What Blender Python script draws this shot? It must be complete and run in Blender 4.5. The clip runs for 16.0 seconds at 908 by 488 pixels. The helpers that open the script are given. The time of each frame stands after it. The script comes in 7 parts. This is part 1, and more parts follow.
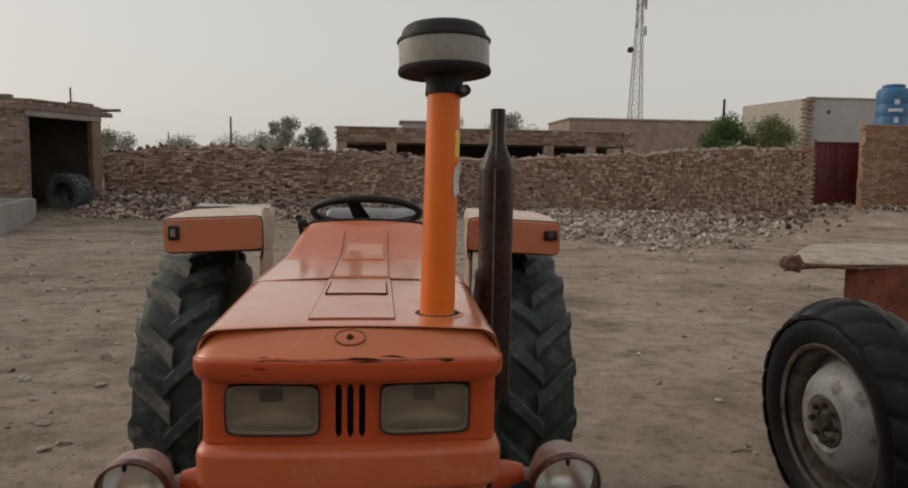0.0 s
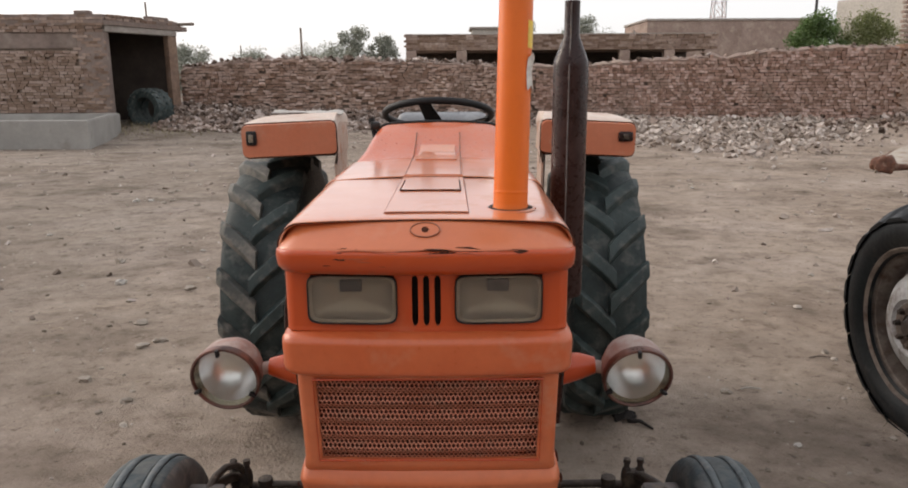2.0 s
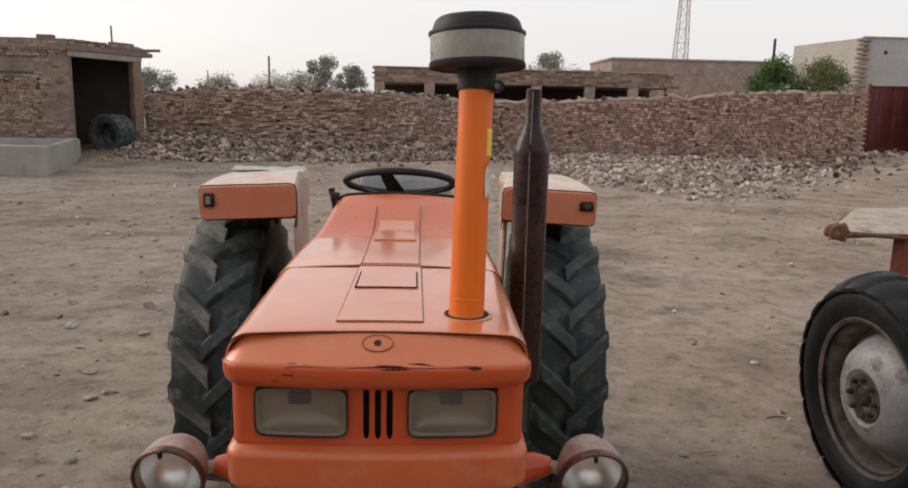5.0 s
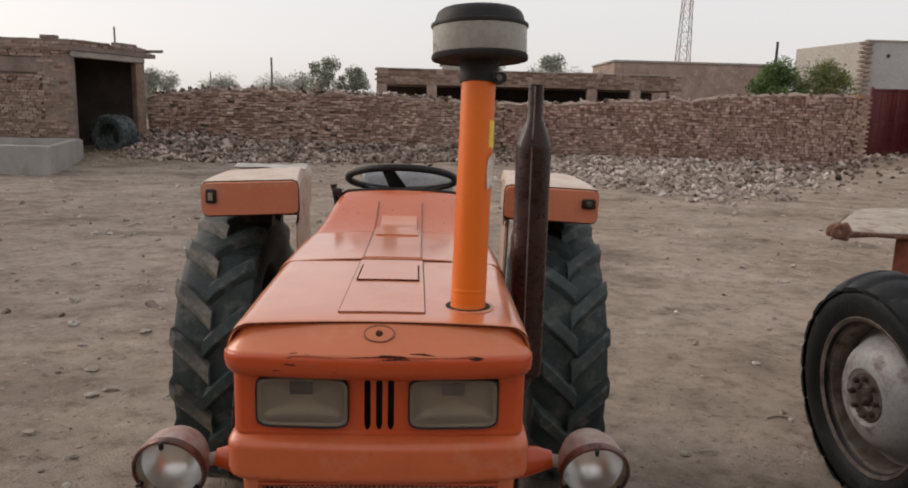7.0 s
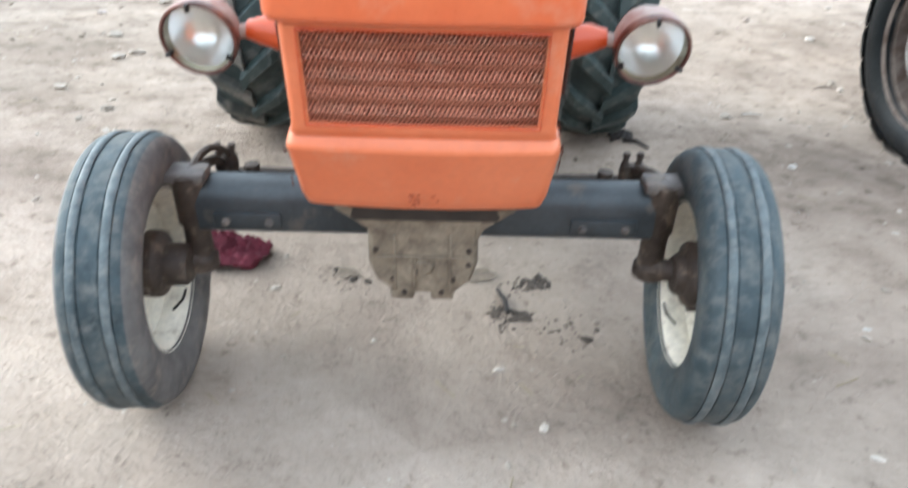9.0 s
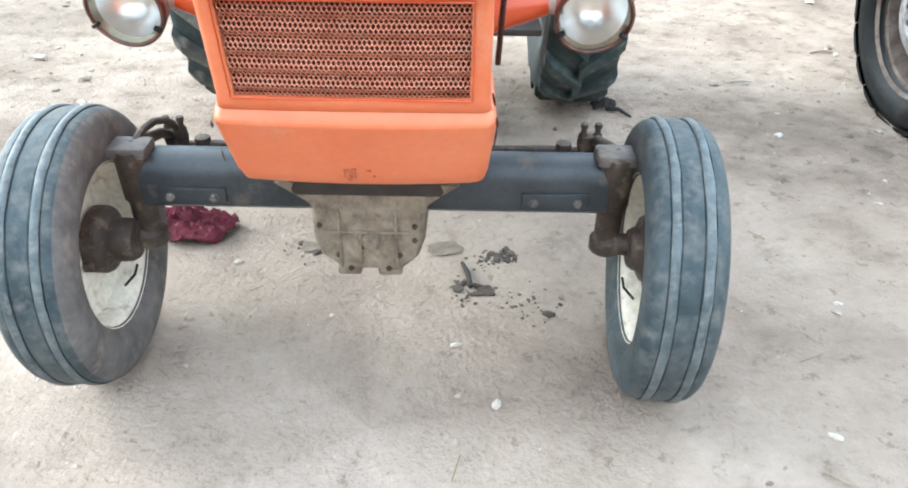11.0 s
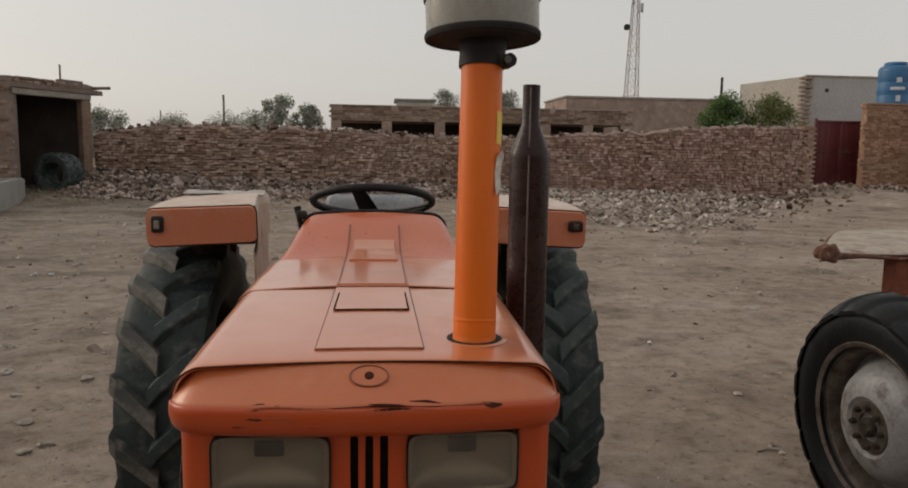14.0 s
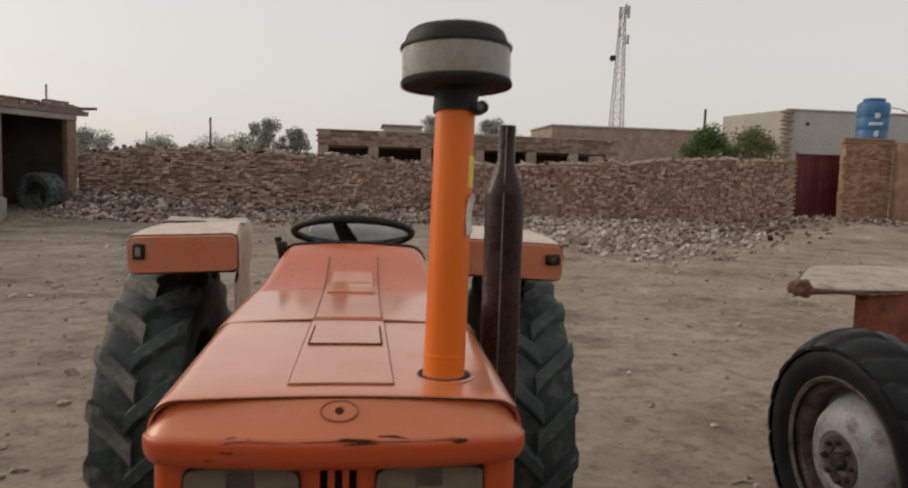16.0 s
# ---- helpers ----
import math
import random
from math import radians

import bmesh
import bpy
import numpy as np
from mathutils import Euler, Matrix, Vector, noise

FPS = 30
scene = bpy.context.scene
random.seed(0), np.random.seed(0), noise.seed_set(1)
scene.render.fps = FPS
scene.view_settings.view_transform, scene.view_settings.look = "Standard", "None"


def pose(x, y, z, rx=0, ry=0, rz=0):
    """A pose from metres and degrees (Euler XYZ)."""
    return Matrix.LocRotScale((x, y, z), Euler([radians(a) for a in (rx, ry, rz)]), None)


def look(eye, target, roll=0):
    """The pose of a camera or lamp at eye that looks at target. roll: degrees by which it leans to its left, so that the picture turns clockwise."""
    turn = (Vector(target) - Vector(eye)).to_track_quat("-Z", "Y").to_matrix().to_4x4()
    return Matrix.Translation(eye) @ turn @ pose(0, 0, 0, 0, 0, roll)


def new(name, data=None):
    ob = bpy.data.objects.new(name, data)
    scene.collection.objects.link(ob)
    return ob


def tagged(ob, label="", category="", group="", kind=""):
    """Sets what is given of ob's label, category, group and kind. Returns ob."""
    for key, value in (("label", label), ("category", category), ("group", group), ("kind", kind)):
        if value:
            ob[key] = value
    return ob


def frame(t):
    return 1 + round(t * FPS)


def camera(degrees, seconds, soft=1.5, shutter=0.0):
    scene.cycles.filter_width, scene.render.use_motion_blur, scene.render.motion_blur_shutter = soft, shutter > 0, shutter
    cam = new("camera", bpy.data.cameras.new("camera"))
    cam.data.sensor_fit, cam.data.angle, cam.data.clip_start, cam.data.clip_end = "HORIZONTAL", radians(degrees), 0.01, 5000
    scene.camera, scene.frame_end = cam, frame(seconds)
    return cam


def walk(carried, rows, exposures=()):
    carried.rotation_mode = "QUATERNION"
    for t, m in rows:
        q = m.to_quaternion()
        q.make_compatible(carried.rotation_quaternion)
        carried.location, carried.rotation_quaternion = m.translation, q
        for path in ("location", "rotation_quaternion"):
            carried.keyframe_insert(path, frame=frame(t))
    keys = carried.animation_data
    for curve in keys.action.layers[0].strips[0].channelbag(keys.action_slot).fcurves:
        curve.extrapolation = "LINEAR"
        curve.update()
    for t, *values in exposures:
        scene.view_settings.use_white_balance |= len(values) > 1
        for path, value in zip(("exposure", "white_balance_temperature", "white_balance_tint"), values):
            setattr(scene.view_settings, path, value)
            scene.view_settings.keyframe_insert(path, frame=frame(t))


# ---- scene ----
cam = camera(62.7, 16.0, soft=1.85, shutter=0.4)
PATH = [
    (0, (0.063, -1.392, 1.694), (0.249, 0.589, 1.494), 0.9),
    (0.5, (0.066, -1.383, 1.696), (0.217, 0.59, 1.408), 0.5),
    (1, (0.074, -1.381, 1.68), (0.209, 0.578, 1.302), 0.5),
    (1.5, (0.067, -1.39, 1.664), (0.162, 0.557, 1.214), 0.4),
    (2, (0.059, -1.405, 1.661), (0.054, 0.547, 1.225), -0.3),
    (2.5, (0.068, -1.369, 1.677), (0.163, 0.596, 1.32), -0.1),
    (3, (0.07, -1.379, 1.754), (0.125, 0.606, 1.516), 0.5),
    (3.5, (0.072, -1.375, 1.768), (0.117, 0.581, 1.354), 1.2),
    (4, (0.077, -1.36, 1.789), (0.135, 0.599, 1.393), 1.2),
    (4.5, (0.078, -1.346, 1.813), (0.166, 0.618, 1.448), 1.3),
    (7, (0.078, -1.351, 1.792), (0.162, 0.616, 1.438), 1.5),
    (7.3, (0.075, -1.375, 1.701), (0.158, 0.556, 1.187), 2.4),
    (7.5, (0.068, -1.384, 1.641), (0.135, 0.531, 1.067), 1.9),
    (8, (0.061, -1.372, 1.581), (0.138, 0.462, 0.786), 1.7),
    (8.5, (0.077, -1.36, 1.516), (0.222, 0.399, 0.576), 4.1),
    (9, (0.046, -1.342, 1.442), (0.073, 0.363, 0.397), 1.7),
    (9.2, (0.042, -1.338, 1.412), (0.027, 0.314, 0.285), 1.0),
    (11.3, (0.223, -1.276, 1.453), (0.212, 0.386, 0.341), 0.8),
    (11.5, (0.176, -1.239, 1.505), (0.107, 0.477, 0.48), -0.4),
    (11.8, (0.087, -1.175, 1.565), (0.072, 0.649, 0.746), 0.1),
    (12, (0.034, -1.134, 1.603), (0.085, 0.724, 0.862), 0.2),
    (12.2, (-0.003, -1.11, 1.609), (0.089, 0.769, 0.93), 0.1),
    (12.5, (-0.016, -1.082, 1.625), (0.082, 0.807, 0.976), 0.4),
    (13, (0.001, -1.059, 1.662), (0.121, 0.9, 1.277), 0.7),
    (13.5, (0.01, -1.063, 1.708), (0.203, 0.917, 1.503), 1.3),
    (14, (0.014, -1.076, 1.712), (0.214, 0.897, 1.456), 0.9),
    (14.5, (0.019, -1.093, 1.716), (0.208, 0.889, 1.536), -0.2),
    (15, (0.017, -1.099, 1.708), (0.205, 0.878, 1.47), 0.6),
    (15.5, (0.008, -1.103, 1.701), (0.177, 0.872, 1.439), 1.2),
    (16, (0.032, -1.12, 1.741), (0.271, 0.857, 1.554), 1.9),
]
EXPOSURES = [
    (0, -0.07, 7350, 10.5), (0.5, -0.05, 7350, 11.5), (1, 0.29, 7100, 13), (1.5, 0.58, 7000, 13), (2, 0.78, 6900, 13), (2.5, 0.68, 7100, 13), (3, -0.07, 7350, 10.5), (3.5, 0.28, 7350, 13), 
    (4, 0.52, 7000, 13), (4.5, 0.56, 7000, 13), (7, 0.40, 7050, 14), (7.3, 0.7, 6800, 13), (7.6, 1.3, 6500, 7), (8, 1.66, 6050, 2), (8.5, 2.04, 5860, 2.5), (9, 2.33, 5790, 2.5), 
    (11.3, 2.70, 5700, 0), (11.8, 2.41, 5660, 0.5), (12.2, 1.72, 5720, 1.5), (12.5, 1.42, 5780, 1.5), (13, 1.18, 6050, -2), (13.3, 0.6, 6700, 5), (13.6, 0.2, 7000, 11), (14, -0.05, 7350, 11.2), 
    (14.5, 0.05, 7350, 11.4), (15, -0.05, 7350, 11.6), (15.5, 0.0, 7350, 11.8), (16, 0.14, 7350, 12)]
walk(cam, [(t, look(eye, target, roll)) for t, eye, target, roll in PATH], EXPOSURES)

# ---- light ----
world = bpy.data.worlds.new("evening_sky")
scene.world = world
world.use_nodes = True
wn, wl = world.node_tree.nodes, world.node_tree.links
sky = wn.new("ShaderNodeTexSky")
sky.sky_type = "NISHITA"
sky.sun_disc = False
sky.sun_elevation = radians(33)
sky.sun_rotation = radians(-72)
sky.air_density, sky.dust_density, sky.ozone_density = 1.0, 2.5, 1.0
wn["Background"].inputs["Strength"].default_value = 0.13
pale = wn.new("ShaderNodeHueSaturation")
pale.inputs["Saturation"].default_value = 0.42
wl.new(sky.outputs["Color"], pale.inputs["Color"])
haze = wn.new("ShaderNodeMix")
haze.data_type = "RGBA"
haze.inputs[0].default_value = 0.66
haze.inputs[7].default_value = (4.92, 5.1, 5.4, 1)
wl.new(pale.outputs["Color"], haze.inputs[6])
wl.new(haze.outputs[2], wn["Background"].inputs["Color"])

sun_data = bpy.data.lights.new("sun", "SUN")
sun_data.energy, sun_data.angle, sun_data.color = 0.6, radians(30), (1.0, 0.9, 0.78)
sun = new("sun", sun_data)
sun.matrix_world = look((-20.0, 11.0, 10.0), (0, 0, 0))


# ---- materials ----
def material(name, dark, light, rough=0.6, metal=0.0, size=3.0, fine=40.0, bump=0.15, dust=None, dust_amount=0.0,
             random_tint=0.0, coat=0.0, stretch=(1, 1, 1), bump_size=None, streaks=0.0, grainy=0.5, bump_detail=5):
    """A two-scale surface: broad mottling between two colours, fine grain, relief, and optional dust that lies in patches."""
    m = bpy.data.materials.new(name)
    m.use_nodes = True
    n, l = m.node_tree.nodes, m.node_tree.links
    bsdf = n["Principled BSDF"]
    place = n.new("ShaderNodeTexCoord")
    mapped = n.new("ShaderNodeMapping")
    mapped.inputs["Scale"].default_value = stretch
    l.new(place.outputs["Object"], mapped.inputs["Vector"])

    def cloud(scale, detail, rough_=0.6):
        t = n.new("ShaderNodeTexNoise")
        t.inputs["Scale"].default_value, t.inputs["Detail"].default_value, t.inputs["Roughness"].default_value = scale, detail, rough_
        l.new(mapped.outputs["Vector"], t.inputs["Vector"])
        return t.outputs["Fac"]

    def mixed(kind, fac, a, b):
        t = n.new("ShaderNodeMix")
        t.data_type, t.blend_type = "RGBA", kind
        for socket, value in ((t.inputs[0], fac), (t.inputs[6], a), (t.inputs[7], b)):
            if isinstance(value, (int, float)):
                socket.default_value = value
            elif isinstance(value, tuple):
                socket.default_value = (*value, 1)
            else:
                l.new(value, socket)
        return t.outputs[2]

    def ramp(value, low, high, to_low=0.0, to_high=1.0):
        t = n.new("ShaderNodeMapRange")
        t.inputs["From Min"].default_value, t.inputs["From Max"].default_value = low, high
        t.inputs["To Min"].default_value, t.inputs["To Max"].default_value = to_low, to_high
        l.new(value, t.inputs["Value"])
        return t.outputs["Result"]

    broad, grain = cloud(size, 5), cloud(fine, 4)
    colour = mixed("MIX", ramp(broad, 0.32, 0.68), dark, light)
    colour = mixed("MULTIPLY", grainy, colour, mixed("MIX", ramp(grain, 0.3, 0.7), (0.62, 0.62, 0.62), (1.25, 1.25, 1.25)))
    if random_tint:
        info, geo = n.new("ShaderNodeObjectInfo"), n.new("ShaderNodeNewGeometry")
        both = n.new("ShaderNodeMath")
        both.operation = "ADD"
        l.new(info.outputs["Random"], both.inputs[0]), l.new(geo.outputs["Random Per Island"], both.inputs[1])
        part_of = n.new("ShaderNodeMath")
        part_of.operation = "FRACT"
        l.new(both.outputs[0], part_of.inputs[0])
        hue = n.new("ShaderNodeHueSaturation")
        l.new(ramp(part_of.outputs[0], 0, 1, 1 - random_tint, 1 + random_tint), hue.inputs["Value"])
        l.new(ramp(part_of.outputs[0], 0, 1, 1 + 0.5 * random_tint, 1 - 0.6 * random_tint), hue.inputs["Saturation"])
        l.new(colour, hue.inputs["Color"])
        colour = hue.outputs["Color"]
    if streaks:
        t = n.new("ShaderNodeTexNoise")
        t.inputs["Scale"].default_value, t.inputs["Detail"].default_value = 9.0, 6
        s = n.new("ShaderNodeMapping")
        s.inputs["Scale"].default_value = (6, 6, 0.6)
        l.new(place.outputs["Object"], s.inputs["Vector"]), l.new(s.outputs["Vector"], t.inputs["Vector"])
        colour = mixed("MULTIPLY", ramp(t.outputs["Fac"], 0.45, 0.75, 0, streaks), colour, (0.45, 0.4, 0.36))
    swing = 0.1 if grainy > 0.1 else 0.02
    rough_out = ramp(grain, 0.3, 0.7, max(rough - swing, 0.03), min(rough + swing, 1))
    if dust:
        lies = ramp(cloud(size * 1.7, 6, 0.65), 0.62 - 0.35 * dust_amount, 0.8 - 0.25 * dust_amount)
        colour = mixed("MIX", lies, colour, dust)
        both = n.new("ShaderNodeMix")
        both.inputs[3].default_value = 0.9
        l.new(lies, both.inputs[0]), l.new(rough_out, both.inputs[2])
        rough_out = both.outputs[0]
    l.new(colour, bsdf.inputs["Base Color"])
    l.new(rough_out, bsdf.inputs["Roughness"])
    bsdf.inputs["Metallic"].default_value = metal
    bsdf.inputs["Coat Weight"].default_value, bsdf.inputs["Coat Roughness"].default_value = coat, 0.12
    if bump:
        b = n.new("ShaderNodeBump")
        b.inputs["Strength"].default_value, b.inputs["Distance"].default_value = bump, 0.01
        l.new(cloud(bump_size or fine, bump_detail), b.inputs["Height"])
        l.new(b.outputs["Normal"], bsdf.inputs["Normal"])
    return m


# deeper copy of the paint, with the front faces' shade in its colour
orange = material("faded_shaded_orange_paint", (0.47, 0.056, 0.009), (0.54, 0.080, 0.015), 0.34, 0, 1.8, 60, 0.0, (0.53, 0.145, 0.06), 0.1, coat=0.2, grainy=0.03)
# bleached orange_top also carries the hood's pale sky sheen in its colour
orange_top = material("bleached_sky_sheen_orange_paint", (0.57, 0.150, 0.050), (0.66, 0.218, 0.094), 0.34, 0, 3.2, 90, 0.6, (0.62, 0.30, 0.18), 0.22, coat=0.85, grainy=0.04, bump_size=5.0, bump_detail=1)
orange_nose = material("weathered_orange_paint", (0.55, 0.128, 0.042), (0.62, 0.178, 0.068), 0.36, 0, 2.4, 70, 0.0, (0.62, 0.27, 0.16), 0.18, coat=0.55, grainy=0.08)
fender_dust = material("dust_covered_faded_paint", (0.55, 0.41, 0.33), (0.68, 0.58, 0.51), 0.65, 0, 5, 60, 0.08, (0.56, 0.30, 0.20), 0.16)
orange_top.node_tree.nodes["Principled BSDF"].inputs["Coat Roughness"].default_value = 0.14
orange_face = material("dusty_orange_paint", (0.53, 0.100, 0.029), (0.60, 0.140, 0.048), 0.36, 0, 3.0, 60, 0.0, (0.57, 0.23, 0.135), 0.18, coat=0.3, grainy=0.14)
orange_low = material("dust_filmed_orange_paint", (0.56, 0.137, 0.050), (0.63, 0.188, 0.082), 0.42, 0, 3.4, 60, 0.0, (0.57, 0.28, 0.18), 0.2, coat=0.15, grainy=0.16)
fender_face = material("dusty_pinkish_orange_paint", (0.51, 0.145, 0.066), (0.59, 0.205, 0.112), 0.5, 0, 3.0, 60, 0.0, (0.56, 0.32, 0.22), 0.25, coat=0.1, grainy=0.16)
stencil_red = material("faded_red_brown_stencil", (0.30, 0.075, 0.035), (0.42, 0.12, 0.06), 0.6, 0, 30, 90, 0)
seam_brown = material("brown_lines_and_valley_shade", (0.22, 0.085, 0.05), (0.30, 0.12, 0.075), 0.7, 0, 20, 80, 0)
orange_pipe = material("fresh_orange_paint", (0.76, 0.15, 0.010), (0.80, 0.17, 0.014), 0.36, 0, 4, 60, 0.0, coat=0.0, grainy=0.06)
# dark colour for chipped paint and scuffs, and for painted gap shadows
chip_gap_dark = material("dark_chips_and_gap_shade", (0.035, 0.014, 0.009), (0.10, 0.034, 0.02), 0.85, 0, 30, 90, 0.3)
black_rubber = material("black_rubber", (0.010, 0.010, 0.011), (0.02, 0.02, 0.02), 0.55, 0, 20, 80, 0.1)
tyre_rubber = material("dusty_tyre_rubber", (0.020, 0.033, 0.034), (0.062, 0.084, 0.081), 0.5, 0, 7, 50, 0.3, (0.17, 0.168, 0.152), 0.36)
# darker copy of tyre_rubber, with shade between lugs put into its colour
tyre_carcass = material("shade_dark_tyre_rubber", (0.015, 0.024, 0.025), (0.050, 0.067, 0.065), 0.55, 0, 7, 50, 0.3, (0.13, 0.133, 0.122), 0.3)
tyre_old = material("cracked_black_tyre_rubber", (0.005, 0.006, 0.007), (0.013, 0.016, 0.018), 0.45, 0, 5, 50, 0.25, (0.06, 0.057, 0.052), 0.12)
tyre_blue = material("worn_front_tyre_rubber", (0.020, 0.034, 0.041), (0.05, 0.070, 0.079), 0.55, 0, 12, 45, 0.35, (0.115, 0.122, 0.118), 0.5)
tyre_rib = material("worn_pale_tyre_rib", (0.042, 0.060, 0.068), (0.115, 0.138, 0.145), 0.6, 0, 22, 60, 0.3, (0.17, 0.175, 0.17), 0.35)
tyre_pale = material("dust_greyed_tyre_rubber", (0.026, 0.034, 0.033), (0.085, 0.088, 0.08), 0.6, 0, 6, 50, 0.3, (0.25, 0.228, 0.195), 0.5)
sidewall_dust = material("dusty_grey_sidewall_rubber", (0.066, 0.062, 0.060), (0.14, 0.133, 0.127), 0.75, 0, 12, 60, 0.4, (0.20, 0.172, 0.147), 0.3)
slot_black = material("slot_black", (0.008, 0.007, 0.007), (0.014, 0.012, 0.011), 0.9, 0, 10, 50, 0)
black_metal = material("black_painted_metal", (0.012, 0.012, 0.013), (0.03, 0.028, 0.027), 0.35, 0.2, 9, 60, 0.08, (0.12, 0.1, 0.08), 0.1)
grey_bowl = material("grey_green_bowl_plastic", (0.27, 0.265, 0.235), (0.32, 0.315, 0.275), 0.28, 0, 4, 50, 0.03, streaks=0.15, grainy=0.15)
brown_exhaust = material("dark_brown_exhaust_paint", (0.017, 0.007, 0.006), (0.036, 0.015, 0.013), 0.3, 0.0, 6, 50, 0.06, (0.07, 0.036, 0.03), 0.12)
blue_grey_iron = material("blue_grey_axle_paint", (0.022, 0.028, 0.033), (0.045, 0.054, 0.061), 0.4, 0.2, 7, 60, 0.12, (0.13, 0.11, 0.09), 0.08)
greasy_iron = material("greasy_brown_iron", (0.03, 0.022, 0.018), (0.075, 0.055, 0.043), 0.6, 0.3, 14, 70, 0.4, (0.2, 0.16, 0.12), 0.25)
knuckle_grey = material("grey_dusty_knuckle_iron", (0.09, 0.082, 0.078), (0.2, 0.185, 0.175), 0.65, 0.3, 14, 70, 0.4, (0.24, 0.2, 0.16), 0.25)
dusty_casting = material("dust_caked_casting", (0.13, 0.102, 0.072), (0.26, 0.215, 0.158), 0.85, 0, 14, 70, 0.6, (0.09, 0.068, 0.05), 0.35)
cream_rim = material("cream_rim_paint", (0.70, 0.65, 0.53), (0.82, 0.78, 0.68), 0.5, 0, 8, 50, 0.15, (0.25, 0.17, 0.11), 0.2)
rusty_rim = material("rusty_grey_rim", (0.08, 0.06, 0.05), (0.21, 0.175, 0.15), 0.65, 0.3, 9, 60, 0.4, (0.085, 0.052, 0.038), 0.38)
grey_disc = material("grey_wheel_disc_paint", (0.30, 0.30, 0.30), (0.42, 0.42, 0.42), 0.4, 0.1, 5, 60, 0.1, (0.10, 0.06, 0.04), 0.3)
lamp_red = material("faded_red_brown_lamp_paint", (0.20, 0.06, 0.045), (0.30, 0.13, 0.10), 0.45, 0, 9, 60, 0.2, (0.40, 0.34, 0.31), 0.85)
lamp_rim_mat = material("tarnished_lamp_rim", (0.06, 0.035, 0.03), (0.20, 0.10, 0.08), 0.35, 0.6, 18, 60, 0.2)
reflector = material("lamp_reflector", (0.70, 0.70, 0.70), (0.9, 0.91, 0.92), 0.3, 1.0, 22, 60, 0.2, grainy=0.0, bump_size=38)
reflector_dull = material("dull_headlight_reflector", (0.27, 0.245, 0.185), (0.37, 0.34, 0.265), 0.4, 0.8, 5, 30, 0.0, grainy=0.2)
white_inner = material("pale_pinkish_fender_side", (0.44, 0.29, 0.22), (0.55, 0.41, 0.335), 0.6, 0, 6, 60, 0.1, (0.46, 0.19, 0.11), 0.35)
radiator_dark = material("red_brown_radiator_core", (0.085, 0.028, 0.02), (0.13, 0.046, 0.033), 0.85, 0, 20, 90, 0.3)
grille_paint = material("red_brown_grille_paint", (0.50, 0.175, 0.10), (0.62, 0.26, 0.165), 0.4, 0.1, 12, 80, 0.05, (0.45, 0.26, 0.18), 0.25, grainy=0.2)
engine_iron = material("dark_engine_iron", (0.02, 0.017, 0.015), (0.05, 0.04, 0.034), 0.7, 0.3, 8, 50, 0.4)
maroon_cloth = material("maroon_cloth", (0.075, 0.010, 0.02), (0.16, 0.024, 0.042), 0.95, 0, 25, 160, 0.5)
black_rag = material("oily_black_rag", (0.008, 0.007, 0.007), (0.025, 0.02, 0.018), 0.8, 0, 25, 120, 0.5)
oil_crumb = material("oil_soaked_crumbs", (0.035, 0.027, 0.021), (0.085, 0.066, 0.05), 0.85, 0, 25, 120, 0.4)
oil_stain = material("oil_soaked_earth", (0.10, 0.078, 0.058), (0.2, 0.16, 0.12), 0.85, 0, 14, 80, 0.4)
grey_board = material("grey_cardboard", (0.38, 0.355, 0.33), (0.50, 0.475, 0.44), 0.85, 0, 8, 60, 0.15)
yellow_sticker = material("yellow_sticker", (0.75, 0.48, 0.03), (0.85, 0.58, 0.06), 0.4, 0, 8, 60, 0)
pale_sticker = material("torn_pale_sticker", (0.5, 0.47, 0.42), (0.7, 0.66, 0.6), 0.5, 0, 20, 80, 0.05)
brick_mat = material("fired_brick", (0.31, 0.195, 0.147), (0.48, 0.335, 0.262), 0.9, 0, 0.7, 9, 0.5, (0.30, 0.215, 0.17), 0.4, random_tint=0.42, grainy=0.9)
buff_brick = material("buff_weathered_brick", (0.33, 0.203, 0.158), (0.52, 0.345, 0.275), 0.9, 0, 0.7, 9, 0.5, (0.27, 0.185, 0.14), 0.4, random_tint=0.42, grainy=0.9)
sooty_brick = material("dull_dark_brick", (0.205, 0.132, 0.098), (0.35, 0.25, 0.19), 0.9, 0, 0.7, 9, 0.5, (0.24, 0.165, 0.13), 0.35, random_tint=0.42, grainy=0.9)
sooty_render = material("dull_grey_brown_render", (0.17, 0.127, 0.107), (0.27, 0.208, 0.178), 0.95, 0, 0.9, 9, 0.9, (0.3, 0.25, 0.21), 0.25)
mud = material("mud_mortar", (0.12, 0.089, 0.07), (0.20, 0.152, 0.12), 0.95, 0, 2.0, 14, 0.5)
render_brick = material("weathered_brick_render", (0.24, 0.17, 0.14), (0.36, 0.27, 0.225), 0.95, 0, 0.9, 9, 0.9, (0.42, 0.34, 0.27), 0.3)
ochre_wall = material("ochre_plastered_brick", (0.25, 0.137, 0.087), (0.37, 0.225, 0.15), 0.95, 0, 1.6, 7, 0.8, (0.4, 0.31, 0.23), 0.3)
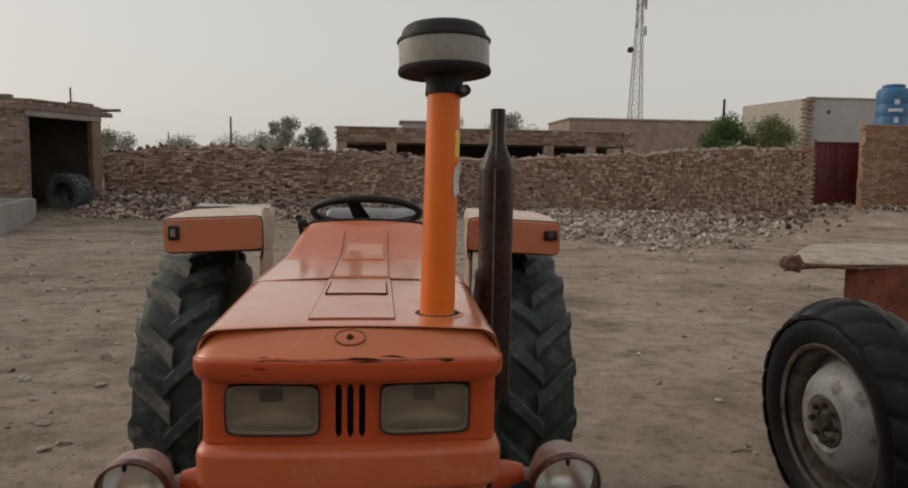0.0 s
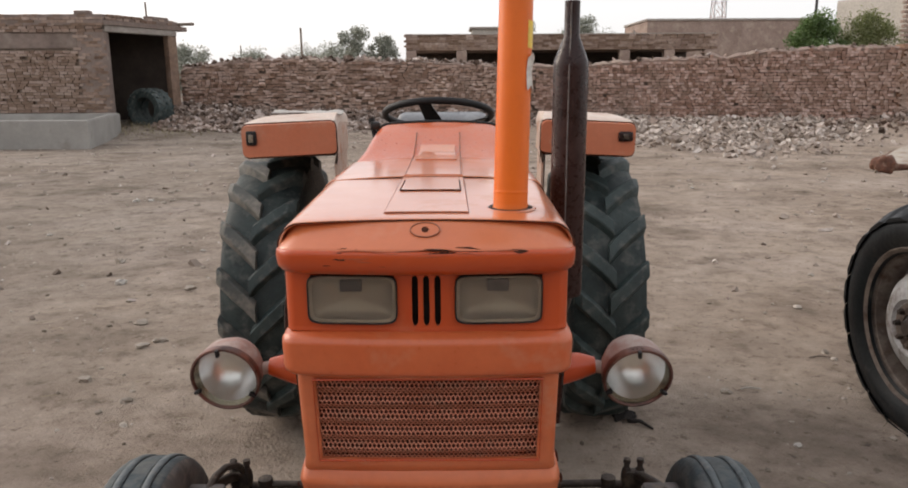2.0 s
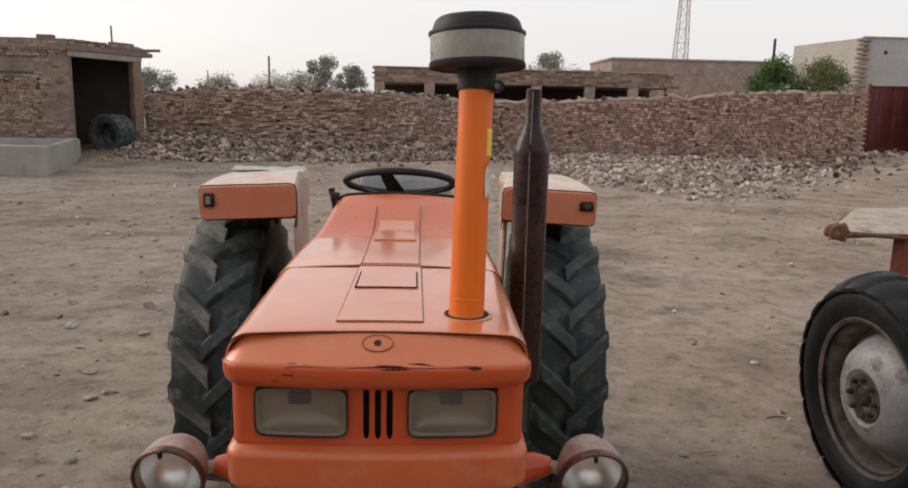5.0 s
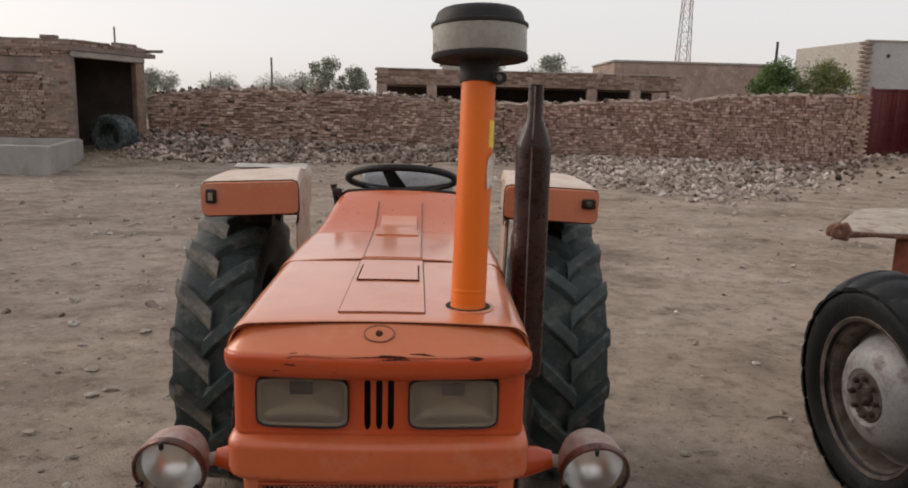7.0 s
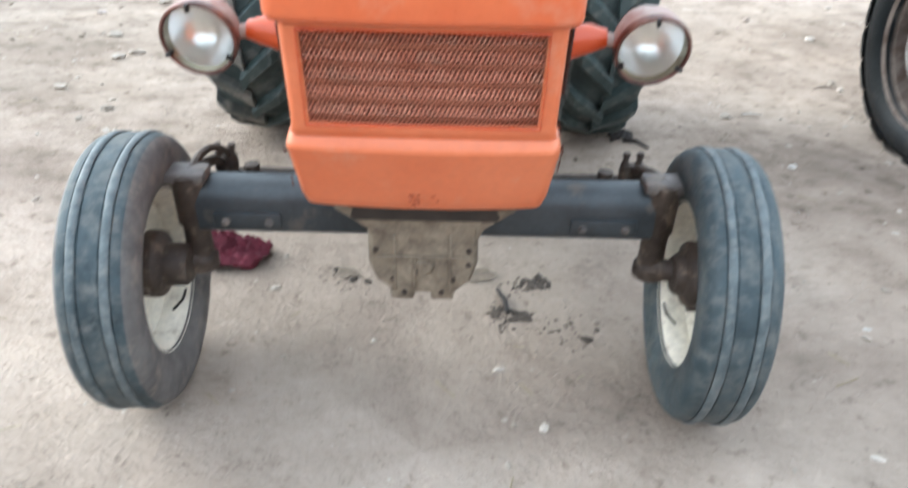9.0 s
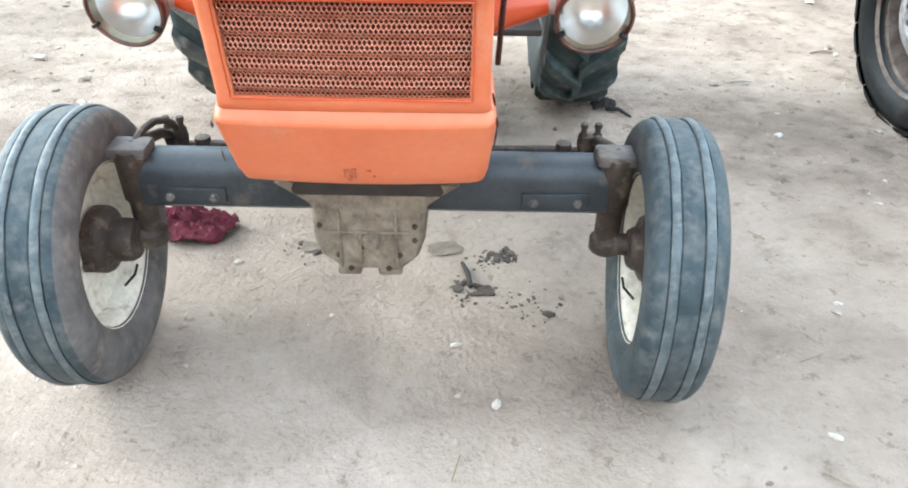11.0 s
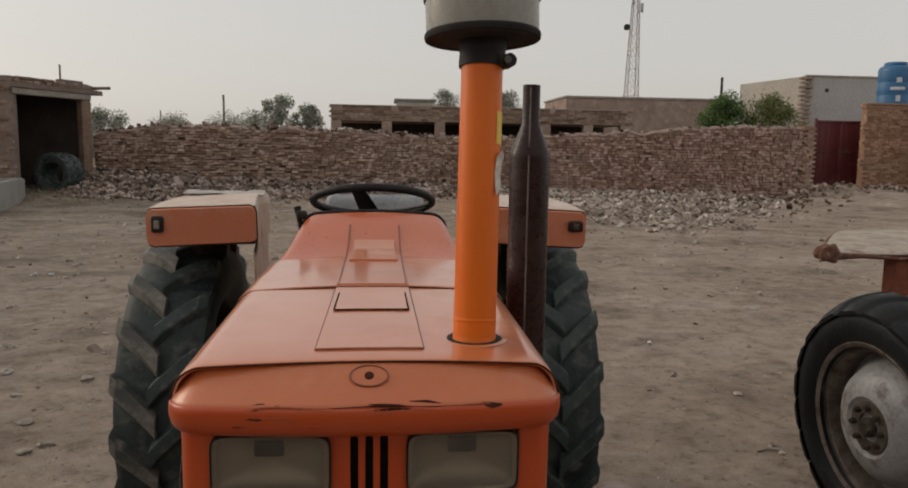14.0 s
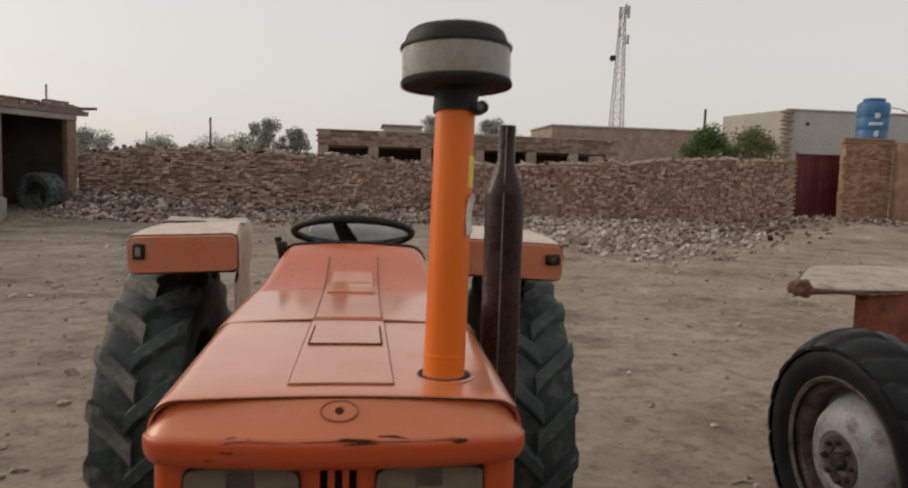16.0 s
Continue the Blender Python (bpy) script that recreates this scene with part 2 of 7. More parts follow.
ochre_brick = material("ochre_brick", (0.25, 0.135, 0.083), (0.39, 0.228, 0.15), 0.95, 0, 1.2, 9, 0.5, (0.37, 0.27, 0.195), 0.3, random_tint=0.3)
rubble_red = material("broken_brick_rubble", (0.11, 0.075, 0.058), (0.40, 0.30, 0.245), 0.95, 0, 1.5, 20, 0.4, (0.33, 0.27, 0.22), 0.12, random_tint=0.78)
rubble_pale = material("pale_plaster_rubble", (0.22, 0.165, 0.13), (0.52, 0.455, 0.4), 0.95, 0, 1.5, 20, 0.4, (0.28, 0.22, 0.18), 0.45, random_tint=0.55)
concrete = material("grey_cement_render", (0.27, 0.26, 0.24), (0.36, 0.345, 0.32), 0.9, 0, 1.2, 14, 0.15, (0.22, 0.195, 0.17), 0.15, grainy=0.2)
plaster = material("cream_plaster", (0.41, 0.38, 0.335), (0.49, 0.46, 0.41), 0.9, 0, 0.4, 6, 0.1, streaks=0.15)
grey_plaster = material("grey_plaster", (0.36, 0.35, 0.34), (0.42, 0.41, 0.4), 0.9, 0, 0.4, 6, 0.1)
gate_red = material("dark_red_gate_paint", (0.085, 0.010, 0.013), (0.125, 0.017, 0.02), 0.5, 0, 1.2, 10, 0.1, (0.16, 0.08, 0.06), 0.2)
tank_blue = material("blue_tank_plastic", (0.025, 0.125, 0.27), (0.035, 0.16, 0.33), 0.4, 0, 1.5, 10, 0.05)
tank_white = material("white_tank_print", (0.55, 0.6, 0.66), (0.65, 0.7, 0.74), 0.5, 0, 4, 20, 0)
# near-black base colour holds the shade of unlit interiors and openings
shed_dark = material("shade_dark_interior_brick", (0.05, 0.037, 0.03), (0.085, 0.065, 0.053), 0.95, 0, 1.2, 12, 0.4)
timber = material("weathered_timber", (0.16, 0.125, 0.1), (0.26, 0.21, 0.17), 0.85, 0, 4, 30, 0.4, stretch=(1, 6, 1))
lintel_mat = material("pale_concrete_lintel", (0.30, 0.265, 0.235), (0.40, 0.36, 0.325), 0.9, 0, 1.5, 12, 0.3)
steel_grey = material("galvanised_steel", (0.36, 0.37, 0.38), (0.46, 0.47, 0.48), 0.5, 0.6, 2, 20, 0)
mast_red = material("faded_red_mast_paint", (0.40, 0.27, 0.25), (0.46, 0.32, 0.3), 0.6, 0.1, 2, 20, 0)
leaf_green = material("dark_green_leaves", (0.11, 0.18, 0.06), (0.17, 0.26, 0.09), 0.6, 0, 1.5, 8, 0, random_tint=0.4)
# leaf_grey is paled to put distant haze into the leaf colour
leaf_grey = material("haze_pale_grey_green_leaves", (0.30, 0.315, 0.265), (0.40, 0.41, 0.345), 0.75, 0, 0.6, 4, 0, random_tint=0.3)
leaf_olive = material("olive_green_leaves", (0.16, 0.185, 0.07), (0.23, 0.25, 0.105), 0.6, 0, 1.5, 8, 0, random_tint=0.4)
for leaf_mat in (leaf_green, leaf_grey, leaf_olive):
    ln, ll = leaf_mat.node_tree.nodes, leaf_mat.node_tree.links
    thin, half_half = ln.new("ShaderNodeBsdfTranslucent"), ln.new("ShaderNodeMixShader")
    half_half.inputs[0].default_value = 0.4
    ll.new(ln["Principled BSDF"].inputs["Base Color"].links[0].from_socket, thin.inputs["Color"])
    ll.new(ln["Principled BSDF"].outputs[0], half_half.inputs[1]), ll.new(thin.outputs[0], half_half.inputs[2])
    ll.new(half_half.outputs[0], ln["Material Output"].inputs["Surface"])
seat_grey = material("grey_seat_vinyl", (0.27, 0.285, 0.30), (0.38, 0.395, 0.41), 0.35, 0, 6, 50, 0.1)
bark = material("grey_brown_bark", (0.09, 0.07, 0.055), (0.15, 0.12, 0.1), 0.9, 0, 4, 20, 0.4)
dry_grass = material("dry_straw_grass", (0.22, 0.18, 0.11), (0.34, 0.29, 0.18), 0.85, 0, 3, 20, 0, random_tint=0.35)
stone_mat = material("dusty_stone", (0.27, 0.23, 0.19), (0.42, 0.37, 0.31), 0.9, 0, 8, 40, 0.4, random_tint=0.35)
stone_white = material("chalky_white_stone", (0.40, 0.37, 0.33), (0.52, 0.49, 0.45), 0.9, 0, 8, 40, 0.4)
fender_sheet = material("pale_dusty_fender_sheet", (0.33, 0.28, 0.225), (0.47, 0.41, 0.345), 0.75, 0, 6, 40, 0.3, (0.2, 0.12, 0.075), 0.3)
rust_dark = material("flaking_dark_rust", (0.09, 0.035, 0.02), (0.2, 0.085, 0.05), 0.8, 0, 14, 60, 0.8, (0.36, 0.27, 0.2), 0.25)
rust_red = material("rusty_red_paint", (0.17, 0.04, 0.02), (0.29, 0.085, 0.045), 0.7, 0, 9, 60, 0.4, (0.09, 0.035, 0.02), 0.4)
marker_lens = material("smoky_marker_lens", (0.05, 0.04, 0.03), (0.10, 0.075, 0.06), 0.2, 0, 30, 60, 0.1)
marker_white = material("pale_marker_bulb", (0.22, 0.19, 0.14), (0.34, 0.30, 0.23), 0.3, 0, 30, 60, 0)

for dull, level in ((tyre_rubber, 0.3), (tyre_carcass, 0.25), (tyre_old, 0.18), (chip_gap_dark, 0.15), (stencil_red, 0.2), (brown_exhaust, 0.3), (black_rubber, 0.3), (orange_pipe, 0.35), (tyre_blue, 0.35)):
    dull.node_tree.nodes["Principled BSDF"].inputs["Specular IOR Level"].default_value = level

glass = bpy.data.materials.new("clear_glass")
glass.use_nodes = True
gb = glass.node_tree.nodes["Principled BSDF"]
gb.inputs["Base Color"].default_value = (0.93, 0.93, 0.9, 1)
gb.inputs["Transmission Weight"].default_value, gb.inputs["Roughness"].default_value, gb.inputs["IOR"].default_value = 1.0, 0.08, 1.3
ribbed = bpy.data.materials.new("ribbed_dusty_glass")
ribbed.use_nodes = True
rn, rl = ribbed.node_tree.nodes, ribbed.node_tree.links
rb = rn["Principled BSDF"]
rb.inputs["Base Color"].default_value = (0.82, 0.76, 0.69, 1)
rb.inputs["Transmission Weight"].default_value, rb.inputs["Roughness"].default_value, rb.inputs["IOR"].default_value = 0.95, 0.12, 1.45
wave, wc, wb = rn.new("ShaderNodeTexWave"), rn.new("ShaderNodeTexCoord"), rn.new("ShaderNodeBump")
wave.inputs["Scale"].default_value = 45
wb.inputs["Strength"].default_value, wb.inputs["Distance"].default_value = 0.06, 0.002
rl.new(wc.outputs["Object"], wave.inputs["Vector"]), rl.new(wave.outputs["Fac"], wb.inputs["Height"]), rl.new(wb.outputs["Normal"], rb.inputs["Normal"])


# ---- mesh helpers ----
def finish(bm, name, mat, smooth=40, loose=False):
    mesh = bpy.data.meshes.new(name)
    if not loose:
        bmesh.ops.recalc_face_normals(bm, faces=bm.faces)
    bm.to_mesh(mesh)
    bm.free()
    for m in mat if isinstance(mat, (list, tuple)) else [mat]:
        mesh.materials.append(m)
    if smooth:
        mesh.polygons.foreach_set("use_smooth", [True] * len(mesh.polygons))
        mesh.set_sharp_from_angle(angle=radians(smooth))
    return mesh


def part(name, bm, mat, parent=None, label="", smooth=40, loose=False):
    ob = new(name, finish(bm, name, mat, smooth, loose) if isinstance(bm, bmesh.types.BMesh) else bm)
    if parent:
        ob.parent = parent
    return tagged(ob, label)


def root(name, label, category, at=(0, 0, 0), turn=0, group="", kind=""):
    ob = new(name)
    ob.matrix_basis = pose(*at, 0, 0, turn)
    ob.empty_display_size = 0.1
    return tagged(ob, label, category, group, kind)


def mesh_of(verts, faces, name, mat, smooth=0):
    mesh = bpy.data.meshes.new(name)
    mesh.from_pydata(verts, [], faces)
    mesh.materials.append(mat)
    if smooth:
        mesh.polygons.foreach_set("use_smooth", [True] * len(mesh.polygons))
        mesh.set_sharp_from_angle(angle=radians(smooth))
    mesh.update()
    return mesh


def box(x0, x1, y0, y1, z0, z1, bevel=0.0, bm=None, m=None, segments=2):
    bm = bm or bmesh.new()
    verts = [bm.verts.new((x, y, z)) for x in (x0, x1) for y in (y0, y1) for z in (z0, z1)]
    faces = [bm.faces.new([verts[i] for i in q]) for q in ((0, 1, 3, 2), (4, 6, 7, 5), (0, 4, 5, 1), (2, 3, 7, 6), (0, 2, 6, 4), (1, 5, 7, 3))]
    if m is not None:
        bmesh.ops.transform(bm, matrix=m, verts=verts)
    if bevel:
        edges = list({e for f in faces for e in f.edges})
        bmesh.ops.bevel(bm, geom=edges, offset=bevel, segments=segments, affect="EDGES", profile=0.5)
    return bm


def lathe(profile, n=32, m=Matrix(), bm=None, close=False):
    """Turns (radius, height) pairs round the z axis, then lays the result by m."""
    bm = bm or bmesh.new()
    rings = []
    for r, h in profile:
        if r < 1e-5:
            rings.append([bm.verts.new(m @ Vector((0, 0, h)))])
        else:
            rings.append([bm.verts.new(m @ Vector((r * math.cos(2 * math.pi * i / n), r * math.sin(2 * math.pi * i / n), h))) for i in range(n)])
    pairs = list(zip(rings, rings[1:])) + ([(rings[-1], rings[0])] if close else [])
    for a, b in pairs:
        for i in range(n):
            j = (i + 1) % n
            if len(a) == 1 and len(b) > 1:
                bm.faces.new((a[0], b[i], b[j]))
            elif len(b) == 1 and len(a) > 1:
                bm.faces.new((a[i], b[0], a[j]))
            elif len(a) > 1:
                bm.faces.new((a[i], b[i], b[j], a[j]))
    return bm


def tube(points, radius, n=10, bm=None, closed=False, caps=True):
    """A round bar along points; radius is one number or one for each point."""
    bm = bm or bmesh.new()
    pts = [Vector(p) for p in points]
    radii = radius if isinstance(radius, (list, tuple)) else [radius] * len(pts)
    rings, side = [], None
    for i, p in enumerate(pts):
        a, b = pts[i - 1] if i or closed else p, pts[(i + 1) % len(pts)] if i + 1 < len(pts) or closed else p
        along = (b - a).normalized()
        side = (side - along * side.dot(along)).normalized() if side else along.orthogonal().normalized()
        up = along.cross(side)
        rings.append([bm.verts.new(p + radii[i] * (side * math.cos(2 * math.pi * k / n) + up * math.sin(2 * math.pi * k / n))) for k in range(n)])
    for a, b in list(zip(rings, rings[1:])) + ([(rings[-1], rings[0])] if closed else []):
        for k in range(n):
            bm.faces.new((a[k], a[(k + 1) % n], b[(k + 1) % n], b[k]))
    if caps and not closed:
        bm.faces.new(rings[0][::-1]), bm.faces.new(rings[-1])
    return bm


def loft(sections, caps=False, bm=None):
    """Joins rows of points, all of one length, into a sheet."""
    bm = bm or bmesh.new()
    rows = [[bm.verts.new(p) for p in s] for s in sections]
    for a, b in zip(rows, rows[1:]):
        for i in range(len(a) - 1):
            bm.faces.new((a[i], a[i + 1], b[i + 1], b[i]))
    if caps:
        bm.faces.new(rows[0][::-1]), bm.faces.new(rows[-1])
    return bm


def thick(ob, amount, offset=-1.0):
    s = ob.modifiers.new("thickness", "SOLIDIFY")
    s.thickness, s.offset = amount, offset
    rim_normals = ob.modifiers.new("rim_normals", "WEIGHTED_NORMAL")
    rim_normals.mode, rim_normals.weight, rim_normals.keep_sharp = "FACE_AREA", 50, True
    return ob


def lump(size, seed, rough=0.25, squash=0.6, detail=2):
    """An uneven stone or clod, resting on z = 0."""
    bm = bmesh.new()
    bmesh.ops.create_icosphere(bm, subdivisions=detail, radius=1)
    r = random.Random(seed)
    off = Vector((r.uniform(-50, 50), r.uniform(-50, 50), r.uniform(-50, 50)))
    for v in bm.verts:
        k = 1 + rough * 2 * noise.noise(v.co * 1.3 + off) + rough * 0.6 * noise.noise(v.co * 4 + off)
        v.co = Vector((v.co.x * k * size, v.co.y * k * size * 0.8, v.co.z * k * size * squash))
    low = min(v.co.z for v in bm.verts)
    for v in bm.verts:
        v.co.z = max(v.co.z - low * 0.6, 0.0) - 0.004
    return bm


# ---- ground: one sheet to the horizon ----
def rise(x, y):
    """Gentle heights of the yard: flat round the tractors, a little higher along the far wall and the gate."""
    s = min(max((y - 18.5) / 5.5, 0), 1)
    s = s * s * (3 - 2 * s)
    g = min(max((x - 12.5) / 5.0, 0), 1)
    b = min(max((-x - 6.0) / 3.0, 0), 1)
    return s * (0.02 + 0.45 * g * g * (3 - 2 * g) + 0.30 * b)


def bumps(x, y):
    p = Vector((x, y, 0))
    near = 1.0 if y < 30 else 0.3
    h = 0.034 * noise.noise(p * 0.55) + 0.02 * noise.noise(p * 1.7 + Vector((7, 3, 0))) + 0.012 * noise.noise(p * 4.6) + 0.006 * noise.noise(p * 11)
    away = min(max((math.hypot(x, y - 1) - 1.4) / 2.5, 0.25), 1)
    return h * away * near


def ground_z(x, y):
    return rise(x, y) + bumps(x, y)


def spread(lo, hi, step, far, grow):
    a = list(np.arange(lo, hi, step))
    for sign, start in ((-1, lo), (1, hi)):
        d, p, extra = step, start, []
        while abs(p) < far:
            p += sign * d
            d *= grow
            extra.append(p)
        a = extra[::-1] + a if sign < 0 else a + extra
    return a


gx, gy = spread(-5.0, 6.0, 0.06, 2500, 1.09), spread(-2.5, 9.0, 0.06, 2500, 1.07)
gv = [(x, y, ground_z(x, y)) for y in gy for x in gx]
gn = len(gx)
gf = [(j * gn + i, j * gn + i + 1, (j + 1) * gn + i + 1, (j + 1) * gn + i) for j in range(len(gy) - 1) for i in range(gn - 1)]


def earth():
    m = bpy.data.materials.new("dry_packed_earth")
    m.use_nodes = True
    n, l = m.node_tree.nodes, m.node_tree.links
    b = n["Principled BSDF"]
    geo = n.new("ShaderNodeNewGeometry")

    def field(scale, detail, stretch=(1, 1, 1), rough=0.6):
        mp, t = n.new("ShaderNodeMapping"), n.new("ShaderNodeTexNoise")
        mp.inputs["Scale"].default_value = stretch
        l.new(geo.outputs["Position"], mp.inputs["Vector"]), l.new(mp.outputs["Vector"], t.inputs["Vector"])
        t.inputs["Scale"].default_value, t.inputs["Detail"].default_value, t.inputs["Roughness"].default_value = scale, detail, rough
        return t.outputs["Fac"]

    def ramped(value, stops):
        r = n.new("ShaderNodeValToRGB")
        while len(r.color_ramp.elements) < len(stops):
            r.color_ramp.elements.new(0.5)
        for e, (p, c) in zip(r.color_ramp.elements, stops):
            e.position, e.color = p, (*c, 1)
        l.new(value, r.inputs["Fac"])
        return r.outputs["Color"]

    def mixed(kind, fac, a, c):
        t = n.new("ShaderNodeMix")
        t.data_type, t.blend_type = "RGBA", kind
        t.inputs[0].default_value = fac
        l.new(a, t.inputs[6]), l.new(c, t.inputs[7])
        return t.outputs[2]

    base = ramped(field(0.45, 8, (1, 1, 1), 0.65), [(0.3, (0.277, 0.220, 0.175)), (0.5, (0.354, 0.293, 0.242)), (0.68, (0.422, 0.356, 0.308))])
    tracks = ramped(field(0.8, 6, (0.8, 1.15, 1), 0.6), [(0.33, (0.60, 0.58, 0.56)), (0.47, (0.98, 0.97, 0.97)), (0.56, (1.02, 1.02, 1.02)), (0.7, (1.22, 1.21, 1.2))])
    speck = ramped(field(34, 6, (1, 1, 1), 0.75), [(0.33, (0.82, 0.81, 0.79)), (0.46, (0.98, 0.98, 0.98)), (0.6, (1.03, 1.03, 1.03)), (0.72, (1.15, 1.14, 1.13))])
    blot = ramped(field(4.2, 9, (1, 1, 1), 0.72), [(0.36, (0.5, 0.475, 0.45)), (0.44, (0.93, 0.92, 0.91)), (0.56, (1.03, 1.03, 1.03)), (0.68, (1.25, 1.24, 1.23))])
    crumbs = ramped(field(13, 7, (1, 1, 1), 0.75), [(0.37, (0.4, 0.37, 0.345)), (0.42, (0.96, 0.96, 0.95)), (0.6, (1, 1, 1)), (0.68, (1.28, 1.27, 1.25))])
    colour = mixed("MULTIPLY", 0.62, mixed("MULTIPLY", 0.75, mixed("MULTIPLY", 1.0, base, tracks), speck), blot)
    colour = mixed("MULTIPLY", 0.72, colour, crumbs)
    patches = ramped(field(1.7, 8, (1, 1, 1), 0.62), [(0.36, (0.6, 0.575, 0.55)), (0.46, (0.93, 0.925, 0.92)), (0.56, (1.04, 1.04, 1.04)), (0.66, (1.2, 1.2, 1.2))])
    colour = mixed("MULTIPLY", 0.5, colour, patches)
    # smooth pale earth round the parked tractor's nose, darker beyond: vignette painted in colour
    away, here = n.new("ShaderNodeVectorMath"), n.new("ShaderNodeVectorMath")
    away.operation, here.operation = "DISTANCE", "MULTIPLY"
    here.inputs[1].default_value = (0.8, 1.0, 0.0)
    l.new(geo.outputs["Position"], here.inputs[0]), l.new(here.outputs["Vector"], away.inputs[0])
    away.inputs[1].default_value = (0.1, 0.0, 0.0)
    ragged = n.new("ShaderNodeMath")
    ragged.operation = "MULTIPLY_ADD"
    ragged.inputs[1].default_value = 1.6
    l.new(field(1.1, 5), ragged.inputs[0]), l.new(away.outputs["Value"], ragged.inputs[2])
    beyond = n.new("ShaderNodeMapRange")
    beyond.interpolation_type = "SMOOTHSTEP"
    beyond.inputs["From Min"].default_value, beyond.inputs["From Max"].default_value = 1.2, 3.4
    l.new(ragged.outputs[0], beyond.inputs["Value"])
    marks = ramped(field(5.0, 7, (0.9, 1.1, 1), 0.66), [(0.36, (0.45, 0.425, 0.4)), (0.45, (0.88, 0.87, 0.86)), (0.55, (1.0, 1.0, 1.0)), (0.66, (1.2, 1.2, 1.2))])
    trodden = mixed("MULTIPLY", 0.5, colour, marks)
    shade = n.new("ShaderNodeMix")
    shade.data_type, shade.blend_type = "RGBA", "MULTIPLY"
    shade.inputs[0].default_value = 1.0
    shade.inputs[7].default_value = (0.99, 0.975, 0.96, 1)
    l.new(trodden, shade.inputs[6])
    pale_centre = n.new("ShaderNodeMix")
    pale_centre.data_type = "RGBA"
    pale_centre.inputs[0].default_value = 0.28
    pale_centre.inputs[7].default_value = (0.340, 0.288, 0.246, 1)
    l.new(colour, pale_centre.inputs[6])
    both = n.new("ShaderNodeMix")
    both.data_type = "RGBA"
    l.new(beyond.outputs["Result"], both.inputs[0]), l.new(pale_centre.outputs[2], both.inputs[6]), l.new(shade.outputs[2], both.inputs[7])
    colour = both.outputs[2]
    # greyer, darker earth on the shed's side of the yard
    parts, edge, grey_side = n.new("ShaderNodeSeparateXYZ"), n.new("ShaderNodeMath"), n.new("ShaderNodeMapRange")
    l.new(geo.outputs["Position"], parts.inputs[0])
    edge.operation = "MULTIPLY_ADD"
    edge.inputs[1].default_value = 3.2
    l.new(field(0.5, 6), edge.inputs[0]), l.new(parts.outputs["X"], edge.inputs[2])
    grey_side.interpolation_type = "SMOOTHSTEP"
    grey_side.inputs["From Min"].default_value, grey_side.inputs["From Max"].default_value = -2.6, 1.0
    grey_side.inputs["To Min"].default_value, grey_side.inputs["To Max"].default_value = 1.0, 0.0
    l.new(edge.outputs[0], grey_side.inputs["Value"])
    left_tint = n.new("ShaderNodeMix")
    left_tint.data_type, left_tint.blend_type = "RGBA", "MULTIPLY"
    left_tint.inputs[7].default_value = (0.84, 0.865, 0.885, 1)
    l.new(grey_side.outputs["Result"], left_tint.inputs[0]), l.new(colour, left_tint.inputs[6])
    l.new(left_tint.outputs[2], b.inputs["Base Color"])
    b.inputs["Roughness"].default_value = 0.95
    b.inputs["Specular IOR Level"].default_value = 0.2
    add = n.new("ShaderNodeMath")
    add.operation = "MULTIPLY_ADD"
    add.inputs[1].default_value = 0.5
    l.new(field(60, 5), add.inputs[0]), l.new(field(11, 8, (1, 1, 1), 0.7), add.inputs[2])
    bump = n.new("ShaderNodeBump")
    bump.inputs["Strength"].default_value, bump.inputs["Distance"].default_value = 1.0, 0.026
    l.new(add.outputs[0], bump.inputs["Height"]), l.new(bump.outputs["Normal"], b.inputs["Normal"])
    return m


earth_mat = earth()
ground = new("ground", mesh_of(gv, gf, "ground", earth_mat, 80))
tagged(ground, "dry packed earth yard with faint wheel tracks", "ground", kind="structure")


# ---- walls of brick ----
WALL = [(-9.3, 24.6), (3.0, 26.6), (15.4, 25.0)]


def wall_line(s):
    """The far wall's line: a place for each x."""
    for (xa, ya), (xb, yb) in zip(WALL, WALL[1:]):
        if s <= xb:
            return ya + (yb - ya) * (s - xa) / (xb - xa)
    return WALL[-1][1]


def wall_top(x):
    base = np.interp(x, [-10.2, -9.2, -7.5, -5, -2, 0.5, 3.0, 6.0, 9.5, 12.5, 15.4], [2.0, 1.95, 2.22, 2.28, 2.2, 2.12, 2.05, 2.12, 2.35, 2.55, 2.62])
    return base + 0.09 * noise.noise(Vector((x * 1.1, 3.3, 0))) + 0.05 * noise.noise(Vector((x * 4.0, 1.3, 0)))


def brick_verts(c, along, out, up, l, h, d, r):
    """The eight corners of one slightly uneven brick."""
    res = []
    for a in (-1, 1):
        for b in (-1, 1):
            for e in (-1, 1):
                res.append(c + along * (a * l / 2 + r.uniform(-1, 1) * 0.006) + out * (b * d / 2 + r.uniform(-1, 1) * 0.004) + up * (e * h / 2 + r.uniform(-1, 1) * 0.005))
    return res


BRICK_FACES = ((0, 1, 3, 2), (4, 6, 7, 5), (0, 4, 5, 1), (2, 3, 7, 6), (0, 2, 6, 4), (1, 5, 7, 3))


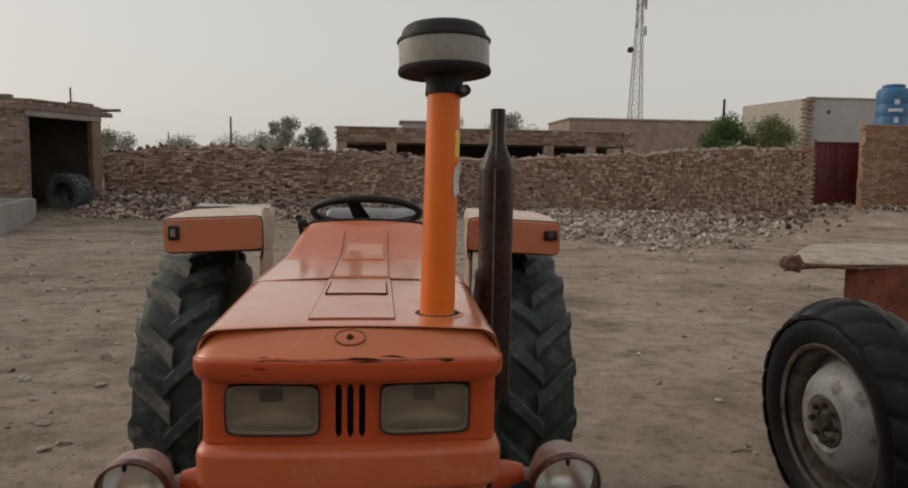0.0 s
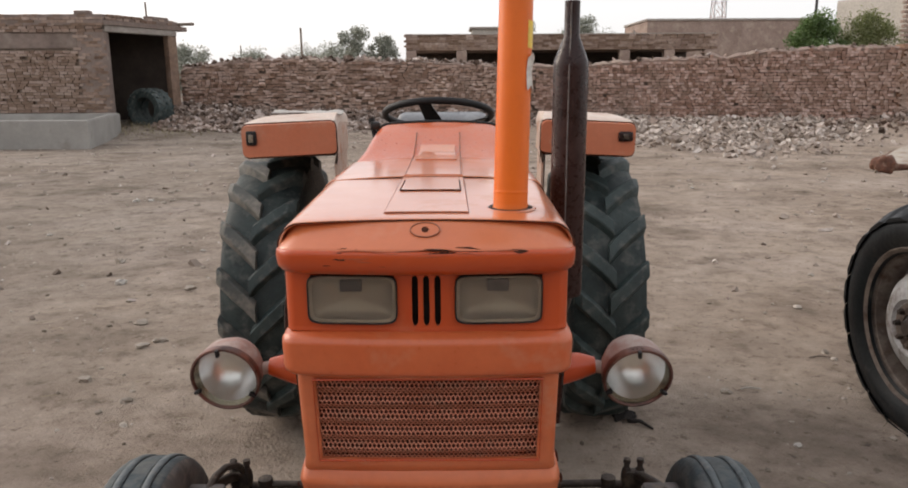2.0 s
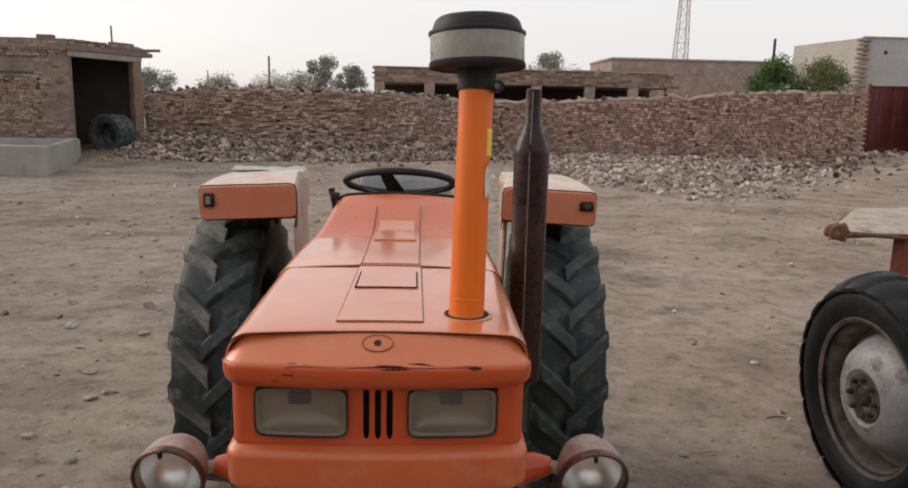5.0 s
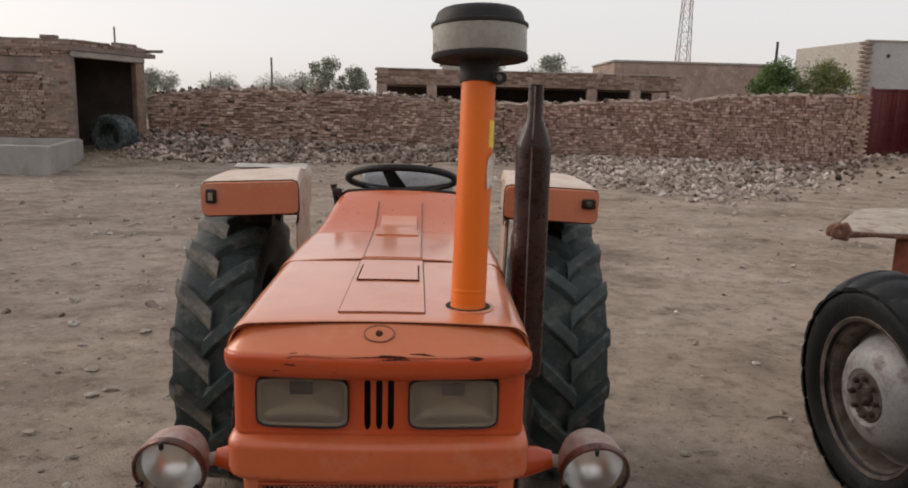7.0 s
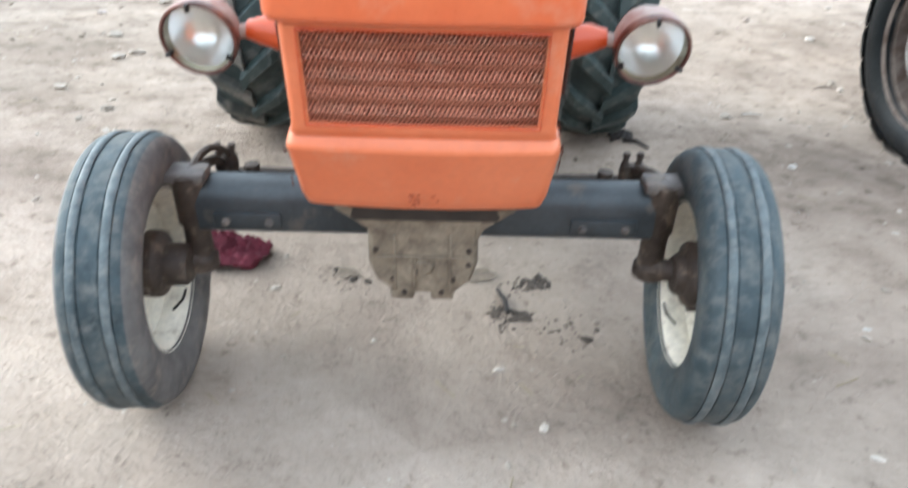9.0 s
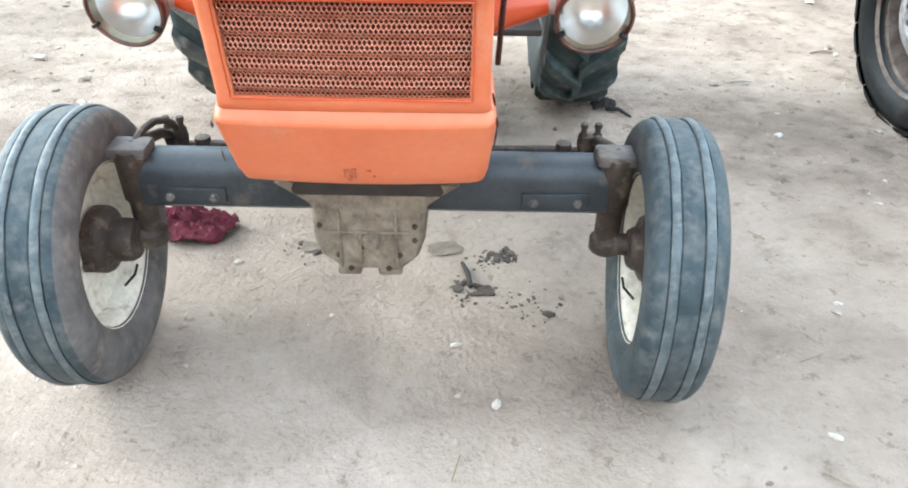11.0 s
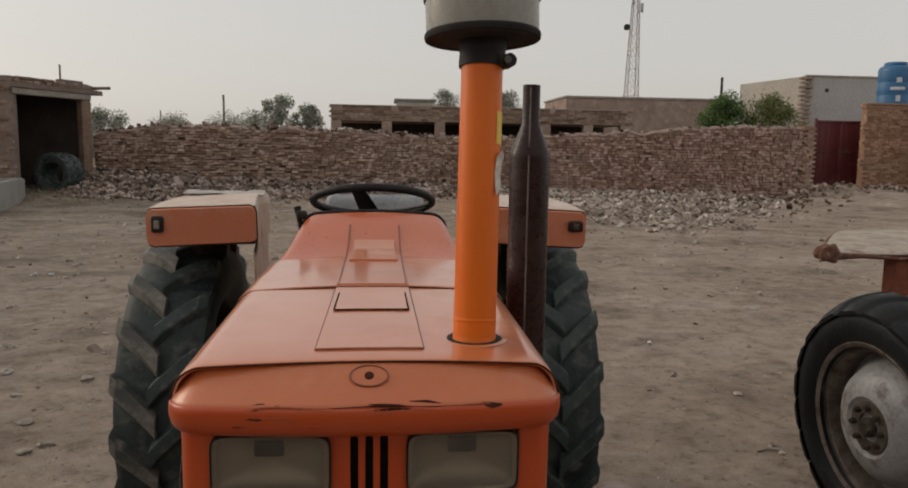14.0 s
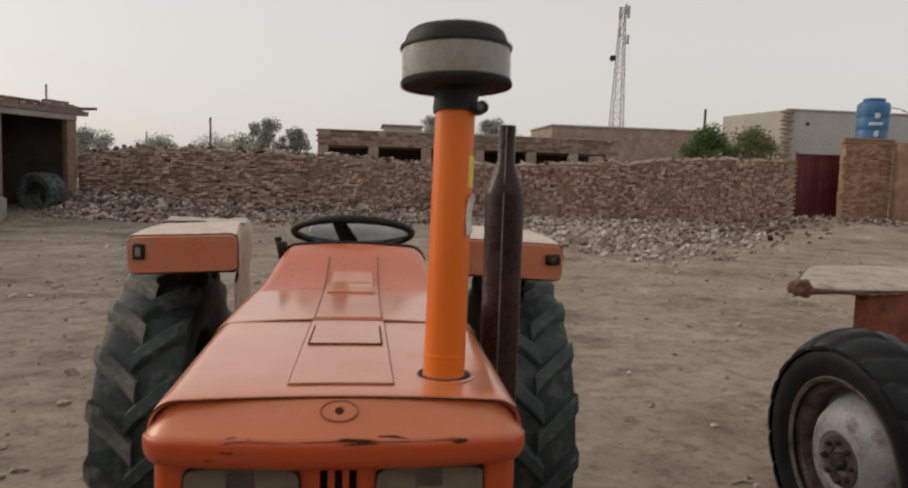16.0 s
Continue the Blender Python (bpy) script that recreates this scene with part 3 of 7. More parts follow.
def brick_face(parent, p0, p1, zlow, ztop, single, seed, skip=None, pitch=0.24, course=0.085, gaps=0.0, rest_name="brickwork", header=None, lay=0.5, deep=0.1, mat=None, rough_lay=0.02, loose=0.0):
    """Courses of bricks along the line p0-p1 on a wall; those for which single(s, z) holds are pieces of their own, the others one mesh."""
    r = random.Random(seed)
    a, b = Vector((*p0, 0)), Vector((*p1, 0))
    length = (b - a).length
    along = (b - a).normalized()
    out = Vector((along.y, -along.x, 0))
    up = Vector((0, 0, 1))
    verts, faces, singles = [], [], []
    z = zlow
    row = 0
    while z < 6:
        s = -0.12 * (row % 2)
        if all(z > ztop(q) for q in np.linspace(0, length, 30)):
            break
        while s < length:
            ln = (header(s, z) if header else pitch) * r.uniform(0.93, 1.05)
            mid = s + ln / 2
            h = course * r.uniform(0.76, 0.92)
            if 0 <= mid <= length and z + course < ztop(mid) + r.uniform(-0.02, 0.05) and r.random() > gaps and not (skip and skip(mid, z)):
                c = a + along * mid + up * (z + course / 2 + r.uniform(-0.016, 0.016) * loose) + out * (r.uniform(-rough_lay, rough_lay + 0.005))
                tilt = r.uniform(-0.02, 0.02) * (1 + 2.5 * loose)
                al = along + up * tilt
                if single(mid, z) and len(singles) < 300:
                    singles.append((c, ln * 0.93, h))
                else:
                    k = len(verts)
                    verts += brick_verts(c, al, out, up, ln * 0.93, h, deep, r)
                    faces += [tuple(k + i for i in f) for f in BRICK_FACES]
            s += ln
        z += course
        row += 1
    rest = part(rest_name, mesh_of(verts, faces, rest_name, mat or brick_mat), None, parent)
    tagged(rest, kind="stuff")
    shared = [mesh_of(brick_verts(Vector(), Vector((1, 0, 0)), Vector((0, -1, 0)), up, 1.0, 1.0, 1.0, random.Random(seed + q)), list(BRICK_FACES), "brick", mat or brick_mat) for q in range(4)]
    ang = math.degrees(math.atan2(along.y, along.x))
    for q, (c, ln, h) in enumerate(singles):
        ob = part("brick", shared[q % 4], None, parent)
        ob.matrix_basis = pose(*c, 0, r.uniform(-1.2, 1.2), ang) @ Matrix.Diagonal((ln, deep, h, 1))
    return rest


BRICK_JOBS = []


def strip_wall(name, line, thickness, zlow, top, label, mat, step=0.35):
    """A standing wall along a line of places, with an uneven top."""
    pts = []
    for (xa, ya), (xb, yb) in zip(line, line[1:]):
        k = max(1, int(math.hypot(xb - xa, yb - ya) / step))
        pts += [(xa + (xb - xa) * i / k, ya + (yb - ya) * i / k) for i in range(k)]
    pts.append(line[-1])
    bm = bmesh.new()
    rows = []
    for x, y in pts:
        t = top(x, y)
        rows.append([bm.verts.new(q) for q in ((x, y, zlow), (x, y, t), (x, y + thickness, t), (x, y + thickness, zlow))])
    for p, q in zip(rows, rows[1:]):
        for i in range(3):
            bm.faces.new((p[i], p[i + 1], q[i + 1], q[i]))
    bm.faces.new(rows[0][::-1]), bm.faces.new(rows[-1])
    ob = part(name, bm, mat, smooth=0)
    return tagged(ob, label, "wall", kind="structure")


wall_north = strip_wall("wall_north", [(x, y + 0.06) for x, y in WALL], 0.3, -0.3, lambda x, y: wall_top(x) - 0.06, "long crumbling wall of stacked unmortared brown bricks", mud)
for (xa, ya), (xb, yb), tag in zip(WALL, WALL[1:], (0, 1)):
    L = math.hypot(xb - xa, yb - ya)
    BRICK_JOBS.append((wall_north, (xa, ya), (xb, yb), -0.1, (lambda s, xa=xa, xb=xb, L=L: wall_top(xa + (xb - xa) * s / L)),
                       (lambda s, z, L=L, tag=tag: tag == 1 and s > L - 3.6 and 0.5 < z < 2.2), 11 + tag,
                       dict(gaps=(0.012, 0.008)[tag], header=(lambda s, z, tag=tag: 0.14 if noise.noise(Vector((s * 0.5 + 9 * tag, z * 1.6, 5))) > (-0.25 if tag else 0.1) else 0.23), rest_name="stacked_bricks", course=(0.092, 0.104)[tag], rough_lay=(0.045, 0.05)[tag], loose=(1.0, 0.7)[tag], mat=(None, buff_brick)[tag])))

cap_rows = []
for k in range(248):
    x = -9.25 + 24.6 * k / 247
    y, z = wall_line(x), wall_top(x)
    lift = 0.05 + 0.07 * noise.noise(Vector((x * 2.1, 8, 0))) + 0.05 * noise.noise(Vector((x * 6.5, 4, 0)))
    cap_rows.append([Vector((x, y + dy, z + dz + max(lift, -0.05) * f)) for dy, dz, f in ((0.02, -0.12, 0), (-0.03 + 0.02 * noise.noise(Vector((x * 5, 1, 0))), -0.03, 0.4), (0.05, 0.0, 1.0), (0.18, 0.02, 1.15), (0.32, -0.02, 0.9), (0.4, -0.12, 0))])
part("mud_capping", loft(cap_rows), render_brick, wall_north, "crumbling dried mud along the wall's top", smooth=60)

# unseen wall added behind the camera to dim sky light on front faces
for nm, line in (("wall_south", [(-17.0, -8.6), (17.0, -8.6)]),):
    strip_wall(nm, line, 0.3, -0.3, lambda x, y: 3.8, "unseen plain brick wall added to block sky light behind the camera", brick_mat, 8)

# rubble along the wall's foot


def rubble(name, count, place, size, mat, seed, label):
    r = random.Random(seed)
    verts, faces = [], []
    for _ in range(count):
        x, y, z = place(r)
        grow = min(0.62 * r.paretovariate(2.6), 2.0)
        l, w, h = grow * size * r.uniform(0.5, 1.15), grow * size * r.uniform(0.35, 0.6), grow * size * r.uniform(0.22, 0.4)
        if size > 0.15 and r.random() < 0.45:
            l, w, h = r.choice((0.12, 0.18, 0.23)), 0.11, 0.07
        turn = Euler((r.uniform(-0.9, 0.9), r.uniform(-0.9, 0.9), r.uniform(0, 6.3))).to_matrix()
        k = len(verts)
        for a in (-1, 1):
            for b in (-1, 1):
                for e in (-1, 1):
                    verts.append(Vector((x, y, z)) + turn @ Vector((a * l / 2 * r.uniform(0.7, 1), b * w / 2 * r.uniform(0.7, 1), e * h / 2 * r.uniform(0.75, 1))))
        faces += [tuple(k + i for i in f) for f in BRICK_FACES]
    ob = new(name, mesh_of(verts, faces, name, mat))
    return tagged(ob, label, "rubble", kind="stuff")


def heap_red(r):
    x = r.uniform(-9.3, 4.0)
    v = r.random()
    depth = np.interp(x, [-10, -8.5, -5, -1, 4], [2.2, 3.6, 3.2, 2.4, 1.6])
    y = wall_line(x) - 0.1 - depth * v
    crest = np.interp(x, [-10, -8.5, -5, -1.5, 0.5, 4], [0.55, 0.8, 0.75, 0.62, 0.55, 0.4]) * (0.8 + 0.4 * noise.noise(Vector((x, 2, 0))))
    return x, y, ground_z(x, y) + max(crest * (1 - v) ** 0.9 * r.uniform(0.75, 1), 0.03)


def heap_pale(r):
    x = r.triangular(2.8, 13.6, 6.0)
    far = wall_line(x) - 0.3
    nearest = np.interp(x, [2.5, 5.0, 7.0, 9.5, 12.5, 15.0], [22, 15.6, 14.6, 17.5, 20.5, 22.5]) + r.gauss(0, 0.9) + 1.6 * noise.noise(Vector((x * 0.9, 7, 0)))
    v = r.random() ** 1.15
    y = far + (nearest - far) * v
    return x, y, ground_z(x, y) + max(0.30 * (1 - v) ** 0.7 * (0.7 + 0.7 * noise.noise(Vector((x, y * 0.6, 4)))) * r.uniform(0.7, 1), 0.02)


def heap_mix(r):
    x, y = r.uniform(-4, 13), 0
    y = wall_line(x) - r.random() ** 2 * 4.5 - 0.2
    return x, y, ground_z(x, y) + r.uniform(0.02, 0.22)


rubble("broken_brick_heap", 4600, heap_red, 0.205, rubble_red, 3, "heap of broken brown bricks along the wall's foot")
rubble("pale_rubble_heap", 2300, heap_pale, 0.185, rubble_pale, 4, "low spread heap of pale plaster and brick rubble")
rubble("scattered_rubble", 600, heap_mix, 0.19, rubble_red, 5, "scattered broken bricks between the heaps")

def heap_gate(r):
    x = r.uniform(11.5, 19.5)
    y = wall_line(min(x, 15.4)) - 0.3 - abs(r.gauss(0, 1.6)) if x < 15.6 else 26.4 - abs(r.gauss(0, 2.0))
    return x, y, ground_z(x, y) + r.uniform(0.01, 0.09)


rubble("gate_rubble", 300, heap_gate, 0.19, rubble_red, 12, "scattered broken bricks on the earth before the gate")


def strewn(r):
    x, y = r.uniform(-11, 13), 3.5 + 19.5 * r.random() ** 0.8
    return x, y, ground_z(x, y) + 0.004


rubble("pale_chips", 480, strewn, 0.1, rubble_pale, 9, "small pale chips of plaster and brick strewn over the yard")
rubble("dark_clods", 150, strewn, 0.08, rubble_red, 10, "small dark clods strewn over the earth yard")


def broken_top(r):
    x = r.uniform(-9.2, 3.0) if r.random() < 0.8 else r.uniform(3.0, 15.0)
    return x, wall_line(x) + r.uniform(0.0, 0.32), wall_top(x) + r.uniform(0.0, 0.11)


rubble("loose_bricks", 420, broken_top, 0.18, rubble_red, 8, "loose broken bricks lying along the wall's crumbled top")

# ---- shed with an open side ----
SHED_X, SHED_Y0, SHED_Y1 = -10.15, 21.0, 26.6

shed = root("shed", "open-sided brick shed with a flat roof and dark interior", "shed", (SHED_X, SHED_Y0, 0))
slant = pose(0, 0, 0, 0, 0, -19.9)
part("front_wall", box(-7.0, -0.3, 0.0, 0.3, -0.2, 3.3), mud, shed)
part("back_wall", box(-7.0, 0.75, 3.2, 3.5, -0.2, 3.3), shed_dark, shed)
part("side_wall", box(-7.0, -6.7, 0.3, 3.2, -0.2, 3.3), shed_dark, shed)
part("inner_floor", box(-6.7, -0.05, 0.3, 3.2, 0.02, 0.105), earth_mat, shed)
part("pillar", box(-0.2, 0.0, 2.72, 3.12, -0.2, 3.2, 0.015, m=slant), sooty_brick, shed, "weathered brick pillar")
part("corner_pillar", box(-0.75, 0.03, -0.06, 0.3, -0.2, 3.02, 0.015), sooty_render, shed, "plastered brick corner pillar")
part("lintel", box(-0.3, 0.04, 0.05, 3.1, 3.022, 3.2, 0.012, m=slant), lintel_mat, shed, "pale concrete lintel beam")
roof_bm = bmesh.new()
ring_ = [(-7.1, -0.1), (0.08, -0.1), (1.2, 3.1), (1.2, 3.6), (-7.1, 3.6)]
lo_, hi_ = [roof_bm.verts.new((x, y, 3.205)) for x, y in ring_], [roof_bm.verts.new((x, y, 3.34)) for x, y in ring_]
roof_bm.faces.new(lo_[::-1]), roof_bm.faces.new(hi_)
for i in range(5):
    roof_bm.faces.new((lo_[i], lo_[(i + 1) % 5], hi_[(i + 1) % 5], hi_[i]))
part("roof_slab", roof_bm, sooty_render, shed, smooth=0)
part("parapet", box(-7.05, 0.06, -0.08, 0.2, 3.342, 3.5, 0.02), sooty_render, shed)
part("side_parapet", box(-0.22, 0.03, 0.2, 3.2, 3.342, 3.48, 0.02, m=slant), sooty_render, shed)
part("roof_beam", box(-0.1, 0.62, 3.2, 3.3, 3.36, 3.45, 0.01, m=slant), timber, shed, "timber roof beam jutting past the wall")
part("raised_bricks", box(-0.75, -0.3, -0.08, 0.15, 3.5, 3.6, 0.02), sooty_render, shed)
part("raised_bricks", box(-0.2, 0.02, 1.9, 2.8, 3.48, 3.58, 0.02, m=slant), sooty_render, shed)
part("plaster_band", box(-7.02, -0.752, -0.045, 0.0, 2.55, 3.0, 0.012), sooty_render, shed)
BRICK_JOBS.append((shed, (-6.9, -0.03), (-0.75, -0.03), 0.7, (lambda s: 2.52 + 0.06 * noise.noise(Vector((s * 2, 0, 0)))), (lambda s, z: s > 3.3 and z > 0.85), 31, dict(gaps=0.03, loose=0.6, mat=sooty_brick, rest_name="front_bricks", header=lambda s, z: 0.125 if noise.noise(Vector((s * 0.9, z * 2.2, 2))) > 0.12 else 0.23)))
BRICK_JOBS.append((shed, (-7.0, -0.06), (0.05, -0.06), 3.0, (lambda s: 3.49), (lambda s, z: False), 33, dict(mat=sooty_brick, rest_name="parapet_bricks", deep=0.07)))
BRICK_JOBS.append((shed, (-0.75, -0.055), (0.03, -0.055), 0.2, (lambda s: 3.0), (lambda s, z: False), 35, dict(mat=sooty_brick, rest_name="pillar_bricks", deep=0.024, gaps=0.12)))

BRICK_JOBS.append((shed, (0.02 + 0.05 * 0.342, 0.05), (1.10, 3.12), 3.345, (lambda s: 3.52 + 0.05 * noise.noise(Vector((s * 2.5, 5, 0)))), (lambda s, z: False), 36, dict(mat=sooty_brick, rest_name="side_parapet_bricks", deep=0.1, rough_lay=0.03)))

trough = root("cattle_trough", "grey cement-rendered trough against the shed", "trough", (SHED_X, SHED_Y0 - 4.1, 0))
foot = [(-7.0, -0.3), (1.32, -0.1), (0.3, 4.0), (-7.0, 4.0)]
for nm, ring_, z0, z1 in (("rim", foot, -0.2, 0.69),):
    bm = bmesh.new()
    low, high = [bm.verts.new((x, y, z0)) for x, y in ring_], [bm.verts.new((x, y, z1)) for x, y in ring_]
    hollow = [bm.verts.new((x * 0.96 - 0.12, 0.35 + y * 0.82, z1)) for x, y in ring_]
    deep = [bm.verts.new((x * 0.96 - 0.12, 0.35 + y * 0.82, z1 - 0.25)) for x, y in ring_]
    for i in range(4):
        j = (i + 1) % 4
        bm.faces.new((low[i], low[j], high[j], high[i])), bm.faces.new((high[i], high[j], hollow[j], hollow[i]))
    pit = bmesh.new()
    upper, lower = [pit.verts.new(v.co) for v in hollow], [pit.verts.new(v.co) for v in deep]
    for i in range(4):
        pit.faces.new((upper[i], upper[(i + 1) % 4], lower[(i + 1) % 4], lower[i]))
    pit.faces.new(lower)
    part("basin", pit, concrete, trough, smooth=0)
    for v in deep:
        bm.verts.remove(v)
    bmesh.ops.bevel(bm, geom=[e for e in bm.edges if all(v.co.z > 0.68 for v in e.verts) and not e.is_boundary], offset=0.03, segments=2, affect="EDGES")
    part(nm, bm, concrete, trough, smooth=0)

# stacked tyres lying inside the shed
for i, (x, y, tn) in enumerate(((-9.66, 22.45, 74), (-9.56, 22.80, 72))):
    ty = root("spare_tyre", "worn black tractor tyre standing inside the shed", "tyre", (x, y, 0.10), tn, "spare tyres in the shed")
    part("carcass", lathe([(0.36, -0.13), (0.46, -0.19), (0.58, -0.185), (0.625, -0.13), (0.64, -0.04), (0.64, 0.04), (0.625, 0.13), (0.58, 0.185), (0.46, 0.19), (0.36, 0.13), (0.38, 0)], 40, pose(0, 0, 0.64, 0, 90, 0), close=True), tyre_rubber, ty)
    for k in range(18):
        for sd in (-1, 1):
            ob = part("tread_lug", box(-0.07, 0.07, -0.025, 0.025, -0.02, 0.025), tyre_rubber, ty, smooth=0)
            ob.matrix_basis = pose(0, 0, 0.64, 360 / 18 * (k + 0.25 * sd), 0, 0) @ pose(sd * 0.09, 0, 0.625, 0, 0, sd * 38)

# ---- gate and the brick room beside it ----
gate = root("door_1", "closed dark red sheet-metal gate in the brick wall", "gate", (17.0, 26.9, 0.45), -3, kind="structure")
for i in range(2):
    x0 = 0.06 + 0.94 * i
    leaf = part("gate_leaf", box(x0, x0 + 0.925, -0.02, 0.02, 0.02, 2.55, 0.006), gate_red, gate)
    for z in (0.12, 1.3, 2.46):
        part("rail", box(x0, x0 + 0.925, -0.05, -0.0205, z, z + 0.06, 0.004), gate_red, leaf)
    for k in range(4):
        part("rib", box(x0 + 0.12 + 0.215 * k, x0 + 0.145 + 0.215 * k, -0.035, -0.0208, 0.2, 2.4), gate_red, leaf)
part("gate_post", box(-0.04, 0.055, -0.06, 0.06, -0.3, 2.62, 0.01), gate_red, gate)
part("gate_post", box(1.94, 2.02, -0.06, 0.06, -0.3, 2.62, 0.01), gate_red, gate)
pier = tagged(part("wall_pier", box(15.4, 15.86, 25.0, 25.5, -0.2, 2.7, 0.03), ochre_wall), "weathered brick pier at the end of the wall", "wall", kind="structure")
BRICK_JOBS.append((pier, (15.41, 24.97), (15.86, 24.97), 0.0, (lambda s: 2.68), (lambda s, z: False), 41, dict(rest_name="pier_bricks")))
room = root("gate_room", "ochre plastered brick room beside the gate", "building", (18.2, 25.6, 0))
part("front_wall", box(0, 1.95, 0, 0.3, -0.2, 3.42, 0.02), ochre_wall, room)
part("side_wall", box(1.95, 6.4, -0.35, -0.05, -0.2, 3.46, 0.02), ochre_wall, room, "plain ochre plastered wall")
part("return_wall", box(1.6, 1.9, 0.302, 2.4, -0.2, 3.42), ochre_wall, room)
part("roof", box(1.6, 6.4, 0.302, 2.4, 3.42, 3.54, 0.01), ochre_wall, room)
part("wall_cap", box(-0.06, 1.99, -0.02, 0.3, 3.42, 3.54, 0.01), ochre_wall, room)
part("coping", box(-0.05, 2.0, -0.06, 0.3, 3.545, 3.62, 0.015), ochre_wall, room)
BRICK_JOBS.append((room, (0.0, 0.07), (1.95, 0.07), 0.0, (lambda s: 3.42), (lambda s, z: False), 51, dict(gaps=0.004, rest_name="room_bricks", deep=0.19, mat=ochre_brick)))

tank = root("water_tank", "blue plastic water tank with white print on the roof", "water tank", (20.35, 27.2, 3.54))
tank.scale = (0.87, 0.87, 1.18)
part("body", lathe([(0.0, 0.0), (0.66, 0.0), (0.70, 0.04), (0.70, 0.40), (0.692, 0.42), (0.70, 0.44), (0.70, 0.82), (0.692, 0.84), (0.70, 0.86), (0.70, 1.22), (0.68, 1.30), (0.60, 1.37), (0.50, 1.40), (0.0, 1.42)], 40), tank_blue, tank)
part("lid", lathe([(0.0, 1.40), (0.46, 1.40), (0.48, 1.42), (0.48, 1.48), (0.44, 1.51), (0.0, 1.53)], 28), tank_blue, tank)
for nm, u0, u1, z0, z1 in (("print_mark", -0.12, 0.1, 0.82, 0.98), ("print_line", -0.34, 0.26, 0.58, 0.68), ("print_mark", -0.1, 0.08, 0.2, 0.4)):
    sec = []
    for k in range(9):
        a = -math.pi / 2 - 0.35 + (u0 + (u1 - u0) * k / 8) / 0.7
        sec.append([Vector((0.705 * math.cos(a), 0.705 * math.sin(a), z)) for z in (z0, z1)])
    part(nm, loft(sec), tank_white, tank)
part("outlet_pipe", tube([(0.5, -0.45, 1.2), (0.9, -0.6, 1.15), (1.6, -0.7, 0.9)], 0.02, 8), steel_grey, tank)

# ---- buildings behind the wall ----
cow = root("cattle_shed", "long low brick shed with a row of dark openings", "building", (-2.9, 45.0, 0))
W = 18.6
part("roof_wall", box(0, W, 0.06, 6.0, 3.26, 4.15, 0.03), render_brick, cow, "brown brick parapet")
part("lower_wall", box(0, W, 0, 0.4, -0.2, 2.2), render_brick, cow)
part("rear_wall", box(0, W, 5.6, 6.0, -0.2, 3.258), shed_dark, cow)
for i, x in enumerate((0.0, 3.05, 6.3, 9.6, 12.9, 15.6, 18.0)):
    part("column", box(x, x + 0.62, 0.0, 0.5, 2.2, 3.258, 0.02), render_brick, cow)
part("coping", box(-0.06, W + 0.06, -0.04, 0.4, 4.152, 4.21, 0.01), lintel_mat, cow)
BRICK_JOBS.append((cow, (0.0, 0.05), (W, 0.05), 3.27, (lambda s: 4.20 + 0.08 * noise.noise(Vector((s * 0.8, 3, 0)))), (lambda s, z: False), 61, dict(pitch=0.42, course=0.15, gaps=0.03, rest_name="parapet_bricks", rough_lay=0.04, mat=sooty_brick)))
part("roof_room", box(4.3, 7.2, 14.0, 18.0, 3.0, 5.35, 0.02), plaster, cow, "small plastered room on the roof")
part("roof_slab", box(4.1, 7.4, 13.8, 18.2, 5.35, 5.5, 0.02), lintel_mat, cow)
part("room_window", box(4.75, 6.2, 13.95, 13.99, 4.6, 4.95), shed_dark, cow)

barn = root("brick_barn", "long plain brown brick building with a flat roof", "building", (14.0, 60.0, 0))
part("wall", box(1.3, 14.5, 0, 8, -0.2, 5.95, 0.03), render_brick, barn)
part("gable_wall", box(-1.2, 1.29, 3.0, 8, -0.2, 5.2, 0.03), render_brick, barn)
part("coping", box(1.2, 14.6, -0.1, 8.1, 5.952, 6.12, 0.02), lintel_mat, barn)
part("drain_spout", tube([(0.2, -0.1, 5.2), (0.6, -0.3, 4.6)], 0.08, 8), lintel_mat, barn)

house = root("plastered_house", "large pale plastered house with a flat roof", "house", (30.4, 60.0, 0))
part("side_wall", loft([[(3.7, 8.0, -0.2), (3.7, 8.0, 8.1)], [(5.6, 0, -0.2), (5.6, 0, 8.2)]]), plaster, house)
part("front_wall", box(5.6, 24.0, 0.0, 0.3, -0.2, 8.15, 0.02), grey_plaster, house)
part("roof", box(5.62, 24.0, 0.32, 9.0, 7.6, 7.8), grey_plaster, house)
for k in range(14):
    part("quoin", box(5.1 - 0.12 * (k % 2), 5.9 + 0.15 * (k % 2), -0.25, 0.18, 3.2 + 0.36 * k, 3.2 + 0.36 * k + 0.22, 0.02), render_brick, house)
part("parapet_line", box(5.5, 24.0, -0.08, 0.32, 8.152, 8.3, 0.02), lintel_mat, house)
part("vent_pipe", tube([(0.0, 4.0, 5.0), (0.0, 4.0, 8.3)], 0.12, 8), black_metal, house)
part("window_vent", box(7.3, 7.6, -0.03, -0.005, 6.9, 7.2), shed_dark, house)

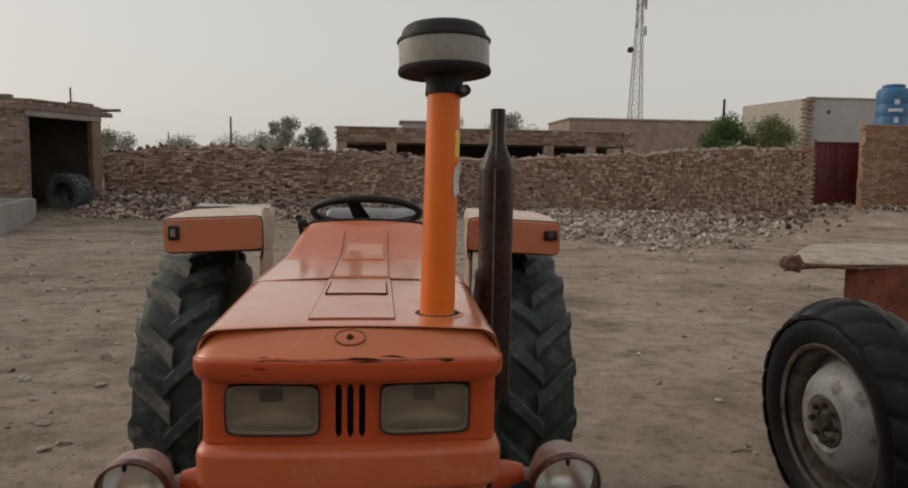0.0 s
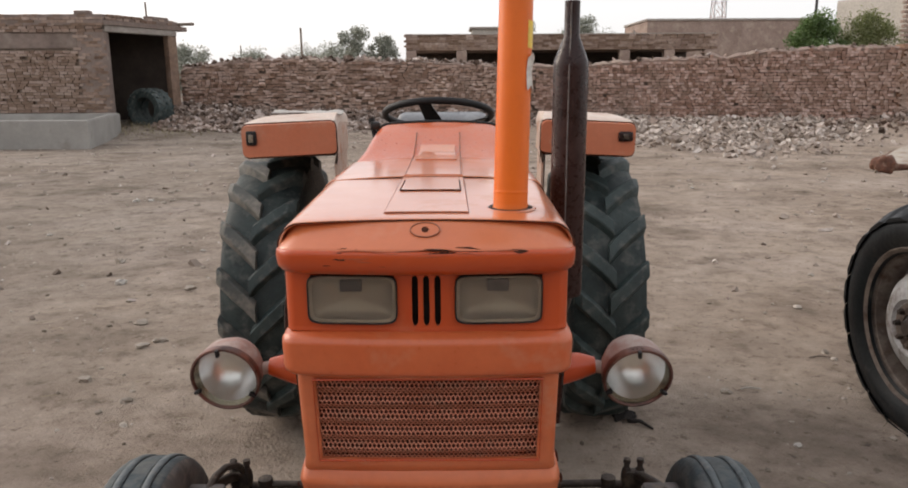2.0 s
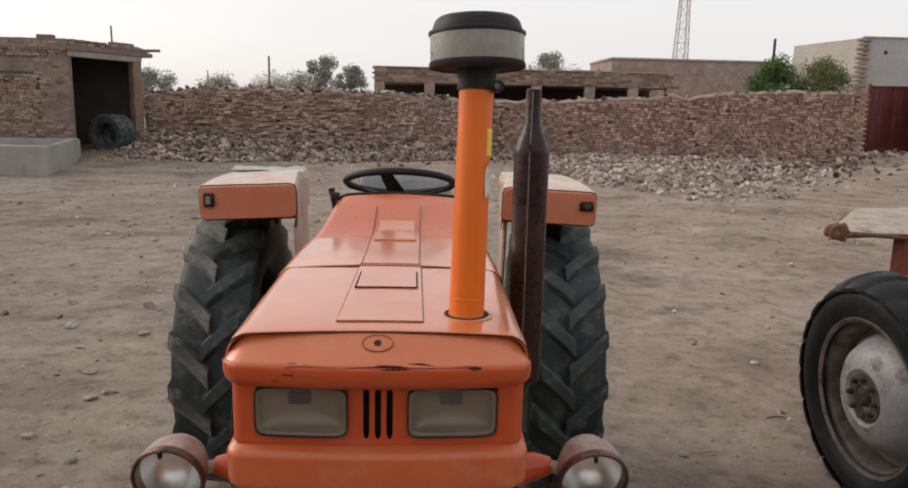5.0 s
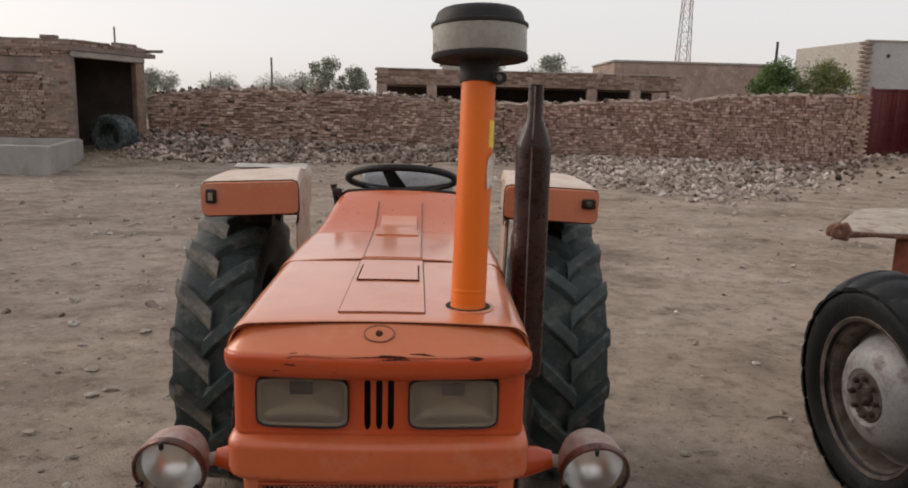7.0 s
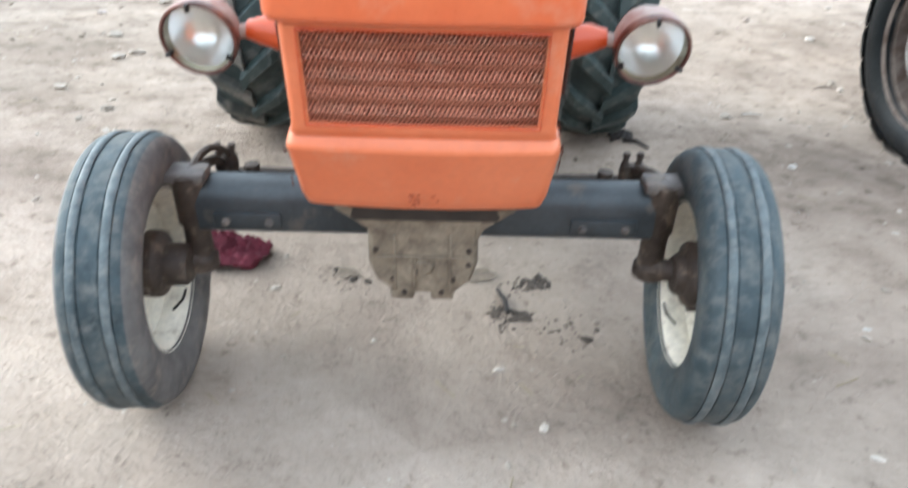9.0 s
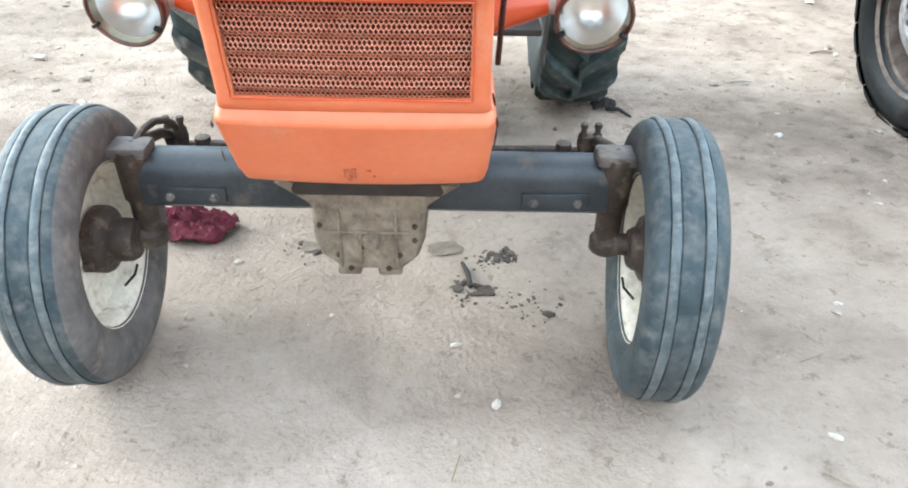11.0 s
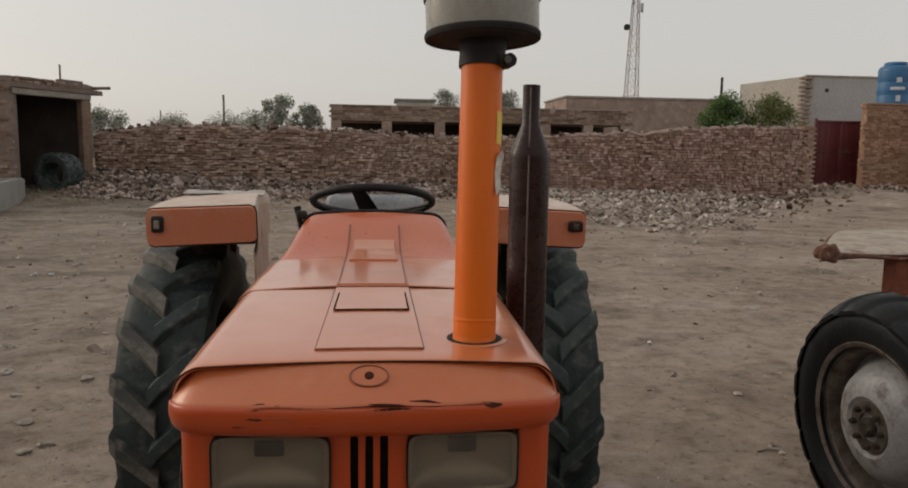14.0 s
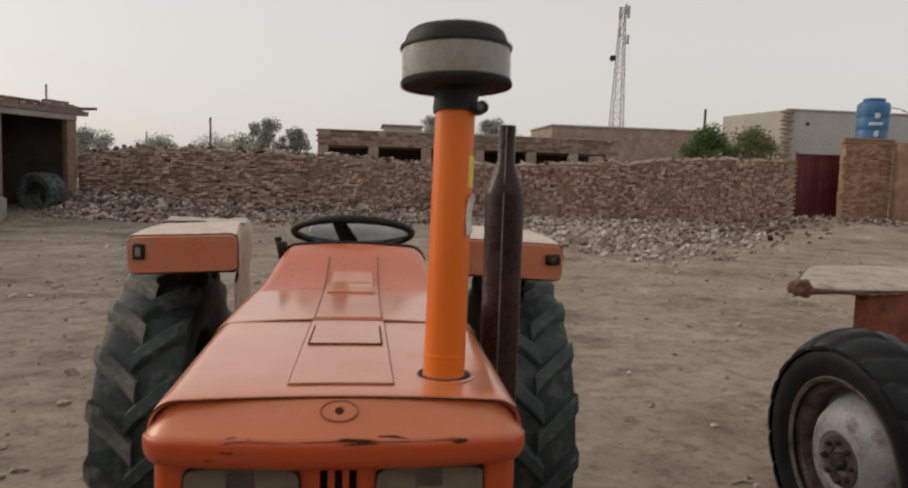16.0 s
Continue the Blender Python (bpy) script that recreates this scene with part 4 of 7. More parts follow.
# ---- lattice mast and poles ----
mast = root("radio_mast", "tall grey and faded red lattice mast with antennas", "mast", (51.5, 150.0, 0))
mast.matrix_basis = pose(51.2, 150.0, -0.3, 0, 0.5, 0)
H, NB = 37.0, 14
levels = [H * i / NB for i in range(NB + 1)]
half = lambda z: 1.55 - 1.1 * z / H
for cx, cy in ((-1, -1), (1, -1), (1, 1), (-1, 1)):
    part("mast_leg", tube([(cx * half(0), cy * half(0), 0), (cx * half(H), cy * half(H), H)], 0.09, 6), steel_grey, mast)
for i, (za, zb) in enumerate(zip(levels, levels[1:])):
    bm = bmesh.new()
    for (ax, ay), (bx, by) in (((-1, -1), (1, -1)), ((1, -1), (1, 1)), ((1, 1), (-1, 1)), ((-1, 1), (-1, -1))):
        a, b = half(za), half(zb)
        tube([(ax * a, ay * a, za), (bx * b, by * b, zb)], 0.05, 4, bm)
        tube([(bx * a, by * a, za), (ax * b, ay * b, zb)], 0.05, 4, bm)
        tube([(ax * b, ay * b, zb), (bx * b, by * b, zb)], 0.05, 4, bm)
    part("mast_bracing", bm, mast_red if i % 4 < 2 else steel_grey, mast)
for dx, z, h in ((-0.9, 34.5, 2.4), (0.9, 34.8, 2.4), (0.3, 35.6, 2.0), (-0.8, 31.0, 1.6), (1.0, 29.6, 1.8)):
    part("panel_antenna", box(dx - 0.25, dx + 0.25, -1.1, -0.8, z, z + h, 0.03), steel_grey, mast)
part("dish_antenna", lathe([(0.0, 0.0), (0.5, 0.04), (0.62, 0.12), (0.62, 0.5), (0.0, 0.55)], 20, pose(-1.9, -0.6, 26.6, 90, 0, 0)), black_metal, mast)
part("dish_arm", tube([(-1.9, -0.6, 26.8), (-0.6, -0.4, 26.8)], 0.06, 6), steel_grey, mast)
for x, y, z, r in ((-8.2, 40.0, 4.4, 0.055), (-16.4, 40.0, 5.75, 0.05), (-22.6, 80.0, 5.2, 0.06)):
    p = root("wooden_pole", "thin weathered wooden pole standing behind the wall", "pole", (x, y, -0.1))
    part("shaft", tube([(0, 0, 0), (0.02, 0, z * 0.5), (0, 0.02, z)], [r * 1.2, r * 1.1, r], 8), timber, p)


# ---- trees ----
def tree(at, height, spread_, mat, seed, label, leaf=0.16, count=2600, trunk_part=0.3, clumps=26, kind_name="tree"):
    r = random.Random(seed)
    t = root(kind_name, label, kind_name, at)
    bm = bmesh.new()
    th = height * trunk_part
    tube([(0, 0, -0.2), (r.uniform(-.1, .1), 0, th * 0.6), (r.uniform(-.2, .2), r.uniform(-.2, .2), th * 1.2)], [height * 0.035, height * 0.03, height * 0.022], 8, bm)
    centres = []
    for k in range(clumps):
        a, u = r.uniform(0, 6.28), r.random() ** 0.6
        z = th + (height - th) * r.uniform(0.08, 0.92)
        w = spread_ * math.sin(math.pi * min(max((z - th * 0.5) / (height - th * 0.5) * 0.85 + 0.12, 0.05), 0.97))
        centres.append((Vector((math.cos(a) * u * w, math.sin(a) * u * w, z)), r.uniform(0.5, 1.0) * spread_ * 0.42))
    for c, s in centres[:12]:
        tube([(0, 0, th * 0.9), (c.x * 0.4, c.y * 0.4, th + (c.z - th) * 0.5), tuple(c)], [height * 0.016, height * 0.01, height * 0.004], 5, bm)
    part("trunk", bm, bark, t)
    verts, faces = [], []
    for q in range(count):
        c, s = centres[q % clumps]
        d = Vector((r.gauss(0, 1), r.gauss(0, 1), r.gauss(0, 0.8)))
        p = c + d.normalized() * s * r.random() ** 0.45
        turn = Euler((r.uniform(-1.2, 1.2), r.uniform(-1.2, 1.2), r.uniform(0, 6.28))).to_matrix()
        l, w = leaf * r.uniform(0.7, 1.3), leaf * r.uniform(0.35, 0.6)
        k = len(verts)
        verts += [p + turn @ Vector(o) for o in ((0, -l / 2, 0), (w / 2, 0, 0.12 * l), (0, l / 2, 0), (-w / 2, 0, 0.12 * l))]
        faces.append((k, k + 1, k + 2, k + 3))
    part("crown", mesh_of(verts, faces, "crown", mat), None, t)
    return t


tree((16.35, 33.5, 0.0), 4.5, 1.35, leaf_green, 1, "dense dark green leafy tree behind the wall", 0.13, 16000, 0.2, 110)
tree((18.5, 33.2, 0.0), 4.45, 1.55, leaf_olive, 2, "olive green leafy tree beside the house", 0.13, 13000, 0.2, 90)
for i, (x, y, h, w, n) in enumerate(((-8.2, 62, 6.0, 1.9, 2200), (-5.9, 63, 5.2, 1.7, 1800), (-10.6, 66, 4.6, 2.2, 1500), (6.2, 72, 7.6, 2.0, 1500), (12.6, 74, 7.8, 2.9, 2600),
                                     (-25.0, 70, 4.7, 3.0, 2400), (-29.0, 72, 5.0, 3.4, 2400), (-33.0, 66, 5.6, 1.9, 1000), (-21.0, 78, 4.5, 3.2, 2000), (-16.0, 82, 4.6, 3.4, 2000), (-13.0, 78, 4.3, 3.0, 1800), (3.5, 76, 6.6, 2.4, 1500),
                                     (-15.3, 38, 4.7, 0.75, 700))):
    tree((x, y, 0.0), h, w, leaf_grey, 40 + i, "grey-green tree behind the yard wall, paled by haze in its colour", 0.22, n * 3, 0.06, 38)


# ---- the orange tractor ----
tractor = root("tractor", "faded orange farm tractor with upright air cleaner and round lamps", "tractor")


def outline(z, y0, w, back, xs, bow=0.018, rc=0.045):
    """A horizontal U: back along one side, round a corner, across the bowed front, and back along the other side."""
    half_pts = [(-w, back), (-w, y0 + bow + rc + 0.02)]
    for k in range(1, 6):
        a = math.pi / 2 * k / 6
        half_pts.append((-w + rc - rc * math.cos(a), y0 + bow + rc - rc * math.sin(a)))
    lim = w - rc
    front = [(max(min(x, lim), -lim), y0 + bow * (max(min(x, lim), -lim) / lim) ** 2) for x in xs]
    other = [(-x, y) for x, y in half_pts[::-1]]
    return [Vector((x, y, z)) for x, y in half_pts + front + other]


LEAD = 7


def shell(rows, xs, back=0.14, holes=(), bow=0.018, rc=0.045, shoulder=False):
    """Stacks outlines (z, front, half width) into a skin; holes are cells (row, column) of the front that stay open."""
    bm = bmesh.new()
    lines = [[bm.verts.new(p) for p in outline(z, y0, w, back, xs, bow, rc)] for z, y0, w in rows]
    if shoulder:
        for line in lines:
            for v in line:
                ax = abs(v.co.x)
                over = min(max(ax - 0.246, 0), 0.0435)
                drop = 0.006 * (min(ax, 0.246) / 0.246) ** 2 + 0.044 - math.sqrt(0.044 ** 2 - over ** 2)
                v.co.z -= drop * min(max((v.co.z - 1.338) / 0.052, 0), 1)
    for j, (a, b) in enumerate(zip(lines, lines[1:])):
        for i in range(len(a) - 1):
            if (j, i - LEAD) not in holes:
                bm.faces.new((a[i], a[i + 1], b[i + 1], b[i]))
    return bm


plain_xs = [-0.225 + 0.45 * i / 12 for i in range(13)]
lip_rows = [(1.284, 0.012, 0.2845), (1.2875, -0.010, 0.2885), (1.294, -0.030, 0.2918), (1.305, -0.0435, 0.2937), (1.318, -0.0498, 0.2945), (1.330, -0.0515, 0.2943), (1.338, -0.0505, 0.2935), (1.3435, -0.0472, 0.2920)]
slope_rows = [(1.3435, -0.0472, 0.2920), (1.348, -0.0415, 0.2912), (1.357, -0.0275, 0.290), (1.368, -0.0105, 0.288), (1.379, 0.0055, 0.286), (1.386, 0.0145, 0.2855), (1.391, 0.022, 0.285)]
thick(part("nose_lip", shell(lip_rows, plain_xs, 0.10, bow=0.017, rc=0.06, shoulder=True), orange, tractor, "rounded orange nose lip with scuffed edge"), 0.004)
thick(part("nose_cap", shell(slope_rows, plain_xs, 0.10, bow=0.017, rc=0.06, shoulder=True), orange_nose, tractor, "weathered orange sloping nose top"), 0.004)

hx = [-0.236, -0.2305, -0.2, -0.13, -0.071, -0.064, -0.0287, -0.0163, -0.0062, 0.0062, 0.0163, 0.0287, 0.064, 0.071, 0.13, 0.2, 0.2305, 0.236]
panel_rows = [(1.166, 0.010, 0.285), (1.170, 0.013, 0.285), (1.177, 0.013, 0.285), (1.187, 0.013, 0.285), (1.274, 0.012, 0.285), (1.281, 0.012, 0.285), (1.2985, 0.011, 0.285)]
holes = {(j, i) for j in (3, 4) for i in (1, 2, 3, 4, 12, 13, 14, 15)} | {(j, i) for j in (2, 3, 4) for i in (6, 8, 10)}
panel = thick(part("headlight_panel", shell(panel_rows, hx, 0.12, holes, 0.010, 0.03), orange, tractor), 0.004)
for v in panel.data.vertices:
    if abs(v.co.x) < 0.04 and (abs(v.co.z - 1.177) < 0.002 or abs(v.co.z - 1.281) < 0.002):
        middle = round(v.co.x / 0.0225) * 0.0225
        v.co.x = middle + 0.4 * (v.co.x - middle)
part("slot_shadow_box", box(-0.05, 0.05, 0.045, 0.05, 1.17, 1.295), slot_black, tractor)

band_rows = [(1.072, 0.012, 0.2850), (1.074, -0.004, 0.2910), (1.080, -0.011, 0.2940), (1.09, -0.014, 0.2955), (1.14, -0.017, 0.2960), (1.150, -0.015, 0.2950), (1.157, -0.008, 0.2910), (1.163, 0.002, 0.2830), (1.167, 0.012, 0.2770)]
thick(part("front_band", shell(band_rows, plain_xs, 0.13, bow=0.016, rc=0.04), orange_face, tractor), 0.004)

gx_ = [-0.240, -0.232, -0.15, -0.05, 0.05, 0.15, 0.232, 0.240]
grille_rows = [(0.828, 0.066, 0.276), (0.852, 0.060, 0.272), (0.858, 0.060, 0.272), (1.056, 0.022, 0.272), (1.062, 0.021, 0.272), (1.074, 0.018, 0.274)]
grille_holes = {(2, i) for i in range(1, 6)}
thick(part("grille_surround", shell(grille_rows, gx_, 0.16, grille_holes, 0.008, 0.022), orange_low, tractor), 0.012)
part("grille_bead", tube([(-0.236, 0.024, 1.058), (0.236, 0.024, 1.058), (0.236, 0.062, 0.856), (-0.236, 0.062, 0.856)], 0.003, 8, closed=True), orange, tractor)

apron_rows = [(0.622, 0.150, 0.246), (0.624, 0.140, 0.260), (0.632, 0.128, 0.269), (0.66, 0.114, 0.276), (0.72, 0.088, 0.281), (0.785, 0.061, 0.287), (0.795, 0.0545, 0.288), (0.801, 0.0535, 0.288), (0.807, 0.055, 0.287), (0.826, 0.0635, 0.283), (0.832, 0.071, 0.272)]
thick(part("front_apron", shell(apron_rows, plain_xs, 0.30, bow=0.014, rc=0.03), orange_low, tractor, "orange front apron with a worn stencil mark"), 0.006)
for x, z, w, h in ((-0.028, 0.677, 0.012, 0.004), (-0.012, 0.679, 0.008, 0.004), (-0.03, 0.668, 0.004, 0.014), (-0.016, 0.664, 0.012, 0.004), (-0.012, 0.655, 0.004, 0.01), (-0.022, 0.648, 0.010, 0.005), (0.02, 0.676, 0.010, 0.003), (0.03, 0.66, 0.005, 0.004)):
    yy = 0.1185 - (z - 0.66) * 0.43
    part("stencil_mark", box(-w / 2, w / 2, -0.0025, 0.002, -h / 2, h / 2, 0.001, m=pose(x, yy - 0.008, z, -23)), stencil_red, tractor, smooth=0)

for sx, y0, z0, z1, w_ in ((1, 0.085, 0.795, 0.818, 0.0035), (1, 0.10, 0.745, 0.79, 0.002), (-1, 0.085, 0.785, 0.8, 0.003), (-1, 0.10, 0.70, 0.73, 0.002), (1, 0.11, 0.83, 0.86, 0.003)):
    xa, xb = np.interp((z0, z1), [0.66, 0.785, 0.801, 0.826, 0.87], [0.2765, 0.2875, 0.2885, 0.2835, 0.2745])
    part("edge_chip", tube([(sx * xa, y0 - 0.006, z0), (sx * (xa + xb + 0.0004) / 2, y0 - 0.009, (z0 + z1) / 2), (sx * xb, y0 - 0.01, z1)], [w_ * 0.5, w_, w_ * 0.4], 6), chip_gap_dark, tractor)

# expanded-metal grille: zigzag strands in turn up and down, joined by short bonds, on a rippled sheet over a dark radiator
ROWS_, COLS_ = 24, 100
gvv, gff = [], []


def grille_point(x, u, dz, back):
    swell = 2 * math.pi * 5.2 * u + 0.6
    return (x, 0.068 - 0.038 * u + 0.008 * (x / 0.236) ** 2 + 0.006 * math.sin(swell) + dz * 1.4 * math.cos(swell) + back, 0.856 + 0.202 * u + dz)


for j in range(ROWS_):
    b0 = len(gvv)
    for i in range(COLS_ + 1):
        x, u = -0.236 + 0.472 * i / COLS_, (j + 0.5 + (0.27 if (i + j) % 2 else -0.27)) / ROWS_
        for e in (-1, 1):
            gvv += [grille_point(x, u, e * 0.00125, 0), grille_point(x, u, e * 0.00125, 0.002)]
    for i in range(COLS_):
        a, c = b0 + 4 * i, b0 + 4 * i + 4
        gff += [(a, c, c + 2, a + 2), (a, a + 1, c + 1, c), (a + 2, c + 2, c + 3, a + 3)]
    for i in range(j % 2, COLS_ + 1, 2):
        if 0 < i < COLS_ and j:
            x, k = -0.236 + 0.472 * i / COLS_, len(gvv)
            for u in ((j - 0.5 + 0.27) / ROWS_, (j + 0.5 - 0.27) / ROWS_):
                gvv += [grille_point(x - 0.0011, u, 0, 0.0004), grille_point(x + 0.0011, u, 0, 0.0004)]
            gff.append((k, k + 1, k + 3, k + 2))
part("grille_mesh", mesh_of(gvv, gff, "grille_mesh", grille_paint), None, tractor, "red-brown expanded metal grille mesh")
part("radiator", box(-0.24, 0.24, 0.095, 0.17, 0.83, 1.16), radiator_dark, tractor)
# thin brown tubes paint the dark shade lines of the mesh's ripples
for k in range(5):
    u = (k + 0.35) / 5.2
    part("grille_rib", tube([(-0.236, 0.0755 - 0.038 * u + 0.008, 0.856 + 0.202 * u), (0, 0.0755 - 0.038 * u, 0.856 + 0.202 * u), (0.236, 0.0755 - 0.038 * u + 0.008, 0.856 + 0.202 * u)], 0.0032, 6), seam_brown, tractor)

# rectangular headlights
for sx in (-1, 1):
    x0, x1 = (-0.236, -0.0585) if sx < 0 else (0.0575, 0.230)
    xm, hw = (x0 + x1) / 2, (x1 - x0) / 2
    zc, hh = 1.2325, 0.0495

    def ring(scale_x, scale_z, y, n=28, xm=xm, hw=hw, zc=zc, hh=hh, sx=sx):
        pts = []
        for k in range(n):
            a = 2 * math.pi * (k + 0.5) / n
            c, s = math.cos(a), math.sin(a)
            px = math.copysign(abs(c) ** 0.27, c) * hw * scale_x
            pz = math.copysign(abs(s) ** 0.27, s) * hh * scale_z
            pts.append(Vector((xm + px, y + 0.010 * ((xm + px) / 0.24) ** 2, zc + pz)))
        return pts + pts[:1]

    head = part("headlight", loft([ring(0.985, 0.97, 0.003), ring(1.0, 0.995, 0.0015), ring(1.012, 1.02, 0.003), ring(1.016, 1.028, 0.006), ring(1.016, 1.028, 0.0195), ring(1.13, 1.17, 0.0205)]), black_rubber, tractor, "rectangular headlight with black rubber bezel and dusty ribbed glass")
    part("headlight_reflector", loft([ring(1.0, 1.0, 0.0095), ring(0.95, 0.92, 0.0105), ring(0.905, 0.86, 0.0115), ring(0.86, 0.80, 0.02), ring(0.6, 0.5, 0.034), ring(0.02, 0.02, 0.038)]), reflector_dull, head)
    part("headlight_bezel", loft([ring(0.985, 0.97, 0.0095), ring(0.98, 0.963, 0.006), ring(0.985, 0.97, 0.003)]), black_rubber, head)
    bm = bmesh.new()
    bm.faces.new([bm.verts.new(p) for p in ring(0.984, 0.968, 0.0062)[:-1]])
    lens = part("headlight_glass", bm, ribbed, head)
    thick(lens, 0.003, 0)
    lens.visible_shadow = False
    part("bulb_shade", box(xm - 0.024, xm + 0.020, 0.0105, 0.026, zc + 0.016, zc + 0.040, 0.003), black_metal if sx < 0 else knuckle_grey, head)

# hood


def hood_section(y, w, zt, zb, crown=0.011, r=0.04, centre=0.0):
    pts = [(-w - 0.004, zb), (-w, zb + (zt - zb) * 0.45)]
    for k in range(7):
        a = math.pi / 2 * k / 6
        pts.append((-w + r - r * math.cos(a), zt - crown - r + r * math.sin(a)))
    for k in range(1, 6):
        x = (-w + r) * (1 - k / 6)
        pts.append((x, zt - crown * (x / (w - r)) ** 2))
    full = pts + [(0, zt)] + [(-x, z) for x, z in pts[::-1]]
    return [Vector((x, y, z)) for x, z in full]


hood = thick(part("hood_front", loft([hood_section(y, w, zt, zb, 0.006, 0.044) for y, w, zt, zb in ((0.021, 0.286, 1.3905, 1.30), (0.026, 0.2895, 1.3935, 1.30), (0.06, 0.290, 1.395, 1.29), (0.118, 0.290, 1.3962, 1.28), (0.135, 0.290, 1.3967, 1.12), (0.3, 0.291, 1.3995, 1.12), (0.545, 0.291, 1.404, 1.12))]), orange_top, tractor, "bleached orange hood panel with pale sky sheen painted in"), 0.003)
# dark tubes in hood_seam, hood_joint and vent_gap paint the thin gap shadows
part("hood_seam", tube(hood_section(0.020, 0.2895, 1.391, 1.32, 0.006, 0.044), 0.0017, 6), chip_gap_dark, tractor)
rear_secs = ((0.549, 0.291, 1.406), (0.553, 0.294, 1.4095), (0.75, 0.292, 1.411), (0.95, 0.286, 1.414))
thick(part("hood_rear", loft([hood_section(y, w, zt, 1.12) for y, w, zt in rear_secs]), orange_top, tractor, "bleached rear hood panel with pale sky sheen painted in"), 0.003)
part("hood_joint", tube(hood_section(0.547, 0.2925, 1.4045, 1.17), 0.0034, 6), chip_gap_dark, tractor)
cowl_secs = [hood_section(y, w, zt, zb, cr, 0.05) for y, w, zt, zb, cr in ((0.952, 0.286, 1.415, 1.12, 0.012), (1.02, 0.277, 1.420, 1.12, 0.011), (1.12, 0.256, 1.447, 1.12, 0.01), (1.22, 0.241, 1.480, 1.12, 0.009), (1.30, 0.229, 1.502, 1.12, 0.008), (1.325, 0.226, 1.504, 1.12, 0.008))]
thick(part("dash_cowl", loft(cowl_secs), orange_face, tractor, "orange dashboard cowl rising behind the hood"), 0.003)
part("cowl_edge", tube(hood_section(1.327, 0.228, 1.506, 1.2, 0.008, 0.05), 0.006, 8), black_rubber, tractor)
part("dashboard", box(-0.215, 0.215, 1.33, 1.345, 1.15, 1.49, 0.01), black_metal, tractor)


def top_z(x, y):
    """Height of the hood's skin at a place."""
    zt = np.interp(y, [0.03, 0.06, 0.12, 0.3, 0.545, 0.551, 0.75, 0.95, 1.02, 1.12, 1.22, 1.30], [1.3945, 1.3953, 1.3962, 1.3995, 1.404, 1.409, 1.411, 1.414, 1.420, 1.447, 1.480, 1.502])
    w = np.interp(y, [0.03, 0.545, 0.95, 1.3], [0.290, 0.291, 0.286, 0.229])
    return zt - 0.0075 * (x / (w - 0.036)) ** 2


def raised(name, corners, lift, mat, bevel=0.004, n=8):
    """A slightly proud plate lying on the hood, from its four corners in plan."""
    (ax, ay), (bx, by), (cx, cy), (dx, dy) = corners
    rows = []
    for j in range(n + 1):
        v = j / n
        lx, ly, rx, ry = ax + (dx - ax) * v, ay + (dy - ay) * v, bx + (cx - bx) * v, by + (cy - by) * v
        row = []
        for i in range(n + 1):
            u = i / n
            x, y = lx + (rx - lx) * u, ly + (ry - ly) * u
            row.append(Vector((x, y, top_z(x, y) + lift)))
        rows.append(row)
    bm = loft(rows)
    skirt = [rows[0], [p - Vector((0, 0.002, lift + 0.002)) for p in rows[0]]]
    loft(skirt, bm=bm)
    loft([rows[-1], [p + Vector((0, 0.002, -lift - 0.002)) for p in rows[-1]]], bm=bm)
    loft([[r_[0] for r_ in rows], [r_[0] - Vector((0.003, 0, lift + 0.002)) for r_ in rows]], bm=bm)
    loft([[r_[-1] for r_ in rows], [r_[-1] + Vector((0.003, 0, -lift - 0.002)) for r_ in rows]], bm=bm)
    bmesh.ops.remove_doubles(bm, verts=bm.verts, dist=0.0005)
    return part(name, bm, mat, tractor, smooth=25)


raised("centre_panel", [(-0.084, 0.074), (0.084, 0.074), (0.078, 0.54), (-0.078, 0.54)], 0.0035, orange_top)
raised("vent_flap", [(-0.068, 0.322), (0.068, 0.322), (0.066, 0.475), (-0.066, 0.475)], 0.007, orange_top)
part("vent_gap", tube([(-0.070, 0.320, top_z(-0.06, 0.4) + 0.004), (0.070, 0.320, top_z(0.06, 0.4) + 0.004)], 0.0019, 6), chip_gap_dark, tractor)
for sx in (-1, 1):
    part("vent_gap", tube([(sx * 0.071, 0.320, top_z(0.06, 0.4) + 0.004), (sx * 0.069, 0.477, top_z(0.06, 0.51) + 0.004)], 0.0014, 6), chip_gap_dark, tractor)
raised("centre_panel_rear", [(-0.078, 0.556), (0.078, 0.556), (0.072, 0.97), (-0.072, 0.97)], 0.0035, orange_top)
raised("filler_flap", [(-0.062, 0.86), (0.062, 0.86), (0.056, 1.08), (-0.056, 1.08)], 0.008, orange_top)
for sx in (-1, 1):
    part("centre_rib", tube([(sx * 0.074, y, top_z(0.074, y) + 0.003) for y in (0.56, 0.7, 0.85, 0.97, 1.08, 1.2)], 0.002, 6), seam_brown, tractor)
    part("panel_edge", tube([(sx * (0.085 - 0.005 * k / 4), 0.074 + 0.466 * k / 4, top_z(0.083, 0.074 + 0.466 * k / 4) + 0.001) for k in range(5)], 0.0014, 6), seam_brown, tractor)
part("panel_edge", tube([(x, 0.073, top_z(x, 0.1) + 0.001) for x in (-0.083, -0.04, 0, 0.04, 0.083)], 0.0014, 6), seam_brown, tractor)
